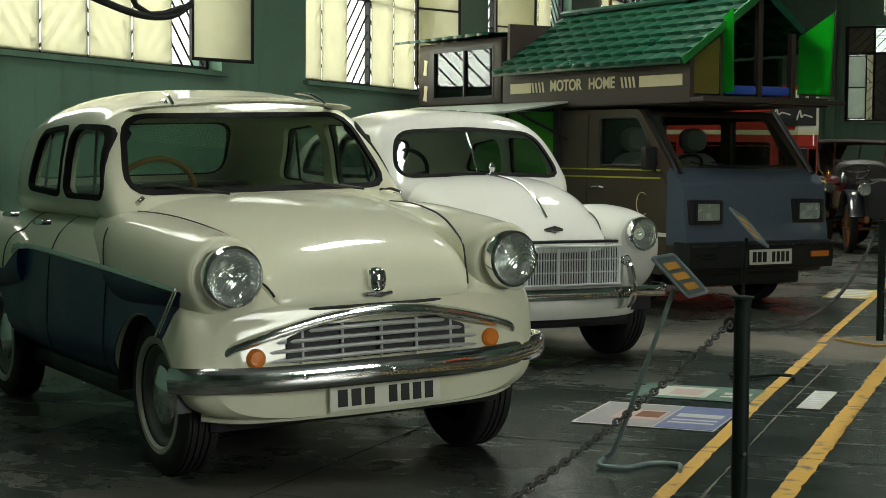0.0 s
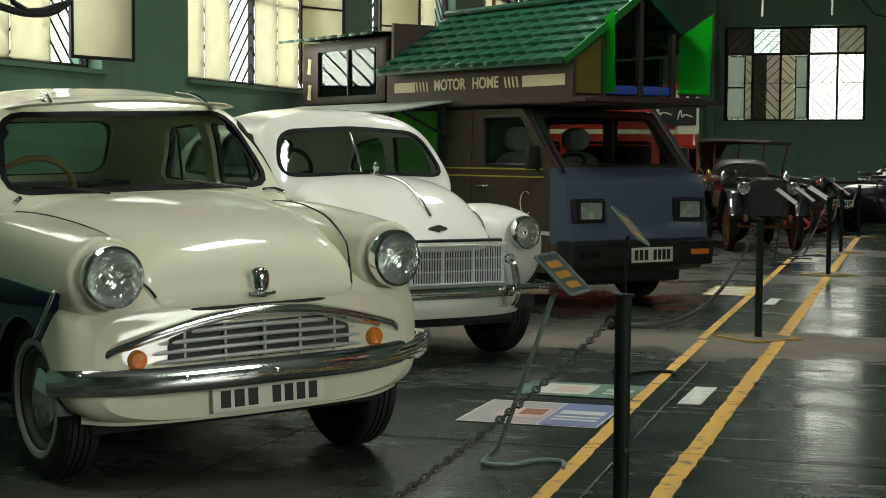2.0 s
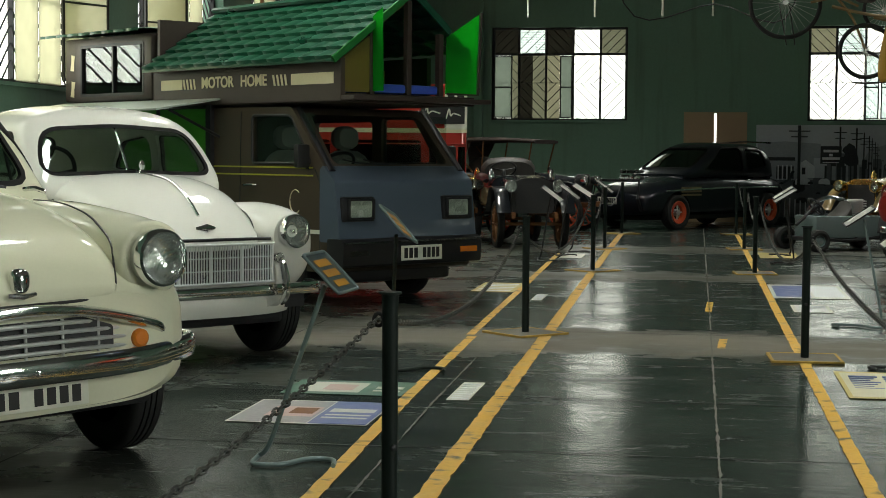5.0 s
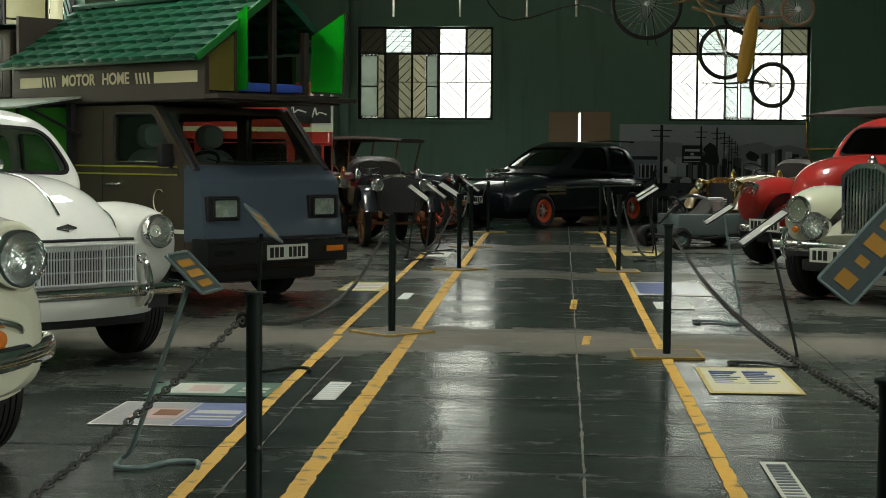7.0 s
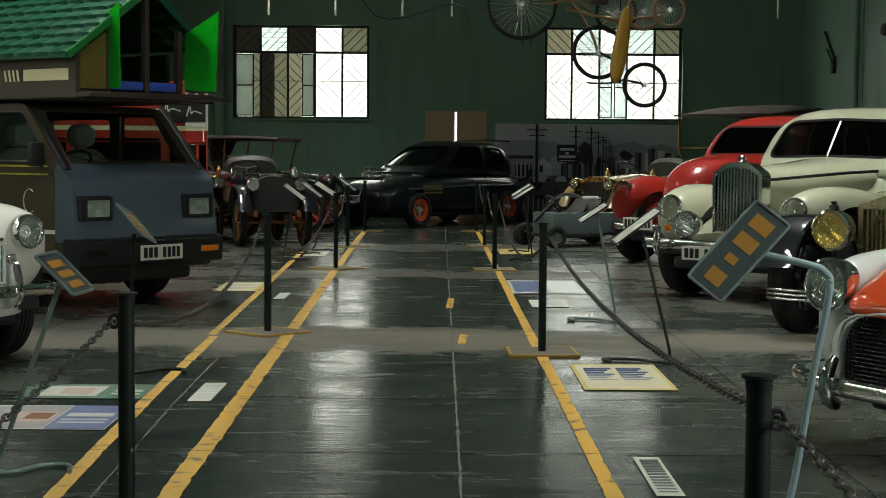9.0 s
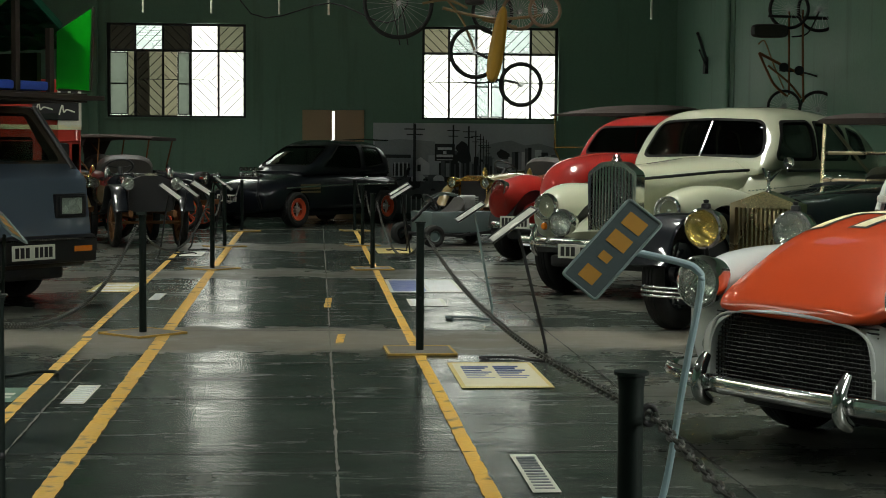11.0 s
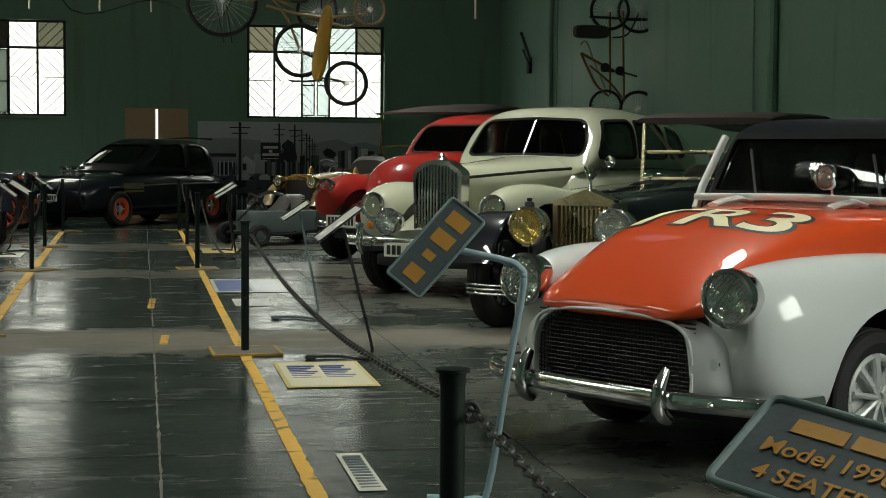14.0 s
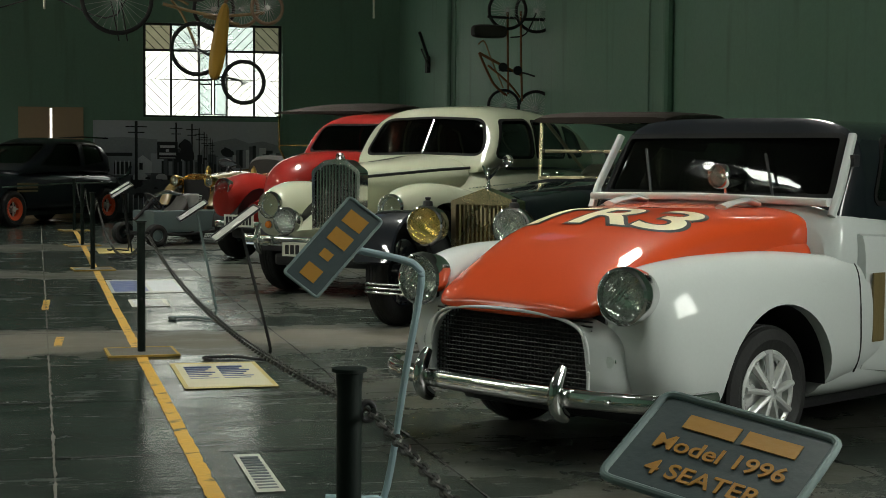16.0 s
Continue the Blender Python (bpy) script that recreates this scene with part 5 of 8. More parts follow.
# ---------------------------------------------------------------- dark tourer with tall flat radiator
def tourer(m):
    t = b = thing("touring_car", m, "black open touring car with pillared brass-toned radiator", "car")
    hull("bonnet", [(-1.9, 0, 0.42, 0.5, 0.98, 4, 4, 0), (-0.6, 0, 0.31, 0.46, 0.93, 4, 4, 0), (-0.14, 0, 0.24, 0.44, 0.9, 5, 4, 0)], [], M_BLACKP, b, "long black bonnet", 32)
    bm = bmesh.new()
    for s in (1, -1):
        for k in range(22):
            y = -0.3 - 0.07 * k
            x = 0.26 + 0.11 * k / 22
            lathe([(0.008, 0), (0.006, 0.006), (0, 0.008)], pose(s * (x - 0.02), y, 0.935 + 0.0015 * k), 6, bm)
    part("rivets", bm, M_CHROME, b, "", kind="stuff")
    shell = carve(prism(quad((-0.24, 0.5), (0.24, 0.5), (0.24, 0.86), (0.0, 0.945), (-0.24, 0.86)), "y", -0.14, 0.0, 0.006), [prism(quad((-0.205, 0.53), (0.205, 0.53), (0.205, 0.835), (-0.205, 0.835)), "y", -0.06, 0.1, 0.004)], "DIFFERENCE", M_NICKEL)
    part("radiator_shell", shell, M_NICKEL, b, "pedimented warm metal radiator shell", True)
    for k in range(13):
        x = -0.186 + 0.031 * k
        part("shutter", box(x - 0.008, x + 0.008, -0.055, -0.025, 0.53, 0.835, 0.003), M_NICKEL, b)
    bm = lathe([(0.03, 0.93), (0.012, 0.955), (0.01, 1.0), (0.018, 1.03), (0.008, 1.055), (0.012, 1.07), (0, 1.085)], pose(0, -0.07, 0), 12)
    for s in (1, -1):
        sweep([(s * 0.008, -0.075, 1.01), (s * 0.04, -0.1, 1.06), (s * 0.06, -0.12, 1.09)], 0.006, 0.016, 8, up=(0, 1, 0), bm=bm)
    part("mascot", bm, M_CHROME, b, "winged chrome radiator mascot", True)
    for s in (1, -1):
        headlamp(b, (s * 0.31, 0.24, 0.7), 0.125, (0, 1, 0), 0.1, M_CHROME, M_AMBERG if s > 0 else M_LENS, shell=M_PLASTIC)
        part("lamp_cap", lathe([(0.035, 0), (0.03, 0.03), (0.015, 0.035), (0.02, 0.055), (0, 0.06)], pose(s * 0.31, 0.21, 0.83), 14), M_PLASTIC, b, "", True)
        part("lamp_post", sweep([(s * 0.31, 0.2, 0.58), (s * 0.31, 0.16, 0.4)], 0.016), M_PLASTIC, b)
        part("front_wing", sweep(bent([(s * 0.62, 0.42, 0.45), (s * 0.62, 0.28, 0.68), (s * 0.62, 0.0, 0.77), (s * 0.62, -0.35, 0.68), (s * 0.64, -0.75, 0.36), (s * 0.64, -1.2, 0.3)]), 0.14, 0.02, 12, 3), M_BLACKP, b, "", True)
        part("running_board", box(s * 0.5, s * 0.78, -2.6, -1.15, 0.27, 0.31, 0.01), M_BLACKP, b)
        part("chassis_horn", sweep(bent([(s * 0.3, -0.5, 0.45), (s * 0.3, 0.2, 0.42), (s * 0.3, 0.5, 0.34)]), 0.025, 0.04, 8, 4), M_PLASTIC, b, "", True)
    for k in range(3):
        part("bumper_bar", sweep(bent([(-0.62, 0.5, 0.27 + 0.028 * k), (-0.4, 0.56, 0.27 + 0.028 * k), (0.4, 0.56, 0.27 + 0.028 * k), (0.62, 0.5, 0.27 + 0.028 * k)]), 0.008, 0.009), M_CHROME, b, "", True)
    hull("tub", [(-4.0, 0, 0.5, 0.4, 0.85, 3, 3, 0), (-3.7, 0, 0.66, 0.34, 1.0, 4, 4, 0), (-2.6, 0, 0.66, 0.32, 1.0, 4, 4, 0), (-1.85, 0, 0.56, 0.34, 0.99, 4, 4, 0)], [loft([(-3.8, 0, 0.5, 0.7, 1.3, 4, 4, 0), (-2.2, 0, 0.52, 0.7, 1.3, 4, 4, 0)], 2, 28)], M_BLACKP, b)
    # framed upright screen and hood
    for z, y in ((0.99, -2.2), (1.2, -2.22), (1.43, -2.24)):
        part("screen_rail", sweep([(-0.5, y, z), (0.5, y, z)], 0.014), M_NICKEL, b, "", True)
    for s in (1, -1):
        part("screen_upright", sweep([(s * 0.5, -2.2, 0.95), (s * 0.5, -2.24, 1.44)], 0.016), M_NICKEL, b, "", True)
        part("hood_stay", sweep([(s * 0.5, -2.3, 1.45), (s * 0.6, -3.6, 0.98)], 0.014), M_WOOD, b)
    part("windscreen", box(-0.49, 0.49, -2.226, -2.222, 0.99, 1.43), M_GLASS, b)
    part("hood", loft([(-4.0, 0, 0.52, 1.38, 1.5, 3, 3, 0), (-3.6, 0, 0.6, 1.42, 1.53, 4, 3, 0), (-2.6, 0, 0.58, 1.43, 1.52, 4, 3, 0), (-2.2, 0, 0.55, 1.42, 1.47, 4, 3, 0)], 4, 30), M_CANVAS, b, "raised black fabric hood", True)
    seats(b, [(-2.9, 1.1), (-3.5, 1.1)], M_LEATHER, 0.52, 0.5)
    for x, y in ((0.64, 0), (-0.64, 0), (0.66, -3.2), (-0.66, -3.2)):
        wheel(t, x, y, 0.37, 0.13, 0.24, "", spokes=16, rim_mat=M_BLACKP)
    part("axle", sweep([(-0.62, 0, 0.36), (0.62, 0, 0.36)], 0.03), M_IRON, t)
    return t


M_NICKEL = mat("warm_nickel", (0.62, 0.52, 0.34), 0.25, 1.0, 0.08)


# ---------------------------------------------------------------- red forties car
def red_car(m):
    t = b = thing("coupe_car", m, "glossy red forties coupe with bulbous wings", "car")
    st = [(-3.6, 0, 0.5, 0.42, 0.8, 2.6, 3, 0), (-3.0, 0, 0.7, 0.34, 1.0, 3, 4, 0.04), (-1.3, 0, 0.78, 0.32, 1.12, 3, 5, 0.08), (-0.9, 0, 0.68, 0.32, 1.05, 3, 4, 0.04), (-0.2, 0, 0.5, 0.34, 0.8, 3, 4, 0), (0.2, 0, 0.44, 0.36, 0.66, 3, 4, 0)]
    cuts = [arch(y, 0.36, 0.43, s * 0.42, s * 1.1) for s in (1, -1) for y in (0, -2.6)]
    hull("lower_body", st, cuts, M_RED2, b)
    hull("bonnet", [(-1.25, 0, 0.6, 0.75, 1.2, 2.6, 3, 0), (-0.7, 0, 0.5, 0.65, 1.2, 2.4, 3, 0), (-0.15, 0, 0.38, 0.55, 1.13, 2.2, 3, 0), (0.1, 0, 0.28, 0.5, 1.02, 2.1, 3, 0), (0.24, 0, 0.16, 0.5, 0.85, 2, 3, 0), (0.28, 0, 0.06, 0.52, 0.7, 2, 2, 0)], [], M_RED2, b, "tall pointed red bonnet", 40)
    for k in range(4):
        for s in (1, -1):
            part("louvre_strip", sweep([(s * 0.36, -0.05, 0.94 - 0.04 * k), (s * 0.47, -0.45, 0.95 - 0.04 * k)], 0.006, 0.008), M_CHROME, b)
    for s in (1, -1):
        hull("front_wing", [(-1.2, s * 0.74, 0.05, 0.4, 0.7, 2.3, 2.4, 0), (-0.7, s * 0.68, 0.17, 0.38, 0.86, 2.2, 3, 0), (-0.15, s * 0.64, 0.23, 0.38, 0.95, 2.1, 3, 0), (0.2, s * 0.62, 0.215, 0.4, 0.91, 2.1, 2.6, 0), (0.38, s * 0.61, 0.16, 0.46, 0.84, 2, 2.2, 0), (0.44, s * 0.6, 0.1, 0.55, 0.78, 2, 2, 0)], [arch(0, 0.36, 0.42, s * 0.36, s * 1.1)], M_RED2, b, "bulbous red front wing", 36)
        headlamp(b, (s * 0.61, 0.4, 0.79), 0.1, (s * 0.05, 1, 0.1))
        liner(b, 0, 0.36, 0.42, s, 0.42, 0.75)
    part("bumper", sweep(bent([(-0.74, 0.3, 0.4), (-0.66, 0.42, 0.4), (0, 0.5, 0.4), (0.66, 0.42, 0.4), (0.74, 0.3, 0.4)]), 0.018, 0.04, 12, 2.6), M_CHROME, b, "", True)
    plate(b, (0.3, 0.515, 0.44), 0.4, 0.13)
    cab = [(-3.1, 0, 0.5, 1.0, 1.15, 2.6, 3, 0), (-2.8, 0, 0.62, 1.0, 1.42, 2.8, 3.5, 0.06), (-2.2, 0, 0.69, 1.0, 1.62, 2.9, 4, 0.12), (-1.65, 0, 0.69, 1.0, 1.64, 3, 4, 0.13), (-1.35, 0, 0.68, 1.0, 1.56, 3, 4, 0.1), (-1.15, 0, 0.66, 1.0, 1.3, 3, 4, 0.05), (-1.05, 0, 0.6, 1.0, 1.17, 3, 4, 0)]
    cabin(b, cab, [quad((-1.35, 1.17), (-1.48, 1.48), (-2.2, 1.5), (-2.3, 1.17))], [quad((-0.55, 1.2), (0.55, 1.2), (0.46, 1.5), (-0.46, 1.5))], [], M_RED2, glass=M_GLASSD)
    part("underbody", box(-0.58, 0.58, -3.2, 0.3, 0.24, 0.36, 0.03), M_IRON, b)
    for x, y in ((0.7, 0), (-0.7, 0), (0.7, -2.6), (-0.7, -2.6)):
        wheel(t, x, y, 0.36, 0.17, 0.2, "disc")
    return t


cream_saloon(CREAM_AT)
white_saloon(heading(-2.985, 8.737, 0.75, -0.66))
roadster(heading(2.43, 6.31, -0.87, -0.49))
limousine(heading(2.62, 13.18, -0.69, -0.724))
tourer(heading(2.88, 10.3, -0.64, -0.767))
red_car(heading(2.67, 17.4, -0.71, -0.704))


# ---------------------------------------------------------------- van with a little house on its roof
M_FASCIA = mat("dark_brown_board", (0.045, 0.032, 0.026), 0.5, 0, 0.2, 3, 50, 0.1)
M_OCHRE = mat("ochre_board", (0.14, 0.11, 0.02), 0.5, 0, 0.15)
M_BLUEV = mat("blue_vinyl", (0.05, 0.11, 0.55), 0.45)
# pale, hardly metallic colour in place of the bowl's mirrored light
M_LAMPB = mat("bright_lamp_bowl", (0.8, 0.82, 0.8), 0.25, 0.2, 0.2, 14, 40, 0.5, 0, 0.12)
M_ACRYL = frosted("green_acrylic_sheet", (0.09, 0.9, 0.15), 0.7)
M_LIME = mat("lime_green_board", (0.06, 0.36, 0.02), 0.5, 0, 0.12)
M_ZINC = mat("pale_sheet", (0.5, 0.56, 0.5), 0.4, 0.3, 0.1)


def tile_slope(parent, y0, y1, low, high, rows, material, wave=0.2, name="roof_sheet"):
    """Pressed-metal roof: one stepped, ribbed sheet for every row, from the eave (x, z) up to the ridge (x, z)."""
    cols = int((y1 - y0) / 0.025)
    for r in range(rows):
        bm = bmesh.new()
        grid = []
        for v in (0, 0.04, 0.5, 1.0, 1.06):
            k = (r + v) / rows
            x, z = low[0] + (high[0] - low[0]) * k, low[1] + (high[1] - low[1]) * k
            lift = 0.035 * (1 - v) + (0 if v > 0 else -0.03)
            row = []
            for c in range(cols + 1):
                y = y0 + (y1 - y0) * c / cols
                w = (abs(math.sin(math.pi * y / wave)) ** 0.6) * 0.022
                dip = 0.02 * abs(math.sin(math.pi * y / wave)) if v < 0.05 else 0
                row.append(bm.verts.new((x + (0.6 * (lift + w) + dip) * (1 if low[0] > high[0] else -1), y, z + 0.8 * (lift + w) - dip)))
            grid.append(row)
        for a, b in zip(grid, grid[1:]):
            for c in range(cols):
                bm.faces.new((a[c], a[c + 1], b[c + 1], b[c]))
        part(name, bm, material, parent, "", True)


def camper(m):
    t = b = thing("camper_van", m, "brown and slate blue van carrying a green-roofed motor home", "van")
    prof = [(-2.75, 0.27), (0.66, 0.27), (0.74, 0.48), (0.68, 0.96), (0.57, 1.05), (0.14, 1.53), (-2.75, 1.54)]
    inn = [(-2.68, 0.5), (0.5, 0.5), (0.56, 0.9), (0.5, 1.0), (0.09, 1.48), (-2.68, 1.49)]
    cuts = [prism(inn, "x", -0.65, 0.65, 0.03), prism(quad((-0.585, 1.09), (0.585, 1.09), (0.56, 1.47), (-0.56, 1.47)), "y", -0.1, 1.2, 0.05)]
    dw = quad((0.40, 1.09), (0.13, 1.465), (-0.38, 1.47), (-0.38, 1.09))
    cuts += [prism(dw, "x", -1, 1, 0.04), arch(0, 0.29, 0.34, 0.4, 1), arch(0, 0.29, 0.34, -1, -0.4), arch(-1.84, 0.29, 0.34, 0.4, 1), arch(-1.84, 0.29, 0.34, -1, -0.4)]
    cuts += [prism(quad((-0.5, 1.1), (-0.5, 1.44), (-1.3, 1.44), (-1.3, 1.1)), "x", -1, 0, 0.04)]
    part("body", carve(prism(prof, "x", -0.7, 0.7, 0.05), cuts, "DIFFERENCE", M_BROWN), M_BROWN, b, "dark brown van body", True)
    nose = [(0.50, 0.5), (0.742, 0.5), (0.684, 0.962), (0.572, 1.054), (0.545, 1.084), (0.5, 1.05)]
    part("nose_panel", prism(nose, "x", -0.704, 0.704, 0.02), M_SLATE, b, "slate blue front panel", True)
    part("windscreen", prism([(0.532, 1.085), (0.155, 1.505), (0.148, 1.5), (0.525, 1.08)], "x", -0.6, 0.6, 0), M_GLASS, b)
    for s in (1, -1):
        part("door_glass", box(s * 0.672, s * 0.676, -0.39, 0.41, 1.08, 1.475), M_GLASS, b)
        part("screen_pillar", sweep([(s * 0.66, 0.60, 1.04), (s * 0.645, 0.16, 1.525)], 0.03, 0.012, 8), M_PLASTIC, b, "", True)
        # square lamp in a black surround
        lamp = part("headlamp", box(s * 0.51 - 0.16, s * 0.51 + 0.16, 0.66, 0.735, 0.655, 0.845, 0.02), M_PLASTIC, b, "square headlamp in black surround", True)
        bowl = bmesh.new()
        rows = [[bowl.verts.new((s * 0.5 + k * 0.11 * math.cos(a), 0.744 - d, 0.752 + k * 0.0625 * math.sin(a))) for a in [2 * math.pi * q / 24 for q in range(24)]] for k, d in ((1.0, 0.0), (0.75, 0.004), (0.4, 0.0066), (0.1, 0.007))]
        for r in rows[:1]:
            for v, a in zip(r, [2 * math.pi * q / 24 for q in range(24)]):
                v.co.x = s * 0.5 + 0.11 * max(-1, min(1, 1.35 * math.cos(a)))
                v.co.z = 0.752 + 0.0625 * max(-1, min(1, 1.35 * math.sin(a)))
        for p, q in zip(rows, rows[1:]):
            for k in range(24):
                bowl.faces.new((p[k], p[(k + 1) % 24], q[(k + 1) % 24], q[k]))
        bowl.faces.new(rows[-1])
        part("reflector", bowl, M_LAMPB, lamp, "bright lamp bowl", True)
        part("lens", box(s * 0.5 - 0.11, s * 0.5 + 0.11, 0.748, 0.752, 0.69, 0.815, 0.001), M_LENS, lamp)
        for e0, e1, f0, f1 in ((-0.13, -0.11, 0.675, 0.83), (0.11, 0.13, 0.675, 0.83), (-0.11, 0.11, 0.675, 0.69), (-0.11, 0.11, 0.815, 0.83)):
            part("lamp_bezel", box(s * 0.5 + e0, s * 0.5 + e1, 0.735, 0.76, f0, f1, 0.004), M_PLASTIC, lamp)
        part("indicator", box(s * 0.56 - 0.09, s * 0.56 + 0.09, 0.80, 0.815, 0.4, 0.445, 0.006), M_AMBER if s < 0 else M_LENS, b)
        part("door_mirror", box(s * 0.70, s * 0.82, 0.32, 0.38, 1.06, 1.24, 0.02), M_PLASTIC, b, "black door mirror", True)
        part("mirror_arm", sweep([(s * 0.69, 0.36, 1.05), (s * 0.75, 0.36, 1.08)], 0.012), M_PLASTIC, b)
        handle(b, (s * 0.70, -0.37, 0.92), s)
        for z, mt in ((0.995, M_YEL2), (1.055, M_YEL2), (0.56, M_PLATEW)):
            part("side_stripe", box(s * 0.703, s * 0.7065, -1.2, 0.42 if z > 0.6 else 0.5, z, z + (0.012 if z > 0.6 else 0.03)), mt, b, "thin painted stripe")
        part("door_gap", sweep([(s * 0.7, 0.5, 0.4), (s * 0.702, 0.5, 0.95), (s * 0.702, 0.44, 1.05)], 0.004), M_INK, b)
        part("door_gap", sweep([(s * 0.702, -0.55, 0.4), (s * 0.702, -0.52, 1.5)], 0.004), M_INK, b)
        part("window_frame", sweep([Vector((s * 0.695, p.x, p.y)) for p in rounded(dw, 0.05)], 0.012, closed=True, up=(1, 0, 0)), M_PLASTIC, b, "", True)
        liner(b, 0, 0.29, 0.34, s, 0.4, 0.69)
        wiper(b, [(s * 0.1, 0.60, 1.085), (s * 0.1 + 0.3, 0.565, 1.1), (s * 0.1 + 0.42, 0.55, 1.125)])
    # roundel on the door
    part("roundel", sweep([(0.7055, 0.2 + 0.07 * math.cos(a), 0.8 + 0.09 * math.sin(a)) for a in [0.9 + 4.5 * k / 20 for k in range(21)]], 0.006, 0.003, 6), M_CREAML, b, "cream painted crest")
    part("bumper", prism([(0.6, 0.3), (0.79, 0.32), (0.8, 0.5), (0.76, 0.53), (0.6, 0.53)], "x", -0.71, 0.71, 0.02), M_PLASTIC, b, "black plastic bumper", True)
    part("bumper_trim", box(-0.7, 0.7, 0.8, 0.807, 0.495, 0.507), M_CHROME, b)
    plate(b, (-0.06, 0.805, 0.41), 0.42, 0.115)
    seats(b, [(-0.3, 1.2)], M_SEATG, 0.6, 0.5)
    for s in (1, -1):
        part("headrest", loft([(-0.5, s * 0.3, 0.1, 1.22, 1.38, 3, 3, 0), (-0.44, s * 0.3, 0.12, 1.2, 1.4, 3, 3, 0), (-0.38, s * 0.3, 0.1, 1.22, 1.38, 3, 3, 0)], 3, 18), M_SEATG, b, "", True)
    steering(b, (0.32, 0.18, 1.06), 0.18, 40, M_PLASTIC)
    dashboard(b, 0.38, 1.06, 0.6)
    part("underbody", box(-0.55, 0.55, -2.6, 0.6, 0.18, 0.3, 0.03), M_IRON, b)
    for x, y in ((0.6, 0), (-0.6, 0), (0.6, -1.84), (-0.6, -1.84)):
        wheel(t, x, y, 0.27, 0.15, 0.165, "disc", rim_mat=M_IRON)
    # the house: floor box, fascia and lettering
    part("platform", box(-0.62, 0.70, -1.75, 0.80, 1.55, 1.62, 0.008), M_FASCIA, b, "dark brown platform")
    part("fascia", box(0.70, 0.745, -1.75, 0.80, 1.56, 1.88, 0.006), M_FASCIA, b, "dark brown fascia board")
    part("far_wall", box(-0.60, -0.56, -1.75, 0.3, 1.62, 1.95), M_FASCIA, b)
    part("rear_wall", box(-0.56, 0.70, -1.75, -1.71, 1.62, 2.3), M_FASCIA, b)
    for a, c in ((-1.62, -1.3), (0.2, 0.72)):
        part("fascia_band", box(0.746, 0.75, a, c, 1.69, 1.775), M_CREAML, b, "cream painted band")
    for k in range(4):
        for y0 in (-1.27, -0.02):
            y = y0 + 0.05 * k
            part("fascia_tick", prism([(y, 1.69), (y + 0.022, 1.69), (y + 0.002, 1.775), (y - 0.02, 1.775)], "x", 0.746, 0.75, 0), M_CREAML, b)
    words("lettering", "MOTOR", 0.125, face_m((0.748, -0.79, 1.735), (1, 0, 0)), M_CREAML, b, 0.002, "cream painted word", bold=0.003)
    words("lettering", "HOME", 0.125, face_m((0.748, -0.29, 1.735), (1, 0, 0)), M_CREAML, b, 0.002, "cream painted word", bold=0.003)
    tile_slope(b, -1.78, 0.80, (0.82, 1.86), (0.06, 2.38), 7, M_GREENR)
    tile_slope(b, -1.78, 0.80, (-0.55, 1.97), (0.04, 2.38), 5, M_GREENR)
    part("ridge_cap", sweep([(0.05, -1.8, 2.42), (0.05, 0.82, 2.42)], 0.07, 0.03, 8), M_GREENR, b, "", True)
    part("eave_flashing", box(0.80, 0.84, -1.78, 0.8, 1.845, 1.87), M_GREENR, b)
    part("hip_panel", prism([(0.78, 1.86), (0.05, 2.36), (-0.5, 1.98), (-0.5, 1.86)], "y", -1.80, -1.77, 0), M_ZINC, b, "pale green metal end panel")
    # front: ochre panel, posts, blue mattress, open shutters
    part("front_panel", prism([(0.73, 1.63), (0.46, 1.63), (0.46, 2.05), (0.73, 1.87)], "y", 0.77, 0.79, 0), M_OCHRE, b, "ochre board beside the opening")
    part("ceiling_board", prism([(0.70, 1.9), (0.06, 2.345), (0.06, 2.33), (0.68, 1.9)], "y", -1.7, 0.76, 0), M_OCHRE, b)
    part("inner_wall", box(-0.5, 0.62, -0.2, -0.16, 1.63, 1.86), M_OCHRE, b)
    for x in (0.43, 0.06, -0.27):
        part("front_post", box(x - 0.022, x + 0.022, 0.74, 0.79, 1.62, 2.34 - 0.72 * abs(x - 0.06), 0.004), M_FASCIA, b)
    for x0, x1 in ((0.085, 0.40), (-0.245, 0.035)):
        part("mattress", box(x0, x1, 0.3, 0.78, 1.63, 1.70, 0.02), M_BLUEV, b, "blue vinyl mattress", True)
    part("verge", sweep([(0.83, 0.82, 1.86), (0.05, 0.82, 2.41)], 0.012, 0.03, 8, 4), M_GREEN, b)
    part("verge", sweep([(0.05, 0.82, 2.41), (-0.33, 0.82, 2.12)], 0.012, 0.03, 8, 4), M_GREENR, b)
    part("shutter", prism([(0.80, 1.64), (0.92, 1.64), (0.91, 2.26), (0.80, 2.2)], "x", 0.43, 0.436, 0), M_ACRYL, b, "open translucent green shutter")
    part("shutter", prism([(-0.30, 1.64), (-0.63, 1.64), (-0.66, 2.28), (-0.31, 2.08)], "y", 0.80, 0.806, 0), M_ACRYL, b, "open translucent green shutter")
    part("shutter_edge", sweep([(-0.3, 0.825, 1.64), (-0.635, 0.825, 1.64), (-0.665, 0.825, 2.29)], 0.01), M_FASCIA, b)
    part("front_ledge", box(-0.66, 0.74, 0.78, 0.95, 1.565, 1.6, 0.006), M_FASCIA, b)
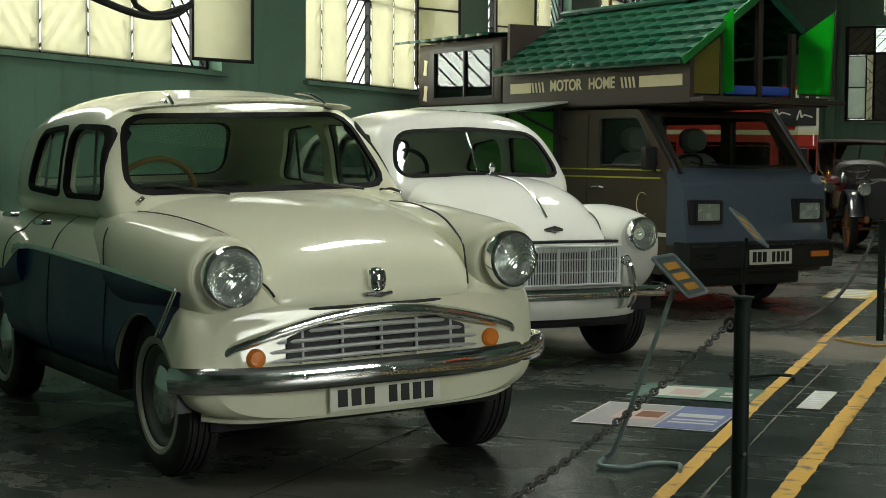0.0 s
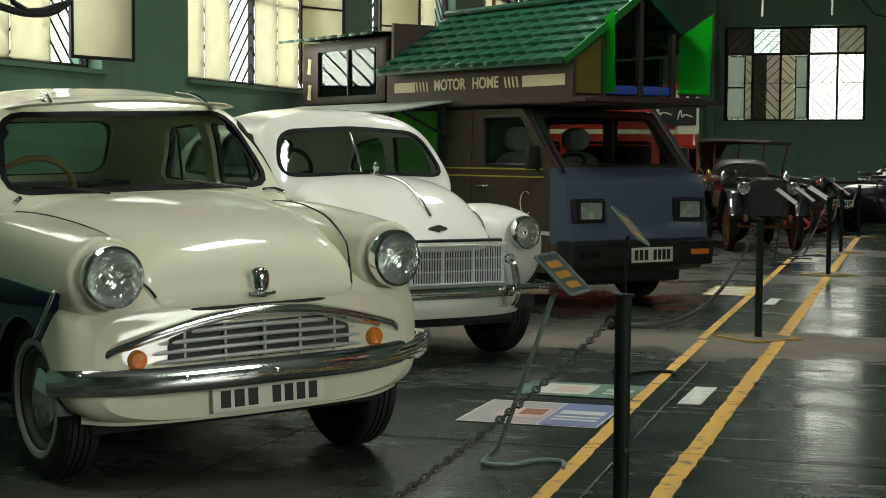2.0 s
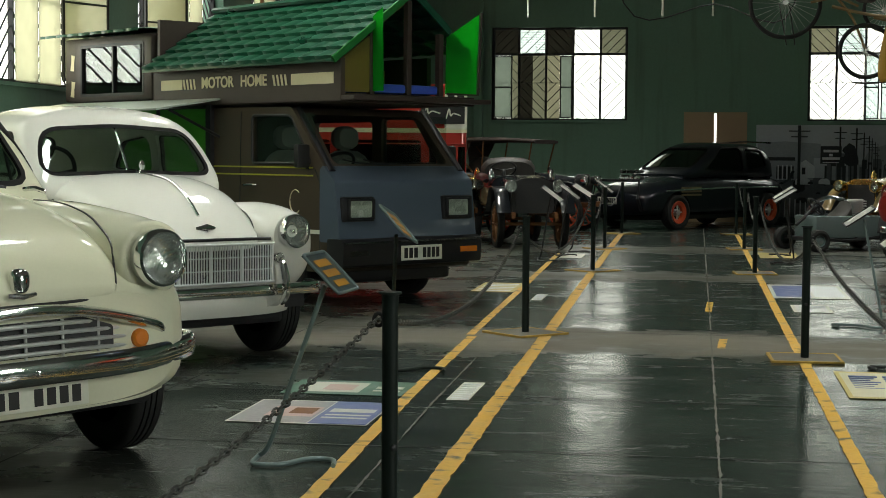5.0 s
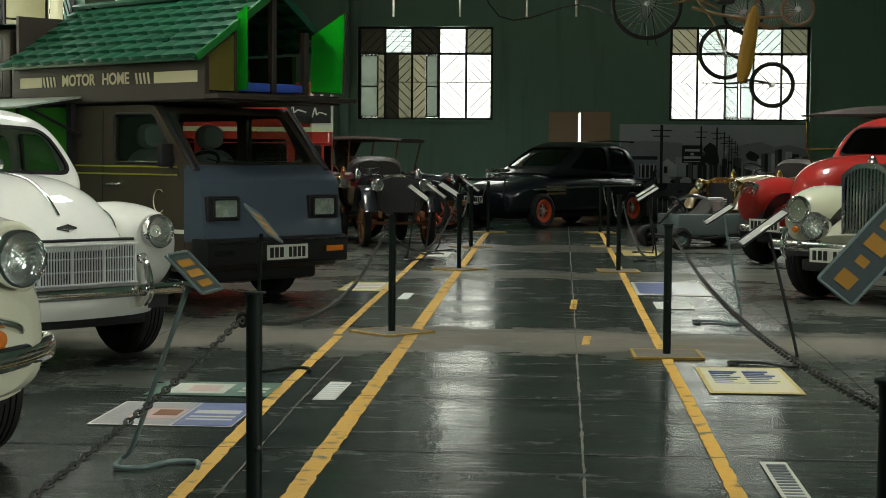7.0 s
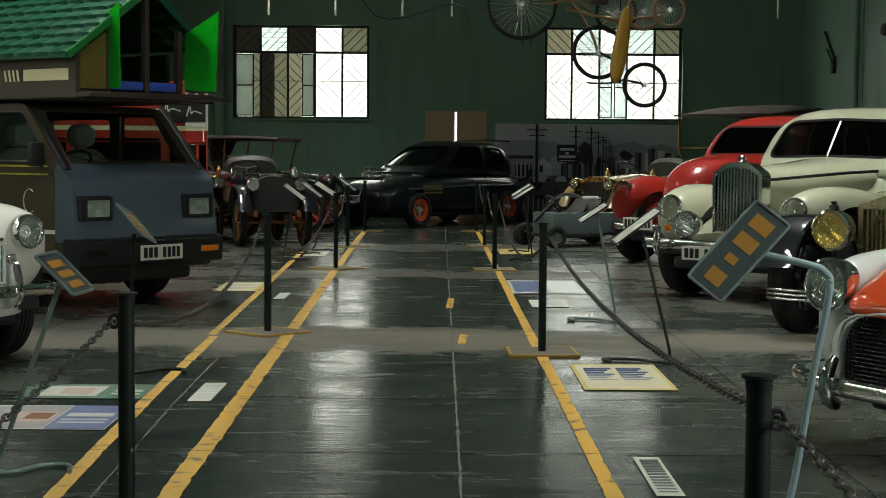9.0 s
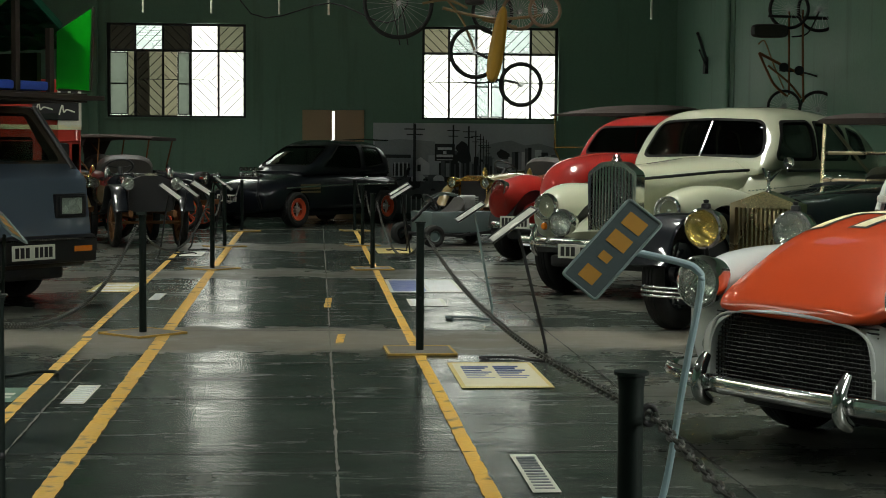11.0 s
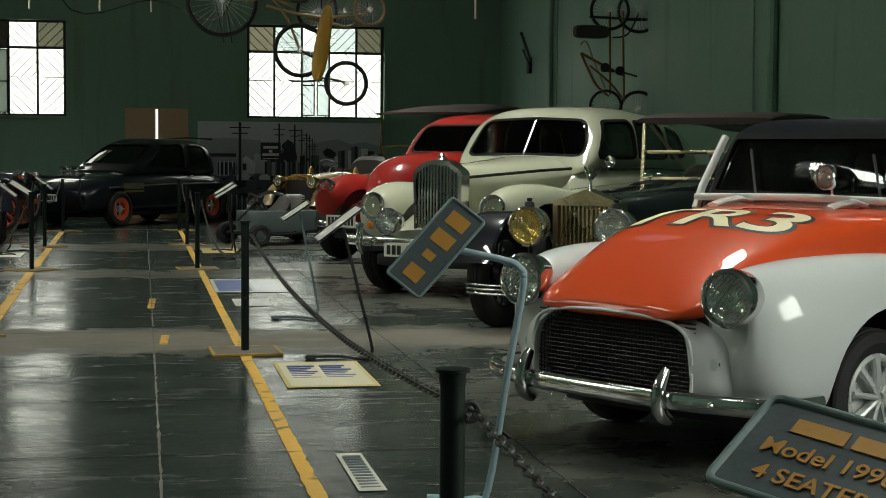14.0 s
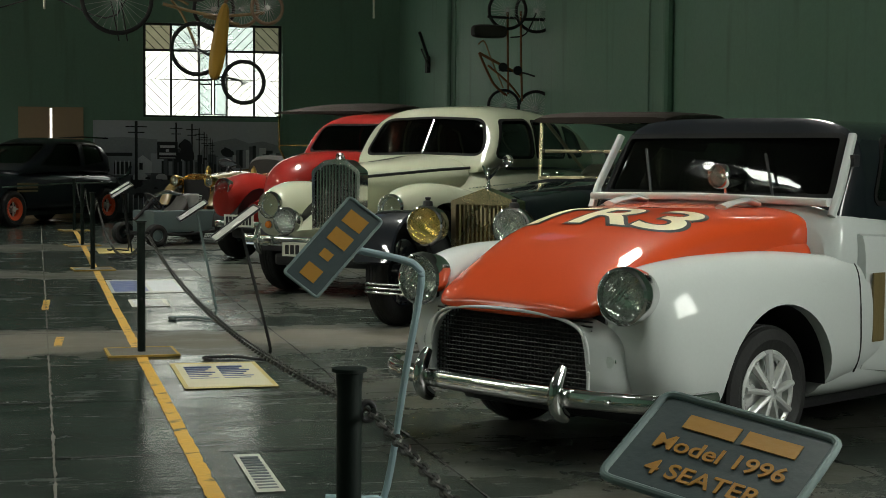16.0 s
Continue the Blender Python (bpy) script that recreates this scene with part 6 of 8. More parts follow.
    # rear box with sliding window and tiled lid
    rb = carve(box(-0.4, 0.72, -3.3, -1.82, 1.62, 2.2, 0.03), [box(-0.36, 0.68, -3.26, -1.86, 1.66, 2.16), prism([(-3.0, 1.68), (-1.95, 1.68), (-1.95, 2.12), (-3.0, 2.12)], "x", -1, 1, 0.05)], "DIFFERENCE", M_FASCIA)
    part("rear_box", rb, M_FASCIA, b, "brown box with a sliding window", True)
    part("sliding_window", box(0.70, 0.704, -3.0, -1.95, 1.68, 2.12), M_GLASS, b)
    for y in (-3.0, -2.45, -1.95):
        part("window_post", box(0.695, 0.725, y - 0.012, y + 0.012, 1.68, 2.12), M_PLASTIC, b)
    for z in (1.68, 2.12):
        part("window_rail", box(0.695, 0.725, -3.0, -1.95, z - 0.012, z + 0.012), M_PLASTIC, b)
    for z in (1.74, 1.98):
        part("footprint", sweep([(0.723, -3.16, z - 0.07), (0.723, -3.15, z), (0.723, -3.14, z + 0.07)], 0.003, 0.035, 10, up=(0, 1, 0), taper=lambda q: 0.75 + 0.5 * abs(q - 0.5)), M_CREAML, b, "cream painted footprint")
    tile_slope(b, -3.45, -1.8, (0.86, 2.2), (-0.4, 2.3), 3, M_GREENR, name="lid_sheet")
    part("awning", prism([(0.72, 1.60), (1.35, 1.50), (1.35, 1.515), (0.72, 1.615)], "y", -3.3, -0.75, 0), M_ZINC, b, "pale sheet awning")
    part("awning_arm", sweep([(0.72, -0.8, 1.3), (1.2, -0.8, 1.51)], 0.012), M_IRON, b)
    part("side_panel", box(0.708, 0.72, -2.75, -0.98, 0.75, 1.53), M_LIME, b, "bright lime green side panel")
    part("panel_bar", box(0.722, 0.735, -1.72, -1.68, 0.75, 1.53), M_IRON, b)
    part("panel_post", box(0.70, 0.74, -0.97, -0.9, 0.3, 1.56), M_IRON, b)
    return t


M_SEATG = mat("pale_grey_vinyl", (0.27, 0.27, 0.25), 0.5, 0, 0.15, 5, 60)
M_YEL2 = mat("lime_yellow_stripe", (0.42, 0.42, 0.04), 0.45)
camper(heading(-2.82, 12.72, 0.785, -0.62))


# ---------------------------------------------------------------- far vehicles
def black_hatch(m):
    t = b = thing("hatchback_car", m, "black shortened hatchback with red wheels and front lamps", "car")
    st = [(-2.85, 0, 0.5, 0.3, 0.7, 3, 3, 0), (-2.75, 0, 0.66, 0.24, 0.84, 3.4, 3.5, 0.03), (-1.5, 0, 0.7, 0.2, 0.88, 3.6, 4, 0.05), (-0.4, 0, 0.7, 0.2, 0.86, 3.6, 4, 0.05), (0.3, 0, 0.68, 0.2, 0.76, 3.4, 4, 0.04), (0.62, 0, 0.6, 0.22, 0.62, 3, 3.4, 0), (0.68, 0, 0.5, 0.26, 0.56, 3, 3, 0)]
    cuts = [arch(y, 0.27, 0.33, s * 0.42, s * 1.0) for s in (1, -1) for y in (0, -2.4)]
    hull("lower_body", st, cuts, M_BLACKP, b)
    cab = [(-2.72, 0, 0.5, 0.78, 0.95, 3, 3, 0), (-2.55, 0, 0.6, 0.78, 1.25, 3.2, 4, 0.06), (-2.3, 0, 0.63, 0.78, 1.38, 3.4, 4, 0.1), (-1.6, 0, 0.64, 0.78, 1.4, 3.4, 4, 0.13), (-1.15, 0, 0.64, 0.78, 1.36, 3.4, 4, 0.12), (-0.6, 0, 0.63, 0.78, 1.05, 3.4, 4, 0.05), (-0.3, 0, 0.55, 0.78, 0.88, 3.4, 4, 0)]
    cabin(b, cab, [quad((-0.75, 0.95), (-1.25, 1.3), (-1.75, 1.31), (-1.78, 0.92)), quad((-1.88, 0.94), (-1.86, 1.3), (-2.3, 1.27), (-2.42, 1.0))], [quad((-0.52, 0.98), (0.52, 0.98), (0.46, 1.3), (-0.46, 1.3))], [], M_BLACKP, glass=M_GLASSD)
    part("spoiler", sweep([(-0.5, -2.6, 1.4), (0, -2.66, 1.42), (0.5, -2.6, 1.4)], 0.08, 0.015, 10), M_BLACKP, b, "", True)
    part("tail_wing", sweep([(-0.64, -2.8, 0.72), (-0.66, -3.0, 0.78), (-0.62, -3.15, 0.92)], 0.03, 0.02), M_BLACKP, b, "", True)
    for k in range(4):
        headlamp(b, (-0.36 + 0.1 * k, 0.62, 0.82), 0.045, (0, 1, 0), 0.04, name="roof_lamp", shell=M_PLASTIC)
        headlamp(b, (-0.36 + 0.1 * k, 0.62, 0.92), 0.03, (0, 1, 0), 0.04, name="roof_lamp", shell=M_PLASTIC)
    bm = sweep([(-0.5, 0.66, 0.3), (-0.5, 0.76, 0.5), (-0.48, 0.7, 0.78), (0.48, 0.7, 0.78), (0.5, 0.76, 0.5), (0.5, 0.66, 0.3)], 0.025)
    part("bull_bar", bm, M_PLASTIC, b, "black tubular front guard", True)
    plate(b, (0.1, 0.79, 0.46), 0.4, 0.11)
    part("side_trim", sweep([(-0.71, 0.3, 0.62), (-0.72, -1.2, 0.66), (-0.7, -2.6, 0.66)], 0.006, 0.014), M_CHROME, b, "", True)
    for k in range(3):
        part("painted_mark", box(-0.715, -0.71, -0.55, -0.05, 0.54 + 0.055 * k, 0.57 + 0.055 * k), M_GOLDD, b, "dull gold lettering bar")
    handle(b, (-0.7, -1.75, 0.78), -1)
    for x, y in ((0.63, 0), (-0.63, 0), (0.63, -2.4), (-0.63, -2.4)):
        w = wheel(t, x, y, 0.28, 0.18, 0.185, "", rim_mat=M_ALLOY, spokes=4)
        sd = 1 if x > 0 else -1
        part("rim_ring", lathe([(0.183, 0.075), (0.175, 0.086), (0.115, 0.06), (0.105, 0.02)], Matrix.Translation((x, y, 0.28)) @ pose(0, 0, 0, 0, 90 * sd, 0), 36), M_REDRIM, w, "bright red wheel ring", True)
    part("underbody", box(-0.5, 0.5, -2.6, 0.5, 0.16, 0.28), M_IRON, b)
    return t


M_REDRIM = mat("red_wheel_enamel", (0.7, 0.09, 0.03), 0.35)
black_hatch(heading(-0.91, 25.93, -0.62, -0.784))


def bus(m):
    """Double-decked bus, seen past the van: x to the right, its flank at y = 0 facing -y."""
    t = b = thing("double_decker_bus", m, "red double-decker bus with cream waistband", "bus")
    cuts = [prism([(-0.13 * (k + 1) + 0.012, 0.86), (-0.13 * k - 0.022, 0.86), (-0.13 * k - 0.022, 1.27), (-0.13 * (k + 1) + 0.012, 1.27)], "y", -0.2, 0.3, 0.01) for k in range(4)]
    cuts += [prism([(-1.75, 0.86), (-0.62, 0.86), (-0.62, 1.36), (-1.75, 1.36)], "y", -0.2, 0.3, 0.05), prism([(-2.6, 0.86), (-1.85, 0.86), (-1.85, 1.36), (-2.6, 1.36)], "y", -0.2, 0.3, 0.05)]
    body = carve(box(-2.75, 0, 0, 2.2, 0.3, 2.12, 0.05), [box(-2.7, -0.05, 0.05, 2.15, 0.7, 2.05)] + cuts, "DIFFERENCE", M_BUSRED)
    part("body", body, M_BUSRED, b, "", True)
    for x0, x1 in ((-2.62, -1.83), (-1.77, -0.6), (-0.52, -0.01)):
        part("window_pane", box(x0, x1, 0.02, 0.025, 0.84, 1.38), M_GLASSD, b)
    part("drip_rail", sweep([(-2.72, -0.012, 1.31), (-0.01, -0.012, 1.31)], 0.008), M_BUSRED, b, "", True)
    part("waistband", box(-2.76, 0.005, -0.012, 0.0, 1.46, 1.52), M_CREAML, b, "cream waistband")
    part("advert_board", box(-0.62, -0.03, -0.03, -0.013, 1.58, 1.86, 0.005), M_PLASTIC, b, "black board with pale script bars")
    for x0, x1, z in ((-0.58, -0.36, 1.74), (-0.28, -0.08, 1.71)):
        part("script_bar", sweep(bent([(x0, -0.034, z - 0.06), (x0 + 0.04, -0.034, z + 0.07), (x0 + 0.06, -0.034, z - 0.02), ((x0 + x1) / 2, -0.034, z + 0.01), (x1, -0.034, z - 0.02)]), 0.004, 0.011, 6), M_PLATEW, b)
    part("upper_panel", box(-0.3, 0.006, -0.012, 0.0, 1.5, 2.05), M_PLATEW, b, "white corner panel")
    for x in (-0.26, -0.13):
        part("upper_window", box(x, x + 0.09, -0.016, -0.0125, 1.9, 2.03), M_PLASTIC, b)
    for x in (-0.5, -2.2):
        bm = lathe([(0.24, -0.1), (0.42, -0.1), (0.45, -0.06), (0.45, 0.08), (0.24, 0.1)], pose(x, -0.02, 0.45, 90, 0, 0), 32)
        w = part("wheel", bm, M_RUBBER, b, "", True)
        part("rim", lathe([(0.25, 0.08), (0.2, 0.03), (0.08, 0.05), (0, 0.07)], pose(x, -0.02, 0.45, 90, 0, 0), 24), M_BUSRED, w, "", True)
    return t


bus(pose(-3.16, 21.5, 0, 0, 0, 10))


def veteran(m, colour, rim_mat, hood=True, name="veteran_car", label="", brass=True, scale_r=0.34, track=0.42):
    """Open horseless-carriage type car: ladder frame, spoked wheels, tub seat, brass lamps and a folding hood."""
    t = b = thing(name, m, label, "car")
    for s in (1, -1):
        part("chassis_rail", sweep([(s * 0.27, 0.35, 0.42), (s * 0.27, -1.9, 0.42)], 0.025, 0.04, 8, 5), M_RUST, b)
        headlamp(b, (s * 0.3, 0.3, 0.78), 0.075, (0, 1, 0), 0.06, M_BRASS if brass else M_CHROME, shell=M_BRASS if brass else M_PLASTIC)
        part("lamp_bracket", sweep([(s * 0.3, 0.25, 0.72), (s * 0.27, 0.2, 0.44)], 0.012), M_IRON, b)
        part("mudguard", sweep(bent([(s * track, 0.42, 0.45), (s * track, 0.2, 0.72), (s * track, -0.15, 0.74), (s * track, -0.45, 0.45), (s * track, -1.1, 0.36)]), 0.09, 0.012, 8, 3), colour, b, "", True)
        part("side_lamp", lathe([(0.04, 0), (0.045, 0.05), (0.03, 0.1), (0.015, 0.13), (0, 0.14)], pose(s * 0.4, -0.55, 0.85), 12), M_BRASS if brass else M_CHROME, b, "", True)
    part("bonnet", loft([(-0.5, 0, 0.3, 0.48, 0.9, 4, 4, 0), (0.1, 0, 0.27, 0.48, 0.84, 4, 4, 0)], 2, 24), colour, b, "", True)
    part("radiator", prism(quad((-0.27, 0.44), (0.27, 0.44), (0.27, 0.82), (0.12, 0.88), (-0.12, 0.88), (-0.27, 0.82)), "y", 0.1, 0.2, 0.02), M_BRASS if brass else M_IRON, b, "flat upright radiator", True)
    part("radiator_core", box(-0.22, 0.22, 0.2, 0.206, 0.48, 0.8), M_IRON, b)
    part("tub", carve(loft([(-1.95, 0, 0.38, 0.45, 0.95, 4, 4, 0), (-1.5, 0, 0.45, 0.42, 0.98, 4, 4, 0), (-0.55, 0, 0.4, 0.42, 0.9, 4, 4, 0)], 3, 28), [box(-0.36, 0.36, -1.8, -0.65, 0.6, 1.4)], "DIFFERENCE", colour), colour, b, "", True)
    part("seat_back", loft([(-1.62, 0, 0.34, 0.7, 1.1, 3, 3, 0), (-1.5, 0, 0.38, 0.66, 1.14, 3, 3, 0), (-1.4, 0, 0.34, 0.7, 1.08, 3, 3, 0)], 3, 20), M_LEATHER, b, "buttoned dark leather seat back", True)
    part("seat", box(-0.36, 0.36, -1.45, -0.95, 0.62, 0.76, 0.04), M_LEATHER, b, "", True)
    steering(b, (0.2, -0.78, 0.98), 0.17, 35, M_PLASTIC)
    if hood:
        part("hood", loft([(-2.0, 0, 0.42, 1.15, 1.3, 3, 3, 0), (-1.9, 0, 0.52, 1.28, 1.42, 4, 3, 0), (-1.2, 0, 0.54, 1.36, 1.44, 4, 3, 0), (-0.45, 0, 0.53, 1.34, 1.4, 4, 3, 0)], 3, 26), M_CANVAS, b, "worn dark canvas hood", True)
        for s in (1, -1):
            for y0, y1 in ((-0.5, -0.6), (-1.3, -1.35), (-1.9, -1.5)):
                part("hood_bow", sweep([(s * 0.5, y0, 1.38), (s * 0.44, y1, 0.9)], 0.012), M_RUST, b)
            part("hood_flap", prism([(-1.95, 0.98), (-1.7, 0.98), (-1.5, 1.38), (-2.0, 1.4)], "x", s * 0.48, s * 0.495, 0), M_CANVAS, b)
    part("front_axle", sweep([(-track, 0, scale_r), (track, 0, scale_r)], 0.022), M_RUST, b)
    part("rear_axle", sweep([(-track, -1.7, scale_r), (track, -1.7, scale_r)], 0.022), M_RUST, b)
    for x, y in ((track, 0), (-track, 0), (track, -1.7), (-track, -1.7)):
        wheel(t, x, y, scale_r, 0.09, scale_r * 0.78, "", spokes=12, rim_mat=rim_mat)
    return t


veteran(heading(-2.15, 20.15, 0.3, -0.95), M_BLACKP, M_RUST, False, label="low black veteran open car on narrow tyres", brass=False, scale_r=0.3, track=0.41)
veteran(heading(-1.95, 24.6, 0.97, -0.26), M_BLACKP, M_REDRIM, True, label="black veteran open car with tattered canvas hood", brass=False, scale_r=0.3)
M_TAN = paint("tan_coach_paint", (0.2, 0.14, 0.06))
veteran(heading(-3.05, 21.8, 0.7, -0.71), M_TAN, M_REDRIM, False, label="tan veteran car with brass lamps and radiator")
veteran(heading(2.25, 22.3, -0.7, -0.71), M_TAN, M_RUST, False, label="tan open tourer with brass lamps beside the mural")


def canopy_car(m):
    t = veteran(m, M_TAN, M_WOOD, False, label="veteran wagon with flat canvas canopy on brass posts", scale_r=0.38, track=0.55)
    part("canopy", loft([(-2.1, 0, 0.75, 1.7, 1.8, 4, 4, 0), (-1.2, 0, 0.8, 1.73, 1.9, 2.4, 4, 0), (-0.2, 0, 0.78, 1.72, 1.78, 4, 4, 0), (0.1, 0, 0.76, 1.71, 1.75, 4, 4, 0)], 4, 28), M_CANVAS, t, "sagging grey canvas canopy", True)
    for s in (1, -1):
        for y in (0.05, -2.0):
            part("canopy_post", sweep([(s * 0.7, y, 1.72), (s * 0.7, y, 1.25), (s * 0.4, y - 0.1, 0.6)], 0.014), M_BRASS, t, "", True)
    part("canopy_rail", sweep([(-0.7, 0.05, 1.28), (0.7, 0.05, 1.28)], 0.012), M_BRASS, t)
    return t


canopy_car(heading(3.85, 22.0, -0.64, -0.767))


def kart(m):
    t = b = thing("go_kart", m, "bare grey go-kart with exposed engine on small wheels", "kart")
    for s in (1, -1):
        part("frame_tube", sweep(bent([(s * 0.3, 0.35, 0.16), (s * 0.32, -0.2, 0.14), (s * 0.3, -0.8, 0.2)]), 0.02), M_IRON, b, "", True)
    for y in (0.3, -0.3, -0.75):
        part("cross_tube", sweep([(-0.3, y, 0.16), (0.3, y, 0.16)], 0.018), M_IRON, b)
    part("tub", carve(box(-0.28, 0.28, -0.7, 0.25, 0.16, 0.44, 0.03), [box(-0.25, 0.25, -0.66, 0.2, 0.2, 0.6)], "DIFFERENCE", M_STEEL), M_STEEL, b, "grey sheet tub", True)
    bm = cyl(0.1, 0.1, 0.2, pose(0, -0.45, 0.44), 20)
    for k in range(6):
        cyl(0.14, 0.14, 0.012, pose(0, -0.45, 0.46 + 0.03 * k), 20, bm)
    part("engine", bm, M_ALLOY, b, "finned alloy engine", True)
    part("exhaust", sweep(bent([(0.05, -0.4, 0.6), (0.2, -0.2, 0.66), (0.3, 0.0, 0.55), (0.25, 0.1, 0.35)]), 0.025), M_CHROME, b, "", True)
    part("seat", loft([(-0.3, 0, 0.18, 0.3, 0.62, 3, 3, 0), (-0.2, 0, 0.2, 0.24, 0.5, 3, 3, 0), (0.05, 0, 0.18, 0.24, 0.34, 3, 3, 0)], 3, 18), M_LEATHER, b, "", True)
    steering(b, (0, 0.1, 0.55), 0.13, 50, M_PLASTIC)
    for x, y in ((0.42, 0.3), (-0.42, 0.3), (0.42, -0.75), (-0.42, -0.75)):
        wheel(t, x, y, 0.14, 0.12, 0.07, "", rim_mat=M_STEEL)
    for y in (0.3, -0.75):
        part("axle", sweep([(-0.42, y, 0.14), (0.42, y, 0.14)], 0.014), M_IRON, b)
    return t


kart(heading(1.5, 20.6, -0.9, -0.43))


# ---------------------------------------------------------------- windows
def bars(bm, along, a0, a1, z0, z1, c, flip, step=0.16, r=0.0105):
    """Diagonal security bars in the pane a0..a1, z0..z1 at depth c."""
    w, h = a1 - a0, z1 - z0
    put = (lambda a, z: (a, c, z)) if along == "x" else (lambda a, z: (c, a, z))
    d = -h + step
    while d < w:
        s, e = max(d, 0), min(d + h, w)
        if e - s > 0.03:
            p, q = (s, s - d), (e, e - d)
            if flip:
                p, q = (w - p[0], p[1]), (w - q[0], q[1])
            sweep([put(a0 + p[0], z0 + p[1]), put(a0 + q[0], z0 + q[1])], r, r, 4, bm=bm)
        d += step
    return bm


def window(name, along, a0, a1, z0, z1, c, inside, cols, transom, frost, mid=True):
    """Steel window: outer frame, mullions, transom, diagonal bars, frosted panes where given."""
    t = thing(name, Matrix.Identity(4), "black steel window with diagonal security bars", "window", kind="structure")
    put = (lambda a, b, z, y, o0, o1: box(a, b, c + min(o0, o1), c + max(o0, o1), z, y)) if along == "x" else (lambda a, b, z, y, o0, o1: box(c + min(o0, o1), c + max(o0, o1), a, b, z, y))
    for a, b, z, y in ((a0, a0 + 0.04, z0, z1), (a1 - 0.04, a1, z0, z1), (a0 + 0.04, a1 - 0.04, z0, z0 + 0.035), (a0 + 0.04, a1 - 0.04, z1 - 0.035, z1), (a0 + 0.04, a1 - 0.04, transom - 0.02, transom + 0.02)):
        part("frame_bar", put(a, b, z, y, -0.03, 0.03), M_IRON, t)
    for k in range(cols):
        p, q = a0 + (a1 - a0) * k / cols, a0 + (a1 - a0) * (k + 1) / cols
        if k:
            part("mullion", put(p - 0.014, p + 0.014, z0 + 0.035, z1 - 0.035, -0.026, 0.026), M_IRON, t)
        for lo, hi, row in ((z0, transom, 0), (transom, z1, 1)):
            bm = bars(bmesh.new(), along, p + 0.02, q - 0.02, lo + 0.02, hi - 0.02, c, (k + row) % 2)
            part("grille", bm, M_IRON, t)
            if (k, row) in frost:
                part("frosted_pane", put(p + 0.016, q - 0.016, lo + 0.02, hi - 0.02, inside * 0.034, inside * 0.042), M_FROSTT, t, "cloudy translucent pane")
        if mid:
            part("glazing_bar", put(p + 0.014, q - 0.014, (z0 + transom) / 2 - 0.008, (z0 + transom) / 2 + 0.008, -0.02, 0.02), M_IRON, t)
    part("sill", put(a0 - 0.05, a1 + 0.05, z0 - 0.04, z0 - 0.004, inside * 0.145, inside * 0.2), M_WALL, t)
    return t


M_FROSTT = frosted("frosted_pane_glass", (0.72, 0.71, 0.58), 0.45)
M_DARKL = frosted("dark_louvre_glass", (0.085, 0.082, 0.07), 0.6)
M_GREYP = frosted("grey_louvre_glass", (0.3, 0.3, 0.25), 0.6)
M_TANP = frosted("tan_louvre_glass", (0.36, 0.35, 0.29), 0.6)
M_MILK = frosted("milky_casement_glass", (0.33, 0.36, 0.33), 0.55)
M_PALE = frosted("pale_louvre_glass", (0.72, 0.78, 0.78), 0.75)


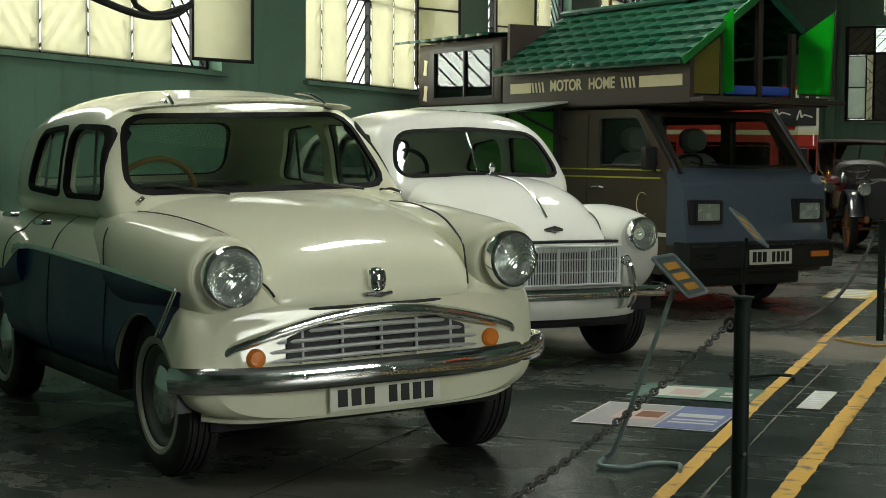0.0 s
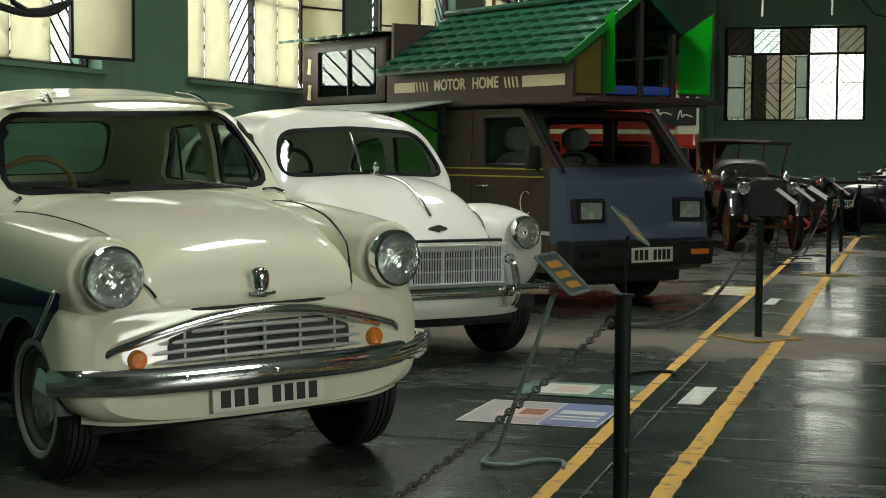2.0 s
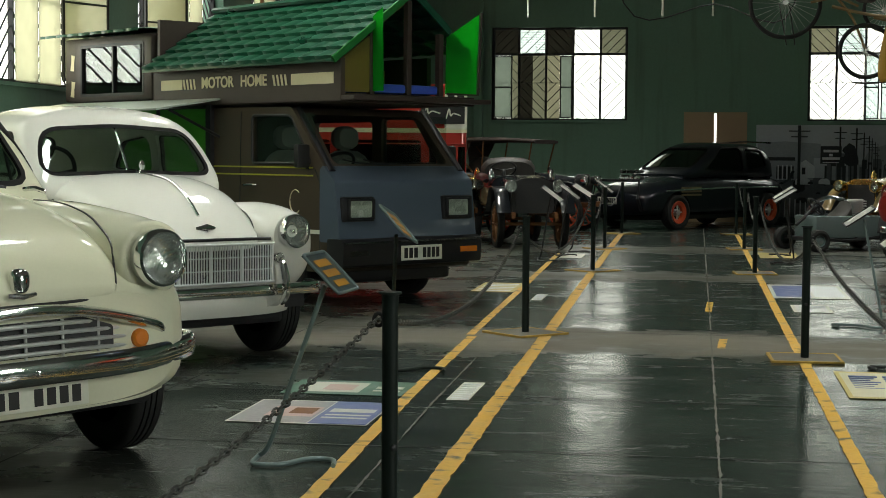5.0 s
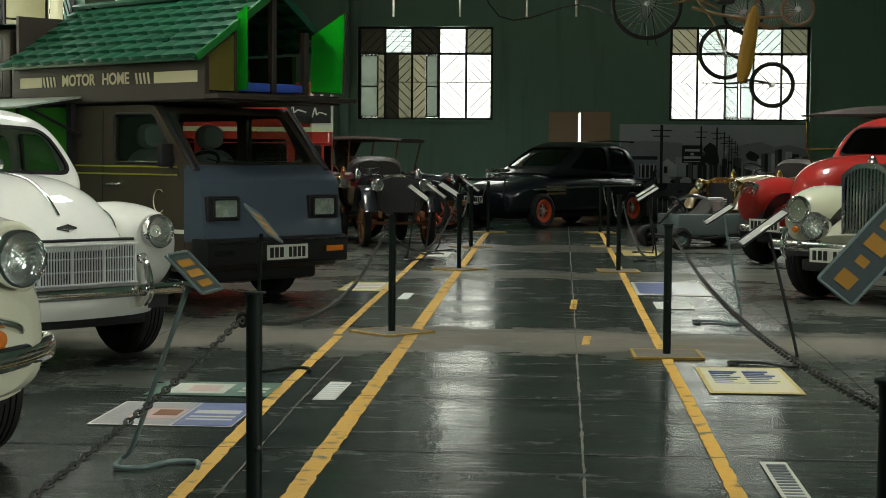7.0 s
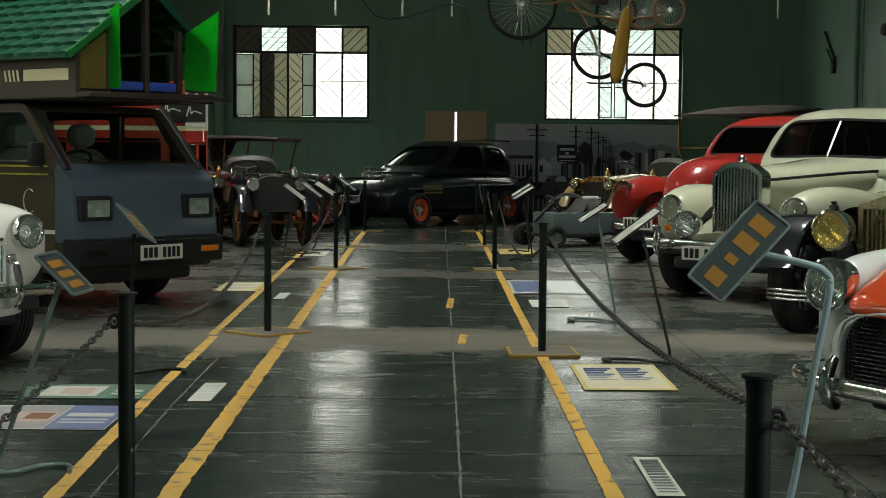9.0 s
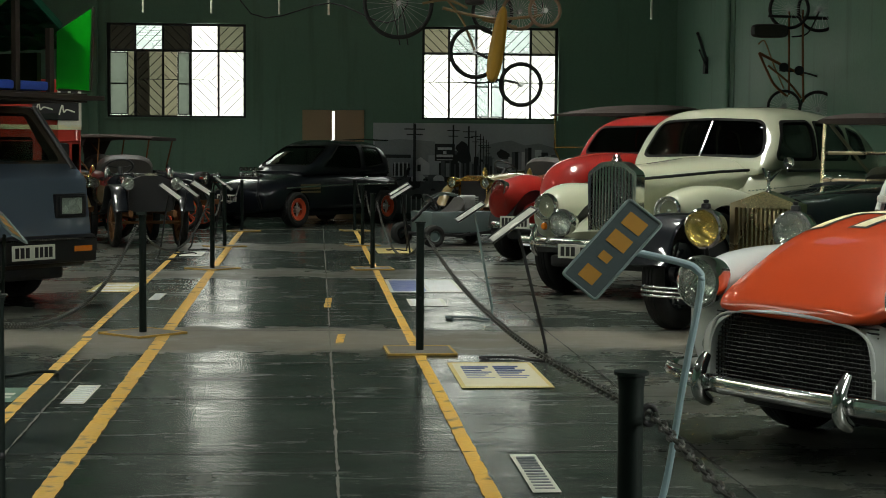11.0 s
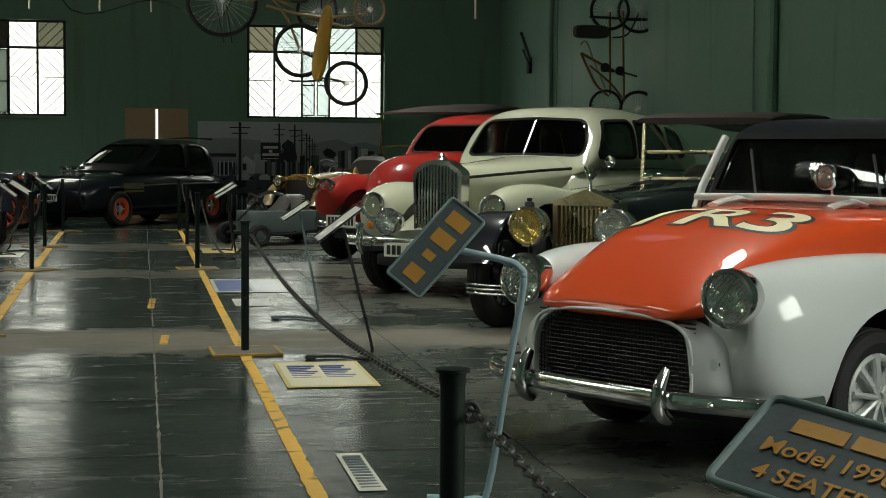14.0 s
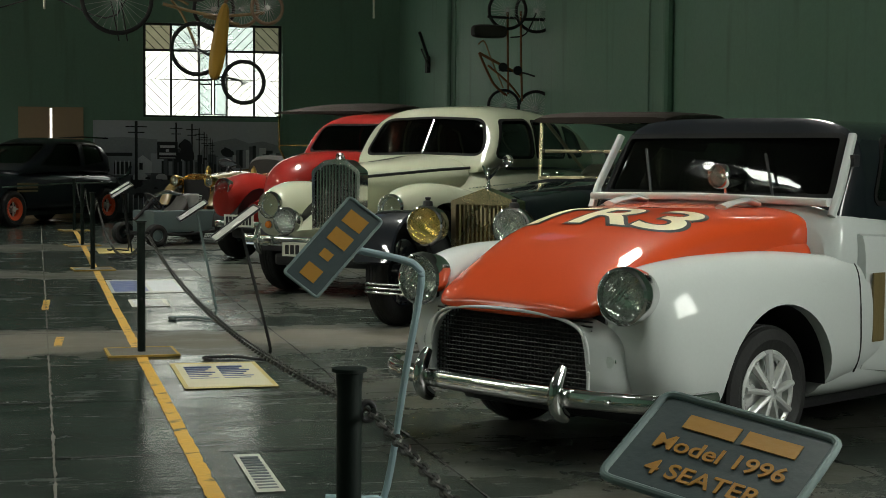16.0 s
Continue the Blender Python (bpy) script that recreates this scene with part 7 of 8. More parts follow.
def end_window(name, x0, x1, panes, leaves, flip):
    """Steel window in the end wall: five lights under a transom row, glass per light as (from, to, row, glass), casement leaves as (from, to)."""
    t = thing(name, Matrix.Identity(4), "black steel window with diagonal security bars", "window", kind="structure")
    y, z0, z1, tr, w = Y1 + 0.15, SILL, HEAD, 2.99, (x1 - x0) / 5
    for a, b, c, d in ((x0, x0 + 0.05, z0, z1), (x1 - 0.05, x1, z0, z1), (x0 + 0.05, x1 - 0.05, z0, z0 + 0.035), (x0 + 0.05, x1 - 0.05, z1 - 0.04, z1), (x0 + 0.05, x1 - 0.05, tr - 0.022, tr + 0.022)):
        part("frame_bar", box(a, b, y - 0.03, y + 0.03, c, d), M_IRON, t)
    for k in range(1, 5):
        part("mullion", box(x0 + w * k - 0.02, x0 + w * k + 0.02, y - 0.026, y + 0.026, z0 + 0.035, z1 - 0.04), M_IRON, t)
    mid = z0 + 0.5 * (tr - z0)
    for k in range(5):
        a, b = x0 + w * k + 0.02, x0 + w * (k + 1) - 0.02
        for lo, hi, f in ((z0 + 0.035, mid + 0.08, (k + flip) % 2), (mid + 0.08, tr - 0.02, (k + flip + 1) % 2), (tr + 0.02, z1 - 0.04, (k // 2 + flip) % 2)):
            part("grille", bars(bmesh.new(), "x", a, b, lo, hi, y + 0.02, f, 0.17, 0.007), M_IRON, t)
        part("grille_rail", box(a, b, y + 0.01, y + 0.024, mid + 0.073, mid + 0.087), M_IRON, t)
    for a, b, row, glass in panes:
        lo, hi = (z0 + 0.035, tr - 0.02) if row == 0 else (tr + 0.02, z1 - 0.04)
        part("pane", box(x0 + w * a, x0 + w * b, y + 0.04, y + 0.045, lo - 0.012, hi + 0.012), glass, t)
        n = int((hi - lo) / 0.045)
        bm = bmesh.new()
        for q in range(n):
            z = lo + 0.02 + 0.045 * q
            box(x0 + w * a + 0.02, x0 + w * b - 0.02, y + 0.05, y + 0.056, z, z + 0.007, bm=bm)
        part("louvre_edges", bm, M_GREYP, t, kind="stuff")
    for a, b in leaves:
        p, q, lo, hi = x0 + w * a, x0 + w * b, z0 + 0.04, tr - 0.03
        leaf = part("casement_pane", box(p + 0.02, q - 0.02, y - 0.05, y - 0.045, lo + 0.02, hi - 0.02), M_MILK if flip == 0 else M_PALE, t, "milky casement pane")
        for c, d, e, f in ((p, p + 0.022, lo, hi), (q - 0.022, q, lo, hi), (p + 0.022, q - 0.022, lo, lo + 0.022), (p + 0.022, q - 0.022, hi - 0.022, hi), (p + 0.022, q - 0.022, mid - 0.012, mid + 0.012)):
            part("casement_bar", box(c, d, y - 0.06, y - 0.035, e, f), M_IRON, leaf)
    part("sill", box(x0 - 0.05, x1 + 0.05, Y1 - 0.05, Y1 - 0.004, z0 - 0.04, z0 - 0.004), M_WALL, t)
    return t


end_window("window_1", -3.81, -1.35, [(0, 1, 1, M_DARKL), (1, 2, 1, M_PALE), (2, 3, 1, M_DARKL), (4, 5, 1, M_GREYP), (0.7, 1, 0, M_GREYP), (1, 1.5, 0, M_DARKL), (1.5, 2, 0, M_GREYP), (2, 2.5, 0, M_TANP)], [(0.08, 0.76), (2.52, 2.98)], 0)
end_window("window_2", 1.81, 4.29, [(0, 1, 1, M_TANP), (1, 2, 1, M_PALE), (3, 4, 1, M_PALE), (4, 5, 1, M_GREYP)], [(1.98, 2.47), (2.53, 3.02)], 1)
for i, (a, b) in enumerate(LEFT_WINDOWS):
    window("window_%d" % (i + 3), "y", a, b, SILL, 4.3, X0 - 0.15, 1, 6, 3.45, {(1, 0), (3, 0), (4, 0), (2, 0)} if i != 1 else {(0, 0), (1, 0), (3, 0), (4, 0)})


def casement(hinge, ang, w, z0, z1):
    """An open frosted casement leaf."""
    t = thing("open_casement", pose(X0 + 0.01, hinge, 0, 0, 0, ang), "open steel casement with cloudy pane", "window leaf", kind="structure")
    for x0, x1, a, b in ((0, 0.025, z0, z1), (w - 0.025, w, z0, z1), (0.025, w - 0.025, z0, z0 + 0.025), (0.025, w - 0.025, z1 - 0.025, z1), (0.025, w - 0.025, (z0 + z1) / 2 - 0.01, (z0 + z1) / 2 + 0.01)):
        part("leaf_bar", box(x0, x1, -0.015, 0.015, a, b), M_IRON, t)
    part("leaf_pane", box(0.025, w - 0.025, -0.003, 0.003, z0 + 0.025, z1 - 0.025), M_FROSTT, t, "cloudy yellowed pane")


casement(10.55, 70, 0.62, SILL + 0.06, 3.4)
casement(14.95, 66, 0.62, SILL + 0.06, 3.4)
casement(17.3, 60, 0.62, SILL + 0.06, 3.4)

# end-wall door and reveal
door = thing("door_1", pose(0.215, Y1 - 0.004, 0), "brown boarded double door, barely ajar", "door", kind="structure")
for s in (-1, 1):
    leaf = part("door_leaf", box(s * 0.01 if s > 0 else -0.555, 0.555 if s > 0 else -0.01, -0.03, 0.0, 0, 1.95, 0.004), M_WOOD, door)
    part("pull", sweep([(s * 0.06, -0.05, 0.95), (s * 0.06, -0.05, 1.1)], 0.008), M_IRON, leaf)
part("door_head", box(-0.6, 0.6, -0.05, 0.0, 1.955, 2.0), M_WALL, door)
part("light_gap", box(-0.02, 0.02, -0.034, -0.031, 0.1, 1.93), glow("daylight_gap", (1, 0.98, 0.9), 1.6), door, "strip of daylight between the leaves")

# pipes, conduits and pilaster strips
for x, y, r in ((X1 - 0.05, 25.06, 0.04), (X1 - 0.04, 24.7, 0.015), (X1 - 0.05, 15.81, 0.06), (X1 - 0.03, 16.4, 0.012)):
    solo("wall_pipe", sweep([(x, y, 0), (x, y, TOP)], r), M_WALL, "painted pipe run up the green wall", "pipe", smooth=True)
solo("corner_pilaster", box(-4.12, -3.95, Y1 - 0.12, Y1 - 0.004, 0, TOP, 0.01), M_WALL, "green plastered pilaster strip on end wall", "pilaster", kind="structure")
solo("skirting", box(X0 + 0.3, X1 - 0.3, Y1 - 0.03, Y1 - 0.004, 0.0, 0.18), mat("dark_skirting", (0.05, 0.07, 0.06), 0.5), "dark painted skirting along end wall", "baseboard", kind="structure")
sw = thing("switch_box", pose(-3.75, Y1 - 0.005, 1.02), "white electrical switch box on wall", "switch box")
part("case", box(-0.1, 0.1, -0.06, 0, -0.09, 0.09, 0.01), M_PLATEW, sw, "", True)
part("label_bar", box(-0.06, 0.06, -0.064, -0.061, -0.04, -0.02), M_INK, sw)
for x in (-2.18, -1.35, -0.52, 0.09, 4.13):
    solo("hanging_rod", cyl(0.014, 0.014, TOP - 2.88, pose(x, 20.0, 2.88), 10), M_PLATEW, "thin white rod hanging from the ceiling", "rod", group="hanging rods", smooth=True)
solo("ceiling_cable", sweep(bent([(-1.1, 18.0, TOP), (-0.9, 18.0, 2.86), (0.1, 18.0, 2.84), (0.9, 17.0, 2.74), (0.9, 17.0, TOP)]), 0.008), M_IRON, "slack black cable slung across the hall", "cable", smooth=True)
br = thing("wall_bracket", pose(X1, 26.6, 2.75), "long dark iron bracket on the wall", "bracket")
part("arm", sweep([(0, 0, 0.0), (-0.55, -1.6, 0.35)], 0.025), M_IRON, br)
part("arm", sweep([(0, 0, -0.12), (-0.4, -1.1, 0.12)], 0.015), M_IRON, br)
part("foot", box(-0.06, 0, -0.08, 0.08, -0.2, 0.08, 0.01), M_IRON, br)

# ---------------------------------------------------------------- mural of a street
M_SKYG = mat("grey_print_sky", (0.5, 0.53, 0.57), 0.5, 0, 0.15, 1.5, 20)
M_DARKG = mat("grey_print_dark", (0.02, 0.022, 0.027), 0.5, 0, 0.6, 6, 40)
M_MIDG = mat("grey_print_mid", (0.11, 0.12, 0.135), 0.5, 0, 0.6, 5, 30)
M_HAZEG = mat("grey_print_haze", (0.32, 0.34, 0.37), 0.5, 0, 0.3, 3, 30)
M_LITEG = mat("grey_print_light", (0.66, 0.68, 0.7), 0.5, 0, 0.3, 8, 40)
mu = thing("street_mural", pose(0.93, Y1 - 0.03, 0.1), "large grey photograph print of an old main street", "mural")
part("sheet", box(0, 3.3, -0.012, 0.0, 0, 1.63), M_SKYG, mu)
rnd = random.Random(4)
layer = [0.013]


def printed(name, pts, tone):
    """One flat tone of the print, each laid a hair over the last."""
    layer[0] += 0.0006
    part(name, prism(pts, "y", -layer[0], -layer[0] + 0.0004, 0), tone, mu)


def block(name, x0, x1, z0, z1, tone):
    printed(name, [(x0, z0), (x1, z0), (x1, z1), (x0, z1)], tone)


printed("printed_hill_line", [(1.8, 0.9), (3.3, 0.9), (3.3, 1.2), (3.0, 1.28), (2.75, 1.24), (2.5, 1.33), (2.2, 1.28), (1.95, 1.2)], M_HAZEG)
block("printed_ground", 0.0, 3.3, 0.0, 0.7, M_MIDG)
printed("printed_road", [(0.9, 0.0), (2.9, 0.0), (2.35, 0.68), (1.95, 0.68)], M_HAZEG)
printed("printed_roof", [(0.0, 1.05), (1.12, 1.05), (1.12, 1.3), (0.5, 1.34), (0.04, 1.31)], M_HAZEG)
block("printed_house", 0.2, 1.0, 0.66, 1.06, M_HAZEG)
block("printed_eave", 0.16, 0.68, 1.0, 1.06, M_DARKG)
block("printed_porch", 0.36, 0.66, 0.68, 0.9, M_DARKG)
for k in range(4):
    block("printed_column", 0.38 + 0.075 * k, 0.405 + 0.075 * k, 0.66, 0.92, M_LITEG)
printed("printed_gable", [(0.74, 0.7), (1.02, 0.7), (1.02, 0.9), (0.86, 1.02), (0.74, 0.94)], M_LITEG)
block("printed_window", 0.8, 0.86, 0.76, 0.88, M_DARKG)
for k in range(26):
    x, h = 1.2 + 0.042 * k + rnd.uniform(-0.02, 0.02), rnd.uniform(0.1, 0.46) * (1 - 0.022 * k)
    block("printed_shop", x, x + rnd.uniform(0.05, 0.16), 0.62 + rnd.uniform(-0.08, 0.05), 0.78 + h, (M_DARKG, M_MIDG, M_DARKG, M_HAZEG, M_MIDG)[k % 5])
for cx, cz, r in ((1.62, 1.18, 0.12), (1.64, 1.05, 0.14), (2.33, 1.08, 0.09), (2.4, 1.05, 0.07), (0.75, 0.55, 0.12)):
    printed("printed_tree", [(cx + r * (0.8 + 0.35 * rnd.random()) * math.cos(a), cz + r * (0.8 + 0.35 * rnd.random()) * math.sin(a)) for a in [2 * math.pi * q / 14 for q in range(14)]], M_DARKG)
for k in range(14):
    x = 2.45 + 0.06 * k
    block("printed_far_house", x, x + rnd.uniform(0.06, 0.14), 0.8, 1.02 + rnd.uniform(0, 0.26) * (0.4 + 0.06 * k), (M_LITEG, M_MIDG, M_DARKG, M_HAZEG)[k % 4])
for k in range(30):
    x, z = rnd.uniform(0.05, 2.9), rnd.uniform(0.08, 0.62)
    w = rnd.uniform(0.05, 0.28)
    printed("printed_car", [(x, z), (x + w, z), (x + w, z + w * 0.3), (x + w * 0.75, z + w * 0.5), (x + w * 0.25, z + w * 0.5), (x, z + w * 0.28)], (M_DARKG, M_DARKG, M_LITEG, M_MIDG)[k % 4])
for k in range(7):
    block("printed_fence", 0.5 + 0.09 * k, 0.52 + 0.09 * k, 0.0, 0.36 - 0.02 * k, M_LITEG)
for x, w, h in ((0.72, 0.05, 1.62), (1.43, 0.03, 1.6), (1.71, 0.028, 1.58), (1.84, 0.022, 1.5), (1.93, 0.018, 1.44), (1.98, 0.015, 1.4), (2.04, 0.012, 1.34), (2.08, 0.01, 1.3)):
    block("printed_pole", x, x + w, 0.55, h, M_DARKG)
    block("printed_arm", x - w * 3.2, x + w * 4.2, h - 0.11, h - 0.1 + w * 0.2, M_DARKG)
    block("printed_arm", x - w * 2.4, x + w * 3.4, h - 0.21, h - 0.2 + w * 0.2, M_DARKG)
block("printed_sign", 1.11, 1.47, 0.95, 1.26, M_DARKG)
for z, w in ((1.17, 0.26), (1.1, 0.06), (1.04, 0.3), (0.985, 0.28)):
    block("sign_bar", 1.29 - w / 2, 1.29 + w / 2, z - 0.02, z + (0.025 if w < 0.27 or z > 1.0 else -0.005), M_LITEG)

# ---------------------------------------------------------------- floor markings
def stripe(name, pts, width, label, material=M_YELLOW, seed=1, ragged=0.006):
    r = random.Random(seed)
    path = [Vector((*p, 0)) for p in pts]
    bm = bmesh.new()
    rows = []
    for a, b in zip(path, path[1:]):
        n = max(int((b - a).length / 0.06), 1)
        for k in range(n + 1):
            p = a.lerp(b, k / n)
            s = (b - a).normalized().cross(Vector((0, 0, 1)))
            rows.append([bm.verts.new((p + s * (w * (width / 2 + r.uniform(-ragged, ragged) * (3 if r.random() < 0.08 else 1))) + Vector((0, 0, 0.0035)))) for w in (-1, 1)])
    for a, b in zip(rows, rows[1:]):
        bm.faces.new((a[0], a[1], b[1], b[0]))
    return solo(name, bm, material, label, "floor line", kind="structure")


def worn_yellow():
    m = M_YELLOW
    n, l = m.node_tree.nodes, m.node_tree.links
    b = n["Principled BSDF"]
    co = [q for q in n if q.bl_idname == "ShaderNodeTexCoord"][0]
    tx = n.new("ShaderNodeTexNoise")
    tx.inputs["Scale"].default_value, tx.inputs["Detail"].default_value = 9, 8
    rp = n.new("ShaderNodeValToRGB")
    rp.color_ramp.elements[0].position, rp.color_ramp.elements[1].position = 0.57, 0.68
    mx = n.new("ShaderNodeMix")
    mx.data_type = "RGBA"
    mx.inputs["B"].default_value = (0.09, 0.085, 0.06, 1)
    src = b.inputs["Base Color"].links[0].from_socket
    l.new(co.outputs["Object"], tx.inputs["Vector"]), l.new(tx.outputs["Fac"], rp.inputs[0]), l.new(rp.outputs[0], mx.inputs["Factor"])
    l.new(src, mx.inputs["A"]), l.new(mx.outputs["Result"], b.inputs["Base Color"])


worn_yellow()
stripe("aisle_line", [(-0.9, 3.6), (-0.93, 5.6), (-0.99, 10.1), (-1.06, 14.6), (-1.17, 22.5), (-1.19, 24.6)], 0.08, "worn yellow aisle line on the floor", seed=1, ragged=0.003)
stripe("aisle_line", [(0.6, 3.6), (0.585, 7.8), (0.565, 12), (0.53, 22.7), (0.515, 24.6)], 0.06, "worn yellow aisle line on the floor", seed=2, ragged=0.003)
stripe("aisle_line", [(-1.28, 4.4), (-1.4, 7.7), (-1.455, 10.2)], 0.06, "orange-yellow outer line on the floor", seed=3, ragged=0.002)
stripe("aisle_line", [(-1.48, 10.3), (-1.57, 14.5), (-1.68, 19.0)], 0.055, "orange-yellow outer line on the floor", seed=4, ragged=0.002)
stripe("aisle_line", [(-1.19, 24.6), (0.515, 24.6)], 0.06, "thin cross line at the aisle end", mat("dull_grey_line", (0.16, 0.15, 0.12), 0.6), seed=5)
M_JOINT = mat("chalky_joint", (0.12, 0.118, 0.1), 0.8, 0, 0.3, 6, 60)
M_JOINTD = mat("dark_joint", (0.02, 0.02, 0.02), 0.8)
stripe("slab_joint", [(0.07, 4.0), (0.06, 12.0), (0.03, 26.0)], 0.01, "chalky joint between floor slabs", M_JOINT, 6, 0.003)
stripe("slab_joint", [(-1.16, 4.6), (-1.25, 7.5), (-1.28, 9.2)], 0.01, "chalky joint between floor slabs", M_JOINT, 7, 0.003)
for k, y in enumerate((4.9, 6.3, 7.7, 9.0, 10.6, 12.0, 13.6, 15.0, 18.0, 21.0)):
    stripe("slab_joint", [(-5.9, y + 0.03), (6.2, y - 0.03)], 0.012, "narrow joint between floor slabs", M_JOINTD if k % 3 else M_JOINT, 10 + k, 0.003)
for k, x in enumerate((-2.6, -4.0, 1.5, 3.0, 4.6)):
    stripe("slab_joint", [(x, 3.0), (x, 27.0)], 0.009, "narrow joint between floor slabs", M_JOINTD, 30 + k, 0.003)
for k, (x, y0, y1) in enumerate(((0.12, 9.9, 10.4), (0.05, 12.2, 13.0))):
    stripe("paint_smear", [(x, y0), (x + 0.02, y1)], 0.05, "stray smear of yellow floor paint", seed=50 + k, ragged=0.003)


# ---------------------------------------------------------------- leaflets taped to the floor
def leaflet(x0, x1, y0, y1, base, label, marks, seed=0):
    t = thing("floor_leaflet", pose((x0 + x1) / 2, (y0 + y1) / 2, 0.004), label, "leaflet")
    w, h = (x1 - x0) / 2, (y1 - y0) / 2
    part("sheet", box(-w, w, -h, h, 0, 0.0012), base, t)
    for k, (a, b, c, d, m) in enumerate(marks):
        part("print_block", box(a * w, b * w, c * h, d * h, 0.0014, 0.002 + 0.0005 * k), m, t)
    return t


M_BLUEP = mat("blue_print", (0.11, 0.14, 0.3), 0.45, 0, 0.35, 9)
M_FADED = mat("faded_photo_print", (0.3, 0.29, 0.3), 0.45, 0, 0.5, 7, 30)
M_PINKP = mat("pink_photo_print", (0.5, 0.36, 0.33), 0.45, 0, 0.35, 9)
M_TEALP = mat("green_print", (0.08, 0.16, 0.12), 0.45, 0, 0.2, 6)
M_CARD = mat("cream_card", (0.56, 0.52, 0.38), 0.45, 0, 0.15, 5)
M_YELP = mat("yellow_print", (0.5, 0.4, 0.14), 0.5, 0, 0.25, 8)
text_rows = lambda n, m, a=-0.8, b=0.8: [(a, b, -0.85 + 1.7 * k / n, -0.85 + 1.7 * (k + 0.45) / n, m) for k in range(n)]
leaflet(-2.05, -1.42, 6.75, 7.38, M_PAPER, "blue and pink picture leaflet flat on the floor", [(-0.96, 0.14, -0.93, 0.93, M_FADED), (-0.6, 0.1, -0.45, 0.4, M_PINKP), (-0.3, 0.05, -0.2, 0.3, M_RUST), (0.17, 0.98, -0.96, 0.96, M_BLUEP), (0.25, 0.9, 0.0, 0.3, M_PAPER), (0.25, 0.9, -0.3, -0.2, M_PAPER), (0.25, 0.9, -0.55, -0.45, M_PAPER)])
leaflet(-2.03, -1.43, 7.6, 8.06, M_TEALP, "green leaflet with a pale oval picture", [(-0.7, 0.25, -0.7, 0.7, M_PAPER), (-0.4, 0.1, -0.4, 0.4, M_PINKP), (0.45, 0.9, -0.1, 0.2, M_PAPER), (0.45, 0.9, -0.5, -0.3, M_PAPER)])
leaflet(-1.2, -1.09, 7.54, 8.14, M_PAPER, "narrow printed paper strip taped to floor", text_rows(8, M_LITEG))
leaflet(-1.95, -1.58, 13.55, 14.5, M_YELP, "yellowed printed leaflet flat on the floor", text_rows(5, M_LITEG))
leaflet(-1.36, -1.27, 12.82, 13.4, M_PAPER, "narrow printed paper strip taped to floor", text_rows(6, M_LITEG))
leaflet(0.74, 0.84, 5.52, 6.22, M_PAPER, "narrow printed paper strip taped to floor", text_rows(12, M_MIDG, -0.7, 0.7))
leaflet(0.71, 1.18, 7.99, 8.96, M_YELP, "yellow bordered printed sheet on the floor", [(-0.9, 0.9, -0.9, 0.9, M_CARD)] + [(-0.75 + 0.75 * (k % 2), -0.12 + 0.8 * (k % 2) - 0.1 * (k % 3), -0.3 + 0.14 * (k // 2), -0.25 + 0.14 * (k // 2), M_BLUEP) for k in range(14)])
leaflet(0.59, 1.22, 13.5, 14.9, M_PAPER, "pale blue printed sheet on the floor", [(-0.9, 0.0, -0.8, 0.8, M_BLUEP), (0.1, 0.9, -0.8, 0.8, M_LITEG)])
leaflet(0.69, 0.98, 12.3, 12.9, M_PAPER, "white printed sheet taped to the floor", text_rows(6, M_LITEG))
leaflet(0.67, 1.12, 18.8, 19.8, M_YELP, "yellow printed sheet taped to the floor", [])
leaflet(-1.6, -1.35, 18.2, 19.0, M_PAPER, "white printed sheet taped to the floor", [])


# ---------------------------------------------------------------- rope posts and chains
def post(x, y, turn=0, h=0.77):
    t = thing("barrier_post", pose(x, y, 0, 0, 0, turn), "dark green steel barrier post on flat plate", "post", "aisle barrier posts")
    part("tube", cyl(0.0235, 0.0235, h - 0.01, pose(0, 0, 0.008), 20), M_POST, t, "", True)
    part("cap", lathe([(0.0, h + 0.002), (0.026, h + 0.003), (0.033, h + 0.002), (0.033, h - 0.004), (0.026, h - 0.006), (0.024, h - 0.03)], Matrix.Identity(4), 24), M_POST, t, "thin worn cap plate", True)
    foot = part("foot_plate", box(-0.2, 0.2, -0.2, 0.2, 0.0, 0.012, 0.004), M_FOOTP, t, "flat grey foot plate")
    for a in range(4):
        q = box(-0.2, 0.2, 0.186, 0.203, 0.001, 0.0145, 0.002)
        q.transform(pose(0, 0, 0, 0, 0, 90 * a))
        part("foot_edge", q, M_FOOT, foot, "chipped yellow painted edge")
    side = 1 if x > 0 else -1
    back = pose(0, 0, 0, 0, 0, -turn)
    ring = [back @ Vector((side * (0.034 + 0.014 * math.cos(a)), 0, h - 0.08 + 0.018 * math.sin(a))) for a in [2 * math.pi * k / 14 for k in range(14)]]
    part("chain_eye", sweep(ring, 0.006, closed=True, up=(0, 1, 0)), M_IRON, t, "iron eye for the chain", True)
    part("bolt", lathe([(0.009, 0), (0.009, 0.006), (0, 0.009)], face_m((0, -0.0225, 0.32), (0, -1, 0)), 10), M_IRON, t)
    return t


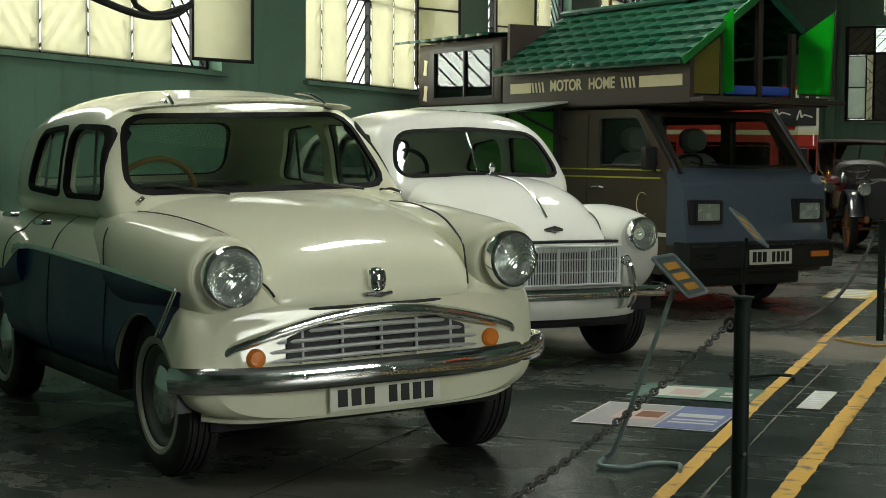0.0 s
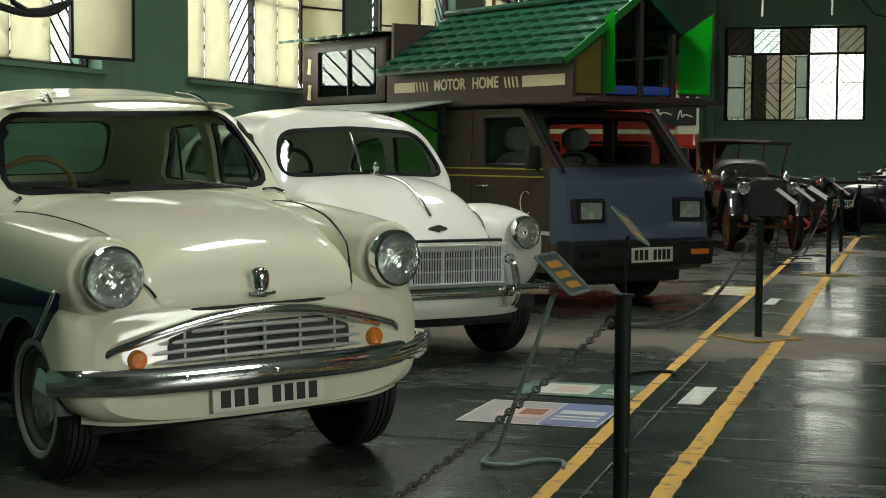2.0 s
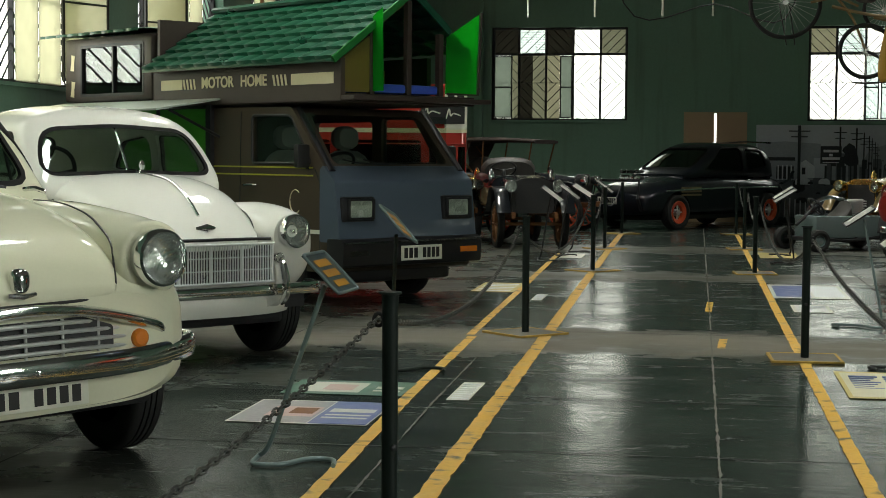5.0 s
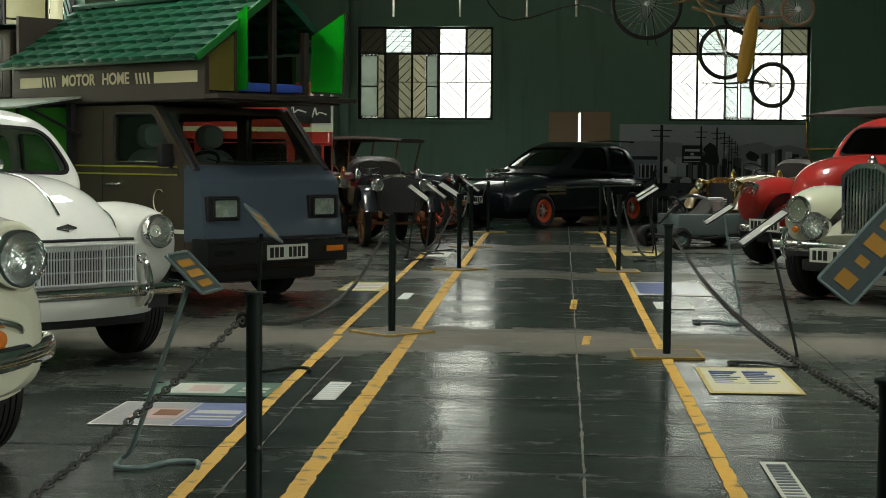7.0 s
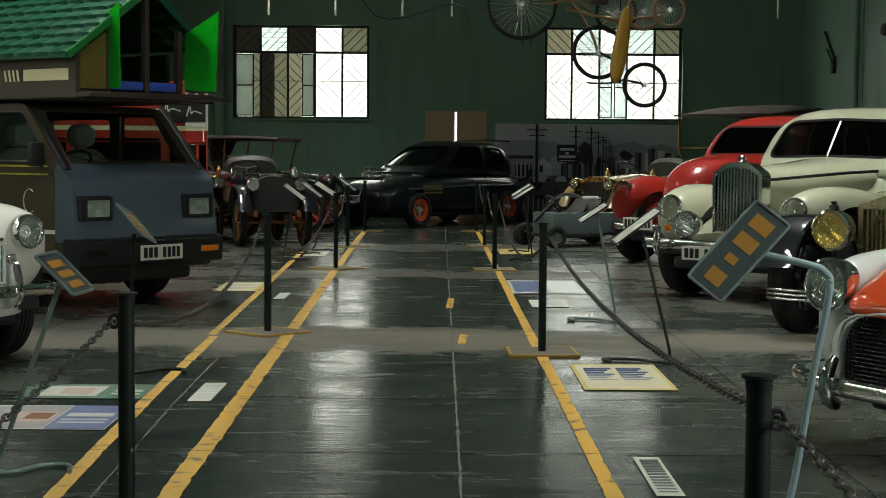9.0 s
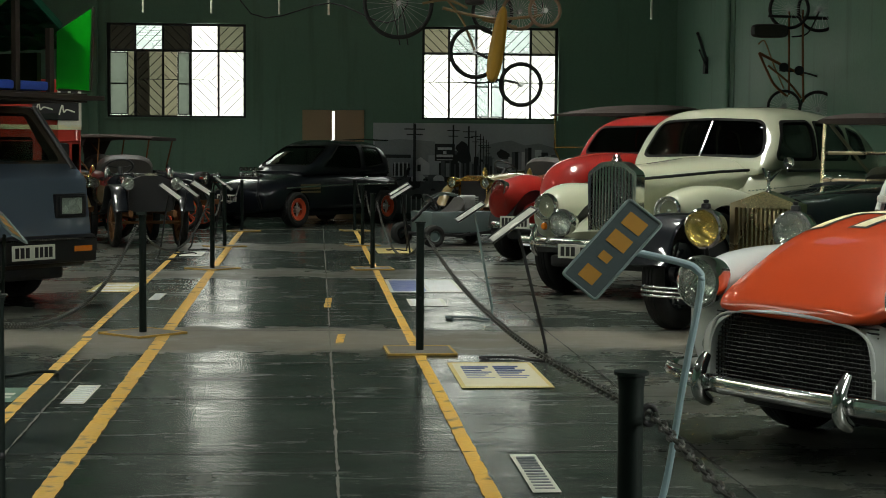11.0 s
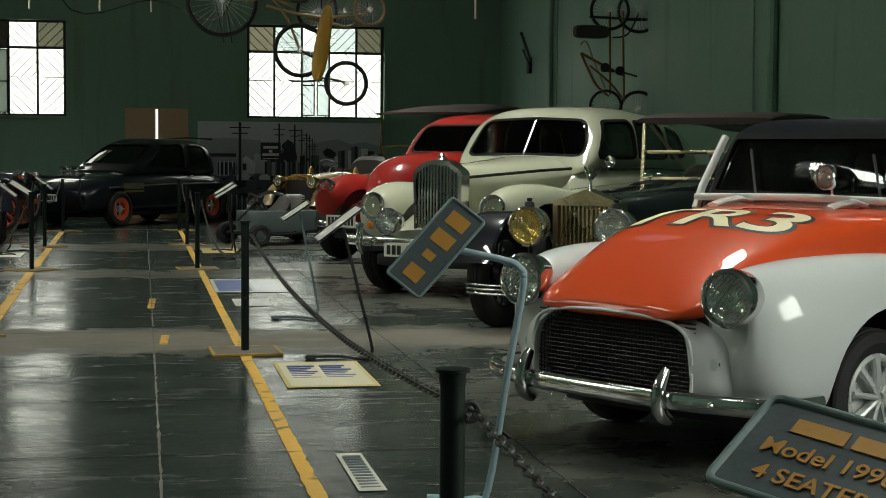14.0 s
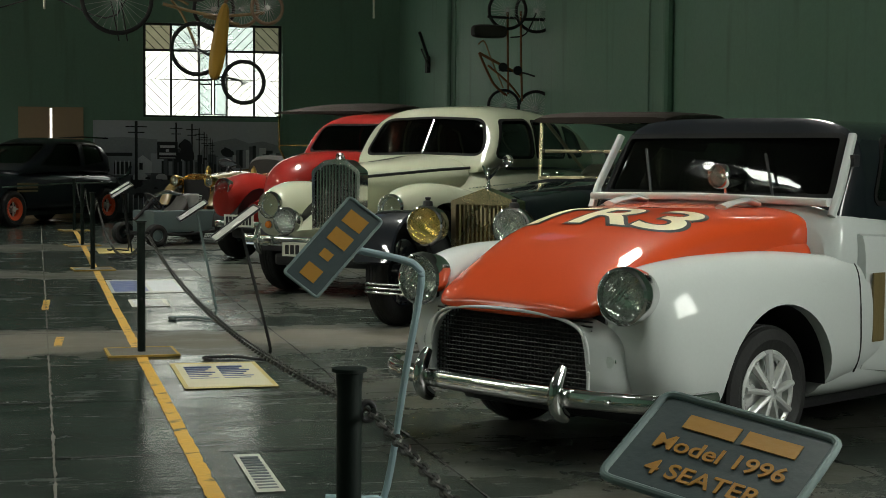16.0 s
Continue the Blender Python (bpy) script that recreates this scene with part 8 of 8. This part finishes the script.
M_FOOTP = mat("scuffed_grey_plate", (0.13, 0.12, 0.1), 0.65, 0, 0.35, 7, 60, 0.2)
M_FOOT = mat("chipped_yellow_iron", (0.42, 0.26, 0.05), 0.6, 0.1, 0.6, 9, 60, 0.2)
LEFT_POSTS = [(-1.4, -1.2), (-0.9, 4.62), (-1.14, 10.46), (-1.09, 16.28), (-1.2, 20.13), (-1.18, 24.1)]
RIGHT_POSTS = [(0.62, -1.6), (0.58, 3.0), (0.59, 9.49), (0.525, 16.27), (0.53, 20.47), (0.51, 24.36)]
for i, (x, y) in enumerate(LEFT_POSTS + RIGHT_POSTS):
    post(x, y, (40 if x < 0 else 2) + 3 * ((i * 5) % 4))


def chain(a, b, sag, label):
    """Forged links, every other one turned a quarter, hung between two hooks."""
    A, B = Vector(a), Vector(b)
    n = int((B - A).length * 1.04 / 0.034)
    pts = [A.lerp(B, k / n) - Vector((0, 0, sag * 4 * (k / n) * (1 - k / n))) for k in range(n + 1)]
    bm = bmesh.new()
    for k in range(n):
        d = pts[k + 1] - pts[k]
        m = Matrix.Translation((pts[k] + pts[k + 1]) / 2) @ d.to_track_quat("X", "Z").to_matrix().to_4x4() @ pose(0, 0, 0, 90 * (k % 2) + 35)
        ring = [m @ Vector((0.0205 * math.cos(q), 0.0085 * math.sin(q), 0)) for q in [2 * math.pi * j / 8 for j in range(8)]]
        sweep(ring, 0.0034, closed=True, seg=5, bm=bm, up=(0.3, 0.2, 0.9))
    return solo("barrier_chain", bm, M_CHAIN, label, "chain", group="barrier chains", smooth=True)


M_CHAIN = mat("oily_steel_chain", (0.07, 0.07, 0.065), 0.45, 0.7, 0.3, 20, 60)
for posts, sags in ((LEFT_POSTS, (0.28, 0.2, 0.3, 0.22, 0.2)), (RIGHT_POSTS, (0.09, 0.11, 0.3, 0.22, 0.2))):
    for (p, q), sag in zip(zip(posts, posts[1:]), sags):
        out = 0.04 if p[0] > 0 else -0.04
        chain((p[0] + out, p[1] + 0.01, 0.69), (q[0] + out, q[1] - 0.01, 0.69), sag, "sagging steel link chain between barrier posts")


# ---------------------------------------------------------------- label stands
def stand(foot, top, board, w, h, nx, up, lines, label, loop=0.28, material=M_STEEL, face=None, letter=M_GOLD):
    """Bent-tube floor stand with a tilted label board."""
    t = thing("label_stand", Matrix.Identity(4), label, "sign stand", "label stands")
    f, p = Vector(foot), Vector(top)
    o = Vector((loop, 0.03, 0))
    path = bent([f + o + Vector((0, -0.06, 0.012)), f + o + Vector((-0.03, 0.05, 0.012)), f + o * 0.55 + Vector((0, 0.06, 0.012)), f + o * 0.3 + Vector((0, -0.05, 0.012)), f + Vector((-0.02, -0.05, 0.012)), f + Vector((-0.02, 0.02, 0.03)), f + (p - f) * 0.12, f + (p - f) * 0.5, p], 5)
    part("tube", sweep(path, 0.0095), material, t, "", True)
    m = face_m(board, nx, up)
    bd = box(-w / 2, w / 2, -h / 2, h / 2, -0.006, 0.0, 0.002)
    bd.transform(m)
    b = part("board", bd, M_SLATEB if face is None else face, t, "slate grey label board")
    rim = sweep([m @ Vector((q.x, q.y, 0.001)) for q in rounded([(-w / 2, -h / 2), (w / 2, -h / 2), (w / 2, h / 2), (-w / 2, h / 2)], 0.02)], 0.006, closed=True, up=nx)
    part("rim", rim, M_STEEL if face is None else M_IRON, b, "", True)
    for cx, cy, lw, lh, word in lines:
        if word:
            words("lettering", word, lh * h * 1.25, m @ Matrix.Translation((cx * w, cy * h, 0.0025)), letter, b, 0.0008, "", bold=0.0006)
        else:
            q = box((cx - lw / 2) * w, (cx + lw / 2) * w, (cy - lh / 2) * h, (cy + lh / 2) * h, 0.001, 0.0025)
            q.transform(m)
            part("text_bar", q, letter, b)
    return t


M_PALET = mat("pale_blue_tube", (0.28, 0.38, 0.42), 0.4, 0.1)
M_SLATEB = mat("slate_grey_board", (0.045, 0.065, 0.07), 0.4, 0, 0.15, 6)
M_WHITEB = mat("glossy_label_card", (0.6, 0.6, 0.55), 0.2, 0, 0.1)
three = [(0, 0.24, 0.6, 0.17, ""), (0, -0.02, 0.62, 0.17, ""), (0.03, -0.28, 0.55, 0.16, "")]
stand((-1.63, 5.86, 0), (-1.37, 5.78, 0.69), (-1.34, 5.74, 0.74), 0.235, 0.19, (0.7, -0.07, 0.71), (-0.135, 0.012, 0.133), three, "slate label board with yellow lines on a bent stand")
stand((-1.66, 8.5, 0), (-1.455, 7.6, 0.78), (-1.44, 7.58, 0.835), 0.235, 0.19, (0.74, 0.06, 0.66), (-0.13, 0.05, 0.133), three, "small label board turned edge-on on a bent stand", 0.3, M_POST)
# board that has slipped round on its arm
st = thing("label_stand", Matrix.Identity(4), "slate label board hanging crooked on pale blue stand", "sign stand", "label stands")
part("tube", sweep(bent([(1.0, 5.28, 0.86), (1.17, 5.22, 0.825), (1.225, 5.2, 0.80), (1.24, 5.2, 0.74), (1.2, 5.24, 0.45), (1.15, 5.3, 0.05), (1.1, 5.3, 0.012), (0.95, 5.35, 0.012)], 5), 0.0125), M_PALET, st, "pale blue painted tube", True)
mb = face_m((0.945, 5.19, 0.868), (-0.25, -0.85, 0.35)) @ pose(0, 0, 0, 0, 0, -38)
bd = box(-0.07, 0.07, -0.165, 0.165, -0.006, 0.0, 0.003)
bd.transform(mb)
b_ = part("board", bd, M_SLATEB, st, "slate grey board")
part("rim", sweep([mb @ Vector((q.x, q.y, 0.001)) for q in rounded([(-0.07, -0.165), (0.07, -0.165), (0.07, 0.165), (-0.07, 0.165)], 0.012)], 0.005, closed=True, up=(-0.25, -0.85, 0.35)), M_STEEL, b_, "", True)
for cy, lh, lw in ((0.11, 0.05, 0.075), (0.035, 0.05, 0.075), (-0.035, 0.03, 0.04), (-0.11, 0.05, 0.06)):
    q = box(-lw / 2, lw / 2, cy - lh / 2, cy + lh / 2, 0.001, 0.0025)
    q.transform(mb)
    part("text_bar", q, M_GOLD, b_)
stand((1.30, 9.05, 0), (1.12, 9.1, 0.75), (1.09, 9.1, 0.775), 0.24, 0.31, (-0.6, -0.06, 0.8), (0.8, 0.0, 0.6), [], "glossy label card tilted on a thin dark stand", -0.35, M_IRON, M_WHITEB)
stand((1.23, 11.3, 0), (1.1, 11.45, 0.74), (1.07, 11.5, 0.76), 0.2, 0.23, (-0.55, -0.1, 0.83), (0.83, 0.0, 0.55), [], "glossy label card tilted on a bent grey stand", -0.3, M_STEEL, M_WHITEB)
# the near board with words
sg = stand((1.35, 2.25, 0), (0.925, 2.07, 0.74), (0.9, 2.05, 0.768), 0.262, 0.19, (-0.0147, -0.0209, 0.0429), (0.1362, 0.0952, 0.0929), [(-0.14, 0.26, 0.3, 0.15, ""), (0.2, 0.26, 0.3, 0.15, ""), (0.0, -0.01, 0.6, 0.17, "Model 1996"), (0.0, -0.28, 0.5, 0.17, "4 SEATER")], "slate label board with yellow lettering on a stand", 0.2)
for x, y, nx in ((-1.75, 17.5, (0.6, -0.15, 0.8)), (-1.65, 18.6, (0.6, -0.1, 0.8)), (-1.55, 19.3, (0.5, -0.2, 0.8)), (-1.45, 22.0, (0.6, -0.1, 0.8)), (1.0, 17.8, (-0.5, -0.1, 0.8)), (1.05, 19.3, (-0.5, -0.1, 0.8))):
    stand((x, y, 0), (x + (0.12 if x < 0 else -0.1), y - 0.1, 0.72), (x + (0.14 if x < 0 else -0.12), y - 0.12, 0.75), 0.22, 0.26, nx, (-nx[0] * 1.3, 0.0, 0.6), [], "glossy label card tilted on a thin dark stand", 0.22 if x < 0 else -0.22, M_IRON, M_WHITEB)


# ---------------------------------------------------------------- bicycles overhead
def rim_of(c, r, n, tyre=0.02):
    """Tyre, rim and spokes of a bicycle wheel at c, facing n."""
    m = face_m(c, n)
    bm = sweep([m @ Vector((r * math.cos(2 * math.pi * k / 40), r * math.sin(2 * math.pi * k / 40), 0)) for k in range(40)], tyre, closed=True, seg=8, up=n)
    sp = bmesh.new()
    for k in range(28):
        a = 2 * math.pi * k / 28
        sweep([m @ Vector((0.02 * math.cos(a + 0.6), 0.02 * math.sin(a + 0.6), 0.02 * (-1) ** k)), m @ Vector((r * math.cos(a), r * math.sin(a), 0))], 0.0022, 0.0022, 4, bm=sp)
    lathe([(0.0, -0.04), (0.022, -0.04), (0.022, 0.04), (0, 0.04)], m, 10, sp)
    return bm, sp


def bicycle(name, label, wheels, tubes, hangers, colour, n, extra=()):
    t = thing(name, Matrix.Identity(4), label, "bicycle", "hanging bicycles")
    for c, r, tm in wheels:
        bm, sp = rim_of(c, r, n, 0.021 if r > 0.2 else 0.018)
        w = part("wheel", bm, tm, t, "", True)
        part("spokes", sp, M_ALLOY, w)
    for pts, r, mt in tubes:
        part("frame_tube", sweep(bent(pts, 4) if len(pts) > 2 else pts, r), mt or colour, t, "", True)
    for p in hangers:
        part("hanger", sweep([p, (p[0], p[1], TOP)], 0.006), M_IRON, t)
    for nm, bm, mt, lb in extra:
        part(nm, bm, mt, t, lb, True)
    return t


M_TANF = mat("tan_frame", (0.3, 0.2, 0.09), 0.5)
M_TANT = mat("tan_tyre", (0.3, 0.2, 0.13), 0.7)
M_YFAIR = mat("mustard_fairing", (0.45, 0.24, 0.02), 0.45, 0, 0.2, 5, 50)
yb = 16.0
bicycle("bicycle", "old black bicycle hung from the ceiling", [((0.76, yb, 2.66), 0.335, M_RUBBER), ((-0.25, yb, 3.3), 0.335, M_RUBBER)],
        [([(0.76, yb, 2.66), (0.62, yb, 3.3)], 0.014, None), ([(0.62, yb, 3.3), (0.2, yb, 3.1), (-0.25, yb, 3.3)], 0.014, None), ([(0.7, yb + 0.03, 2.66), (0.78, yb + 0.03, 2.25)], 0.006, None), ([(0.8, yb + 0.03, 2.66), (0.86, yb + 0.03, 2.25)], 0.006, None)], [(0.62, yb, 3.3), (-0.1, yb, 3.25)], M_IRON, (0.1, -1, 0))
fair = loft([(-0.04, 1.74, 0.03, 1.9, 2.62, 2.4, 2.4, 0), (0.0, 1.74, 0.085, 1.88, 2.64, 2.6, 2.6, 0.25), (0.05, 1.74, 0.03, 1.9, 2.6, 2.4, 2.4, 0)], 3, 24)
fair.transform(Matrix.Translation((0, yb - 0.1, 0)) @ pose(1.74, 0, 2.25) @ pose(0, 0, 0, 0, 9, 0) @ pose(-1.74, 0, -2.25))
bicycle("bicycle", "odd mustard-yellow bicycle with small spare wheels", [((1.53, yb, 2.19), 0.25, M_RUBBER), ((1.99, yb, 1.87), 0.205, M_RUBBER), ((1.98, yb + 0.1, 2.6), 0.17, M_TANT), ((2.21, yb - 0.1, 2.6), 0.155, M_TANT), ((1.72, yb + 0.2, 2.6), 0.2, M_RUBBER)],
        [([(1.2, yb, 2.62), (1.7, yb, 2.52), (2.2, yb, 2.56)], 0.016, M_TANF), ([(1.25, yb, 2.7), (1.4, yb, 2.5), (1.53, yb, 2.19)], 0.013, M_TANF), ([(1.6, yb + 0.05, 2.52), (1.95, yb + 0.05, 2.44)], 0.018, M_TANF), ([(1.74, yb, 1.92), (1.9, yb, 1.9), (1.99, yb, 1.87)], 0.012, M_IRON), ([(1.42, yb, 1.89), (1.55, yb - 0.05, 1.88), (1.75, yb, 1.9)], 0.01, M_IRON), ([(1.53, yb - 0.03, 2.19), (1.66, yb - 0.03, 2.12)], 0.012, M_IRON), ([(1.0, yb, 2.66), (1.25, yb, 2.7), (1.45, yb, 2.62)], 0.013, M_TANF)],
        [(1.74, yb, 2.6), (1.25, yb, 2.7), (2.2, yb, 2.56)], M_TANF, (0.1, -1, 0), [("fairing", fair, M_YFAIR, "mustard-yellow body panel"), ("saddle", loft([(yb - 0.06, 1.52, 0.06, 2.66, 2.71, 2.5, 2.5, 0), (yb, 1.52, 0.1, 2.65, 2.72, 2.5, 2.5, 0), (yb + 0.06, 1.52, 0.05, 2.66, 2.71, 2.5, 2.5, 0)], 3, 16), M_LEATHER, "black saddle")])
yw = 20.2
saddle = loft([(yw - 0.09, 5.70, 0.22, 2.69, 2.84, 4, 4, 0), (yw, 5.70, 0.24, 2.68, 2.86, 4, 4, 0), (yw + 0.09, 5.70, 0.22, 2.69, 2.84, 4, 4, 0)], 3, 20)
bicycle("bicycle", "rusty tandem frame hung upright off the wall", [((5.95, yw, 3.05), 0.24, M_RUBBER), ((6.35, yw, 3.05), 0.27, M_RUBBER), ((5.91, yw, 1.81), 0.2, M_RUBBER), ((6.35, yw, 1.77), 0.23, M_RUBBER)],
        [([(5.95, yw, 3.05), (5.96, yw, 2.45), (5.97, yw, 1.96)], 0.014, None), ([(6.13, yw, 3.04), (6.14, yw, 2.46), (6.16, yw, 1.87)], 0.014, None), ([(5.57, yw, 2.49), (5.67, yw, 2.28), (5.78, yw, 2.08), (5.95, yw, 1.94)], 0.016, None), ([(5.57, yw, 2.49), (5.87, yw, 2.34), (6.15, yw, 2.21)], 0.018, None),
         ([(5.69, yw, 2.33), (5.97, yw, 2.11), (6.13, yw, 1.92)], 0.014, None), ([(5.56, yw, 2.60), (5.64, yw, 2.64), (5.74, yw, 2.40), (5.90, yw, 2.04)], 0.01, M_TANF), ([(5.68, yw, 2.96), (6.08, yw, 2.95)], 0.018, M_IRON), ([(5.84, yw, 2.27), (6.13, yw, 2.25), (6.33, yw, 2.20)], 0.012, M_IRON), ([(5.99, yw, 2.70), (6.20, yw, 2.75), (6.35, yw, 3.05)], 0.01, M_IRON)],
        [], M_RUST, (-0.25, -0.97, 0), [("saddle", saddle, M_LEATHER, "long black box saddle"), ("crank", cyl(0.06, 0.06, 0.03, face_m((5.89, yw, 2.31), (0, -1, 0)), 16), M_IRON, ""), ("crank", cyl(0.06, 0.06, 0.03, face_m((6.09, yw, 2.27), (0, -1, 0)), 16), M_IRON, ""), ("wall_arm", box(6.13, X1, yw - 0.015, yw + 0.015, 2.92, 2.96), M_IRON, "")])
# bicycle hung by the west windows
xb = X0 + 0.9
bicycle("bicycle", "black bicycle hung before the tall windows", [((xb, 9.0, 2.7), 0.36, M_RUBBER), ((xb, 8.0, 2.75), 0.36, M_RUBBER)],
        [([(xb, 9.0, 2.1), (xb, 8.4, 2.05), (xb, 8.0, 2.75)], 0.018, None), ([(xb, 9.05, 2.12), (xb, 8.8, 2.02), (xb, 8.4, 2.0), (xb, 7.8, 2.08)], 0.022, None), ([(xb, 9.0, 2.7), (xb, 8.6, 2.25), (xb, 8.2, 2.1)], 0.014, None)], [(xb, 8.6, 2.25), (xb, 8.0, 2.75)], M_IRON, (1, 0.1, 0))
xc = X0 + 1.6
bicycle("bicycle", "rusty bicycle with curved bars above the van", [((xc, 17.2, 3.05), 0.33, M_RUBBER), ((xc, 18.3, 3.0), 0.33, M_RUBBER)],
        [([(xc, 16.4, 3.4), (xc, 16.45, 2.7), (xc, 16.5, 2.55)], 0.02, M_RUST), ([(xc, 17.2, 2.95), (xc, 16.9, 2.6), (xc, 16.6, 2.5)], 0.016, None), ([(xc, 17.3, 2.5), (xc, 17.0, 2.75), (xc, 17.5, 2.85), (xc, 17.6, 2.6), (xc, 17.2, 2.5)], 0.014, None)], [(xc, 16.4, 3.4), (xc, 17.2, 3.0)], M_IRON, (1, 0.1, 0))
